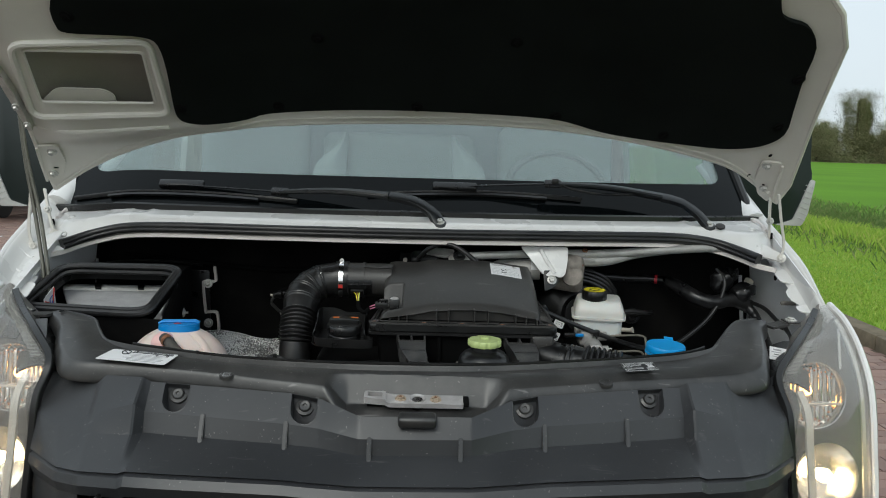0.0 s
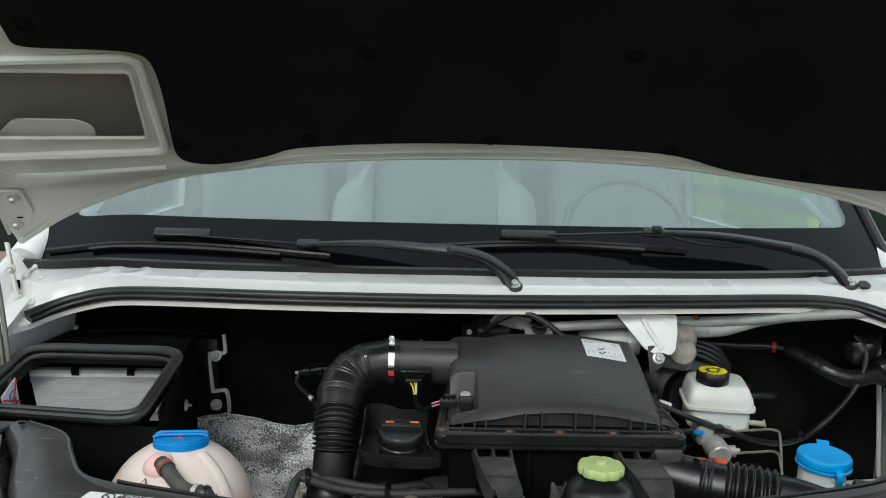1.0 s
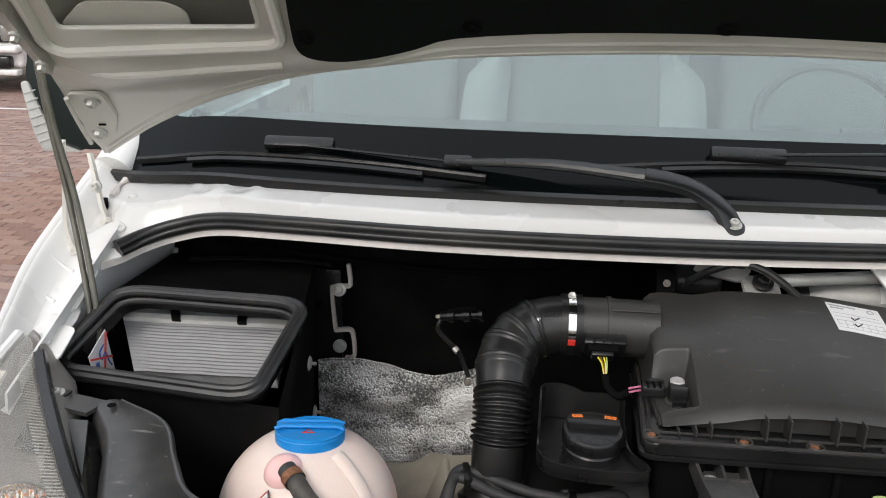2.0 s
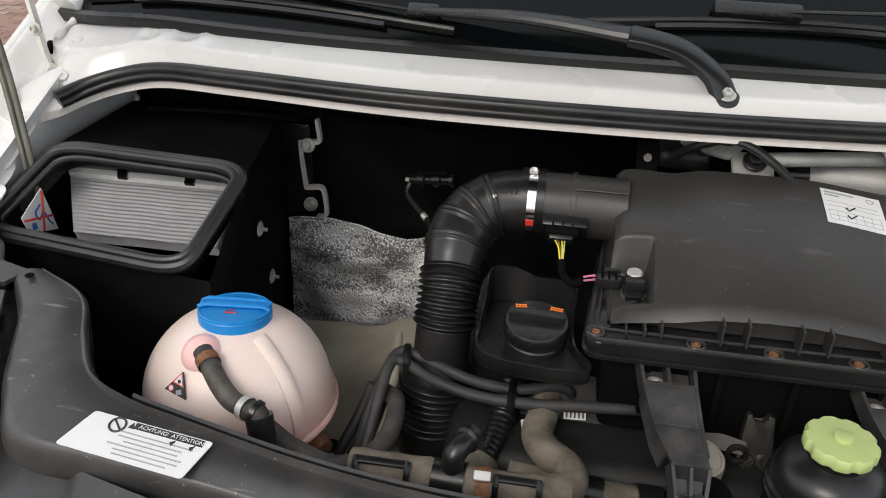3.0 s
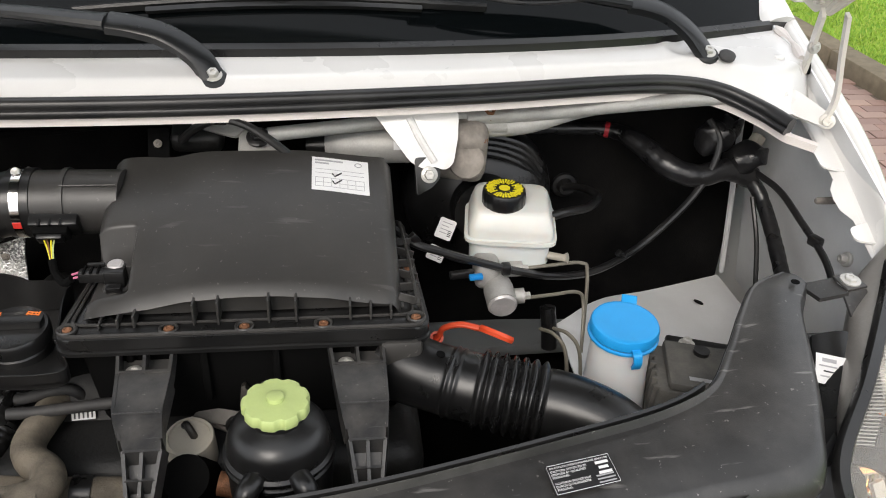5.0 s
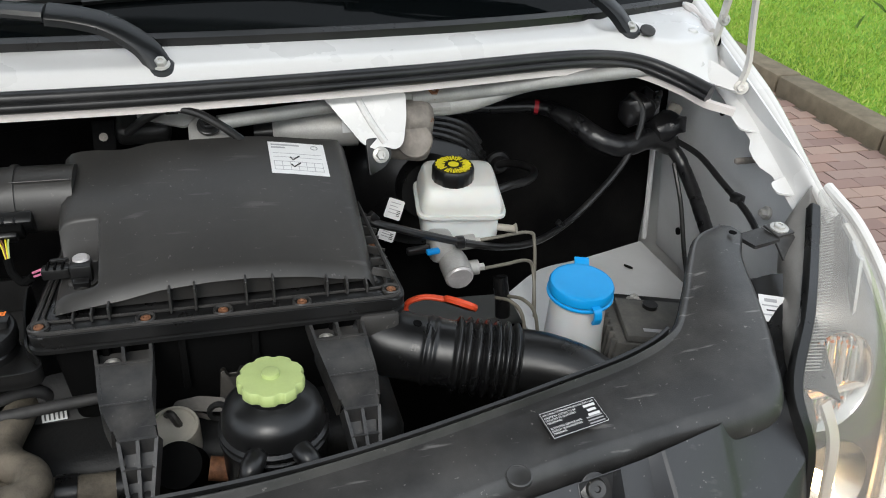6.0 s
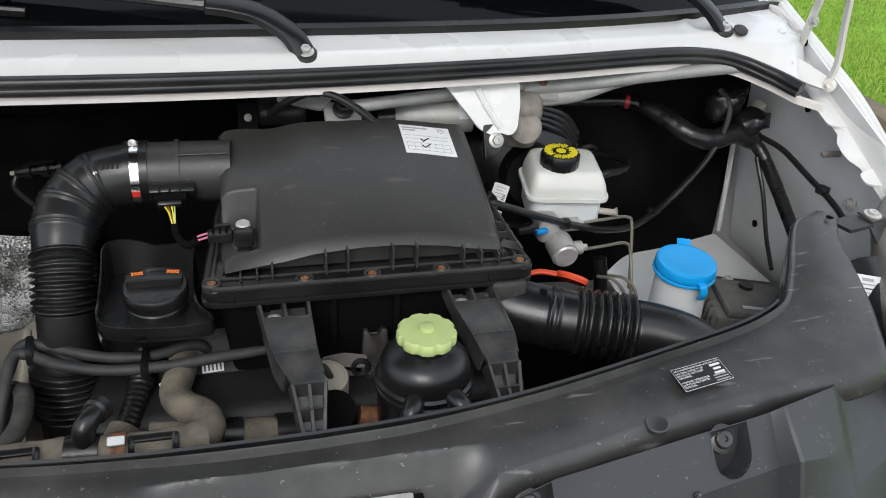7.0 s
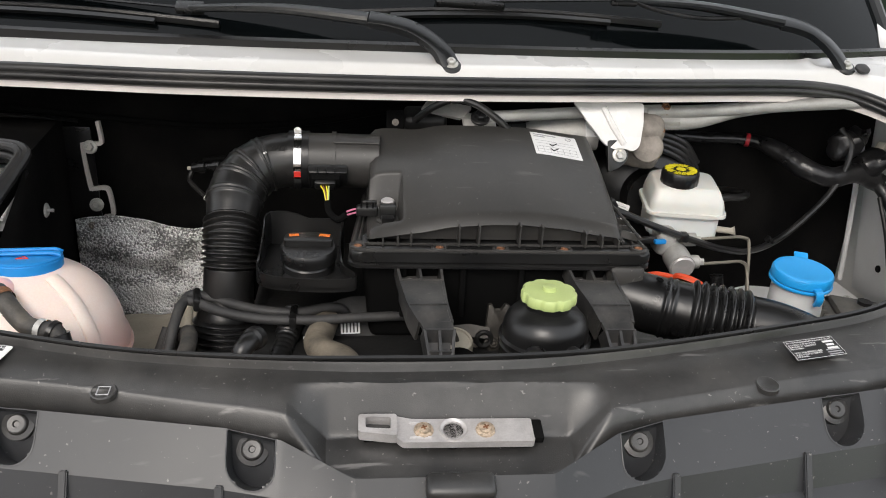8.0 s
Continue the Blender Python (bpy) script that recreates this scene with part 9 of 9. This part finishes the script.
    for i in range(3):
        part("print_bar", rbox(B(), m @ pose(0.056, 0.027 - 0.006 * i, 0.001), (0.015 - 0.004 * (i % 2), 0.0032, 0.0004), 0.0), PAPER, k)
    for i in range(3):
        part("print_bar", rbox(B(), m @ pose(0.054, 0.012 - 0.004 * i, 0.001), (0.020, 0.0016, 0.0004), 0.0), GREY_INK, k)


build_labels()


# ---- outside: paving, kerb, verge, field, trees, parked van ----
def build_paving():
    paving = tagged(new("paving"), "red-brown brick paving in running bond", "paving", kind="structure")
    ORIGIN[paving] = Vector((0, 0, 0))
    bm = B()
    rbox(bm, Matrix(), (0.204, 0.098, 0.05), 0.006, 1)
    brick = finish(bm, BRICK)
    rest = B()
    rng = random.Random(4)
    ang = radians(0)
    count = 0
    for j in range(130):
        y = 2.6 + 0.105 * j
        for i in range(44):
            x = -9.6 + 0.212 * i + (0.106 if j % 2 else 0)
            lim = -1.4
            if x > lim or x < -9.5:
                continue
            m = Matrix.Translation((x, y, -0.019 + rng.uniform(-0.003, 0.003))) @ pose(0, 0, 0, rng.uniform(-0.8, 0.8), rng.uniform(-0.8, 0.8), rng.uniform(-0.8, 0.8))
            if count < 300 and -4.9 < x < -2.6 and 4.1 < y < 7.0:
                ob = new("brick", brick)
                ob.parent, ob.matrix_basis = paving, m
                count += 1
            else:
                t = B()
                bmesh.ops.create_cube(t, size=1)
                bmesh.ops.delete(t, geom=[f for f in t.faces if f.normal.z < -0.5], context="FACES_ONLY")
                merge(rest, t, m @ Matrix.Diagonal((0.204, 0.098, 0.05, 1)))
    far = part("brick_field", rest, BRICK_FAR, paving)
    tagged(far, kind="stuff")
    # paving on the other side, as far as the kerb
    rest = B()
    for j in range(60):
        for i in range(14):
            x, y = 1.35 + 0.212 * i * 0.9 + (0.1 if j % 2 else 0), 1.6 + 0.105 * j
            if x > 3.75:
                continue
            t = B()
            bmesh.ops.create_cube(t, size=1)
            merge(rest, t, Matrix.Translation((x, y, -0.019 + rng.uniform(-0.003, 0.003))) @ Matrix.Diagonal((0.184, 0.098, 0.05, 1)))
    tagged(part("brick_field", rest, BRICK_FAR, paving), kind="stuff")
    # worn white line and damp stain by the far edge
    line = part("painted_line", grid(B(), 10, 1, lambda u, v: Vector((-8.2 + 1.9 * u, 10.6 + 0.10 * v + 0.1 * u, 0.0105)), (0, 0, -0.002)), PAPER, paving, "worn white painted line")
    kerb = tagged(new("kerb"), "weathered concrete kerb along the grass", "kerb", kind="structure")
    ORIGIN[kerb] = Vector((0, 0, 0))
    for k in range(14):
        y = -1.5 + 1.0 * k
        part("kerbstone", rbox(B(), pose(3.87, y, 0.045, 0, 0, rng.uniform(-0.4, 0.4)), (0.20, 0.985, 0.17), 0.018, 2), KERB, kerb)


build_paving()


def blades(name, label, mat, area, count, height, seed, lean=0.5, width=0.006, zf=None):
    rng = random.Random(seed)
    vs, fs = [], []
    for _ in range(count):
        x, y = area(rng)
        z = zf(x, y) if zf else 0.105
        h = height * rng.uniform(0.5, 1.3)
        a = rng.uniform(0, 6.283)
        w = width * rng.uniform(0.7, 1.4)
        dx, dy = math.cos(a) * w, math.sin(a) * w
        lx, ly = rng.gauss(0, lean) * h, rng.gauss(0, lean) * h
        k = len(vs)
        vs += [(x - dx, y - dy, z), (x + dx, y + dy, z), (x + lx * 0.4 + dx * 0.6, y + ly * 0.4 + dy * 0.6, z + h * 0.6), (x + lx, y + ly, z + h)]
        fs += [(k, k + 1, k + 2), (k, k + 2, k + 3)]
    me = bpy.data.meshes.new("m")
    me.from_pydata(vs, [], fs)
    me.materials.append(mat)
    ob = new(name, me)
    return tagged(ob, label, "grass", kind="stuff")


def ditch_z(x, y):
    return lerp_curve([3.97, 4.3, 6, 8, 9, 10, 11, 12, 14], [0.105, 0.11, 0.10, 0.06, -0.05, -0.25, -0.05, 0.05, 0.0], x)


blades("grass", "short mown green grass on the verge", BLADE, lambda r: (r.uniform(3.97, 7.2) if r.random() < 0.8 else r.uniform(3.97, 5.0), r.uniform(1.5, 14)), 100000, 0.030, 5, 0.5, 0.0045, ditch_z)
blades("rough_grass", "rough darker weeds and grass along the ditch", WEED, lambda r: (r.gauss(9.6, 1.1), r.uniform(5, 34)), 90000, 0.13, 6, 0.5, 0.010, ditch_z)
blades("tall_grass", "taller pale grass at the edge of the ditch", BLADE, lambda r: (r.gauss(7.8, 0.35), r.uniform(5, 30)), 16000, 0.24, 7, 0.3, 0.006, ditch_z)


def tree_mesh(seed, height, spread, dense_count):
    rng = random.Random(seed)
    trunk = B()
    sweep(trunk, smooth_path([(0, 0, -0.3), (rng.uniform(-0.2, 0.2), 0, height * 0.3), (rng.uniform(-0.4, 0.4), 0, height * 0.62), (rng.uniform(-0.5, 0.5), 0, height * 0.9)], 5), lambda f, a: 0.22 * (1 - f) + 0.04, 8)
    tips = []
    for k in range(11):
        z = height * rng.uniform(0.22, 0.8)
        a = rng.uniform(0, 6.283)
        r = spread * rng.uniform(0.45, 1.0) * (1.15 - z / height * 0.7)
        e = Vector((math.cos(a) * r, math.sin(a) * r, z + height * rng.uniform(0.04, 0.2)))
        sweep(trunk, [Vector((0, 0, z)), e * 0.6 + Vector((0, 0, z * 0.4)), e], lambda f, s: 0.09 * (1 - f) + 0.02, 6)
        tips.append(e)
    vs, fs = [], []
    for _ in range(dense_count):
        base = rng.choice(tips)
        q = base * rng.uniform(0.45, 1.08) if rng.random() < 0.7 else Vector((rng.gauss(0, spread * 0.45), rng.gauss(0, spread * 0.45), rng.uniform(0.08, 1.0) * height))
        q = Vector((q.x, q.y, max(q.z, 0.3))) + Vector((rng.gauss(0, 0.36), rng.gauss(0, 0.36), rng.gauss(0, 0.36)))
        s = rng.uniform(0.05, 0.11)
        d = Vector((rng.gauss(0, 1), rng.gauss(0, 1), rng.gauss(0, 1))).normalized()
        e = d.orthogonal().normalized() * s * 0.6
        k = len(vs)
        vs += [q - d * s, q + e, q + d * s, q - e]
        fs.append((k, k + 1, k + 2, k + 3))
    me = bpy.data.meshes.new("m")
    me.from_pydata([tuple(v) for v in vs], [], fs)
    me.materials.append(LEAF)
    return finish(trunk, BARK), me


def build_trees():
    kinds = [tree_mesh(11, 9.0, 3.6, 46000), tree_mesh(12, 11.0, 3.2, 44000), tree_mesh(13, 7.0, 3.4, 40000)]
    rng = random.Random(9)
    for i in range(24):
        k = kinds[(i * 2 + i // 5) % 3]
        t = thing("tree", "autumn-tinged broadleaf tree at the edge of the field", "tree", (46 + 3.6 * i + rng.uniform(-1.6, 1.6), 128 + rng.uniform(-5, 6), 0), group="field edge trees")
        t.scale = (1, 1, rng.uniform(0.5, 1.2))
        t.rotation_euler.z = rng.uniform(0, 6.28)
        for name, me in zip(("trunk", "crown"), k):
            ob = new(name, me)
            ob.parent = t
    # understorey along the field's edge
    vs, fs = [], []
    for _ in range(50000):
        q = Vector((rng.uniform(38, 132), rng.gauss(125, 1.5), abs(rng.gauss(0, 1.6))))
        s = rng.uniform(0.08, 0.2)
        d = Vector((rng.gauss(0, 1), rng.gauss(0, 1), rng.gauss(0, 1))).normalized()
        e = d.orthogonal().normalized() * s * 0.6
        k = len(vs)
        vs += [tuple(q - d * s), tuple(q + e), tuple(q + d * s), tuple(q - e)]
        fs.append((k, k + 1, k + 2, k + 3))
    me = bpy.data.meshes.new("m")
    me.from_pydata(vs, [], fs)
    me.materials.append(LEAF)
    tagged(new("hedge", me), "dense dark hedge under the trees", "hedge", kind="stuff")
    tagged(new("field_margin", grid_mesh()), "bare brown strip at the far edge of the field", "field margin", kind="stuff")


def grid_mesh():
    return finish(grid(B(), 20, 1, lambda u, v: Vector((30 + 110 * u, 119 + 3 * v, 0.02)), (0, 0, -0.01)), KERB)


build_trees()


def build_parked_van(x0, x1, y0, k, label):
    """A parked van facing the yard; k stretches its heights."""
    cx = (x0 + x1) / 2
    v = thing("parked_van", label, "van", (cx, y0 + 2.5, 0), group="parked vans")
    part("body", rbox(B(), pose(cx, y0 + 3.4, 1.45 * k), (x1 - x0, 5.2, 2.0 * k), 0.12, 4), WHITE, v)
    part("bonnet", rbox(B(), pose(cx, y0 + 0.50, 1.17 * k, -8), (x1 - x0 - 0.06, 1.0, 0.22 * k), 0.08, 4), WHITE, v)
    part("nose", rbox(B(), pose(cx, y0 + 0.30, 0.76 * k), (x1 - x0 - 0.02, 0.50, 0.66 * k), 0.07, 3), WHITE, v)
    part("grille", rbox(B(), pose(cx, y0 + 0.03, 0.95 * k), (x1 - x0 - 0.35, 0.06, 0.26 * k), 0.03, 3), BLACK, v)
    for i, z in enumerate((0.89, 0.95, 1.01)):
        part("grille_bar", rbox(B(), pose(cx, y0 - 0.005, z * k), (x1 - x0 - 0.45, 0.02, 0.022), 0.006), ZINC if i == 1 else BLACK, v)
    part("bumper", rbox(B(), pose(cx, y0 + 0.0, 0.72 * k), (x1 - x0, 0.22, 0.12 * k), 0.05, 3), WHITE, v)
    part("lower_grille", rbox(B(), pose(cx, y0 - 0.02, 0.52 * k), (x1 - x0 - 0.3, 0.16, 0.20 * k), 0.04, 3), BLACK, v)
    part("valance", rbox(B(), pose(cx, y0 + 0.02, 0.36 * k), (x1 - x0 - 0.1, 0.18, 0.10 * k), 0.03, 3), WHITE, v)
    for sx in (-1, 1):
        part("headlight", rbox(B(), pose(cx + sx * (x1 - x0 - 0.30) / 2, y0 + 0.04, 0.97 * k, 0, 0, sx * 14), (0.30, 0.10, 0.26 * k), 0.05, 3), BEZEL, v)
        w = part("wheel", lathe(B(), [(0.20, -0.11), (0.33, -0.11), (0.345, -0.09), (0.345, 0.09), (0.33, 0.11), (0.20, 0.11)], Matrix.Translation((cx + sx * 0.84, y0 + 0.95, 0.345)) @ pose(0, 0, 0, 0, 90, 0), 32), RUBBER, v)
        part("rim", lathe(B(), [(0.04, -0.02), (0.20, 0.03), (0.21, 0.09), (0.21, -0.09), (0.04, -0.05)], Matrix.Translation((cx + sx * 0.84, y0 + 0.95, 0.345)) @ pose(0, 0, 0, 0, 90 * sx, 0), 24), ZINC, w)
    part("windscreen", rbox(B(), pose(cx, y0 + 0.80, 1.72 * k, -42), (x1 - x0 - 0.3, 0.02, 1.0 * k), 0.008), FRIT, v)


build_parked_van(-10.25, -8.2, 12.2, 1.0, "white van parked at the back of the yard")
build_parked_van(-7.75, -5.9, 12.4, 1.55, "tall white van with a black grille parked on the paving")
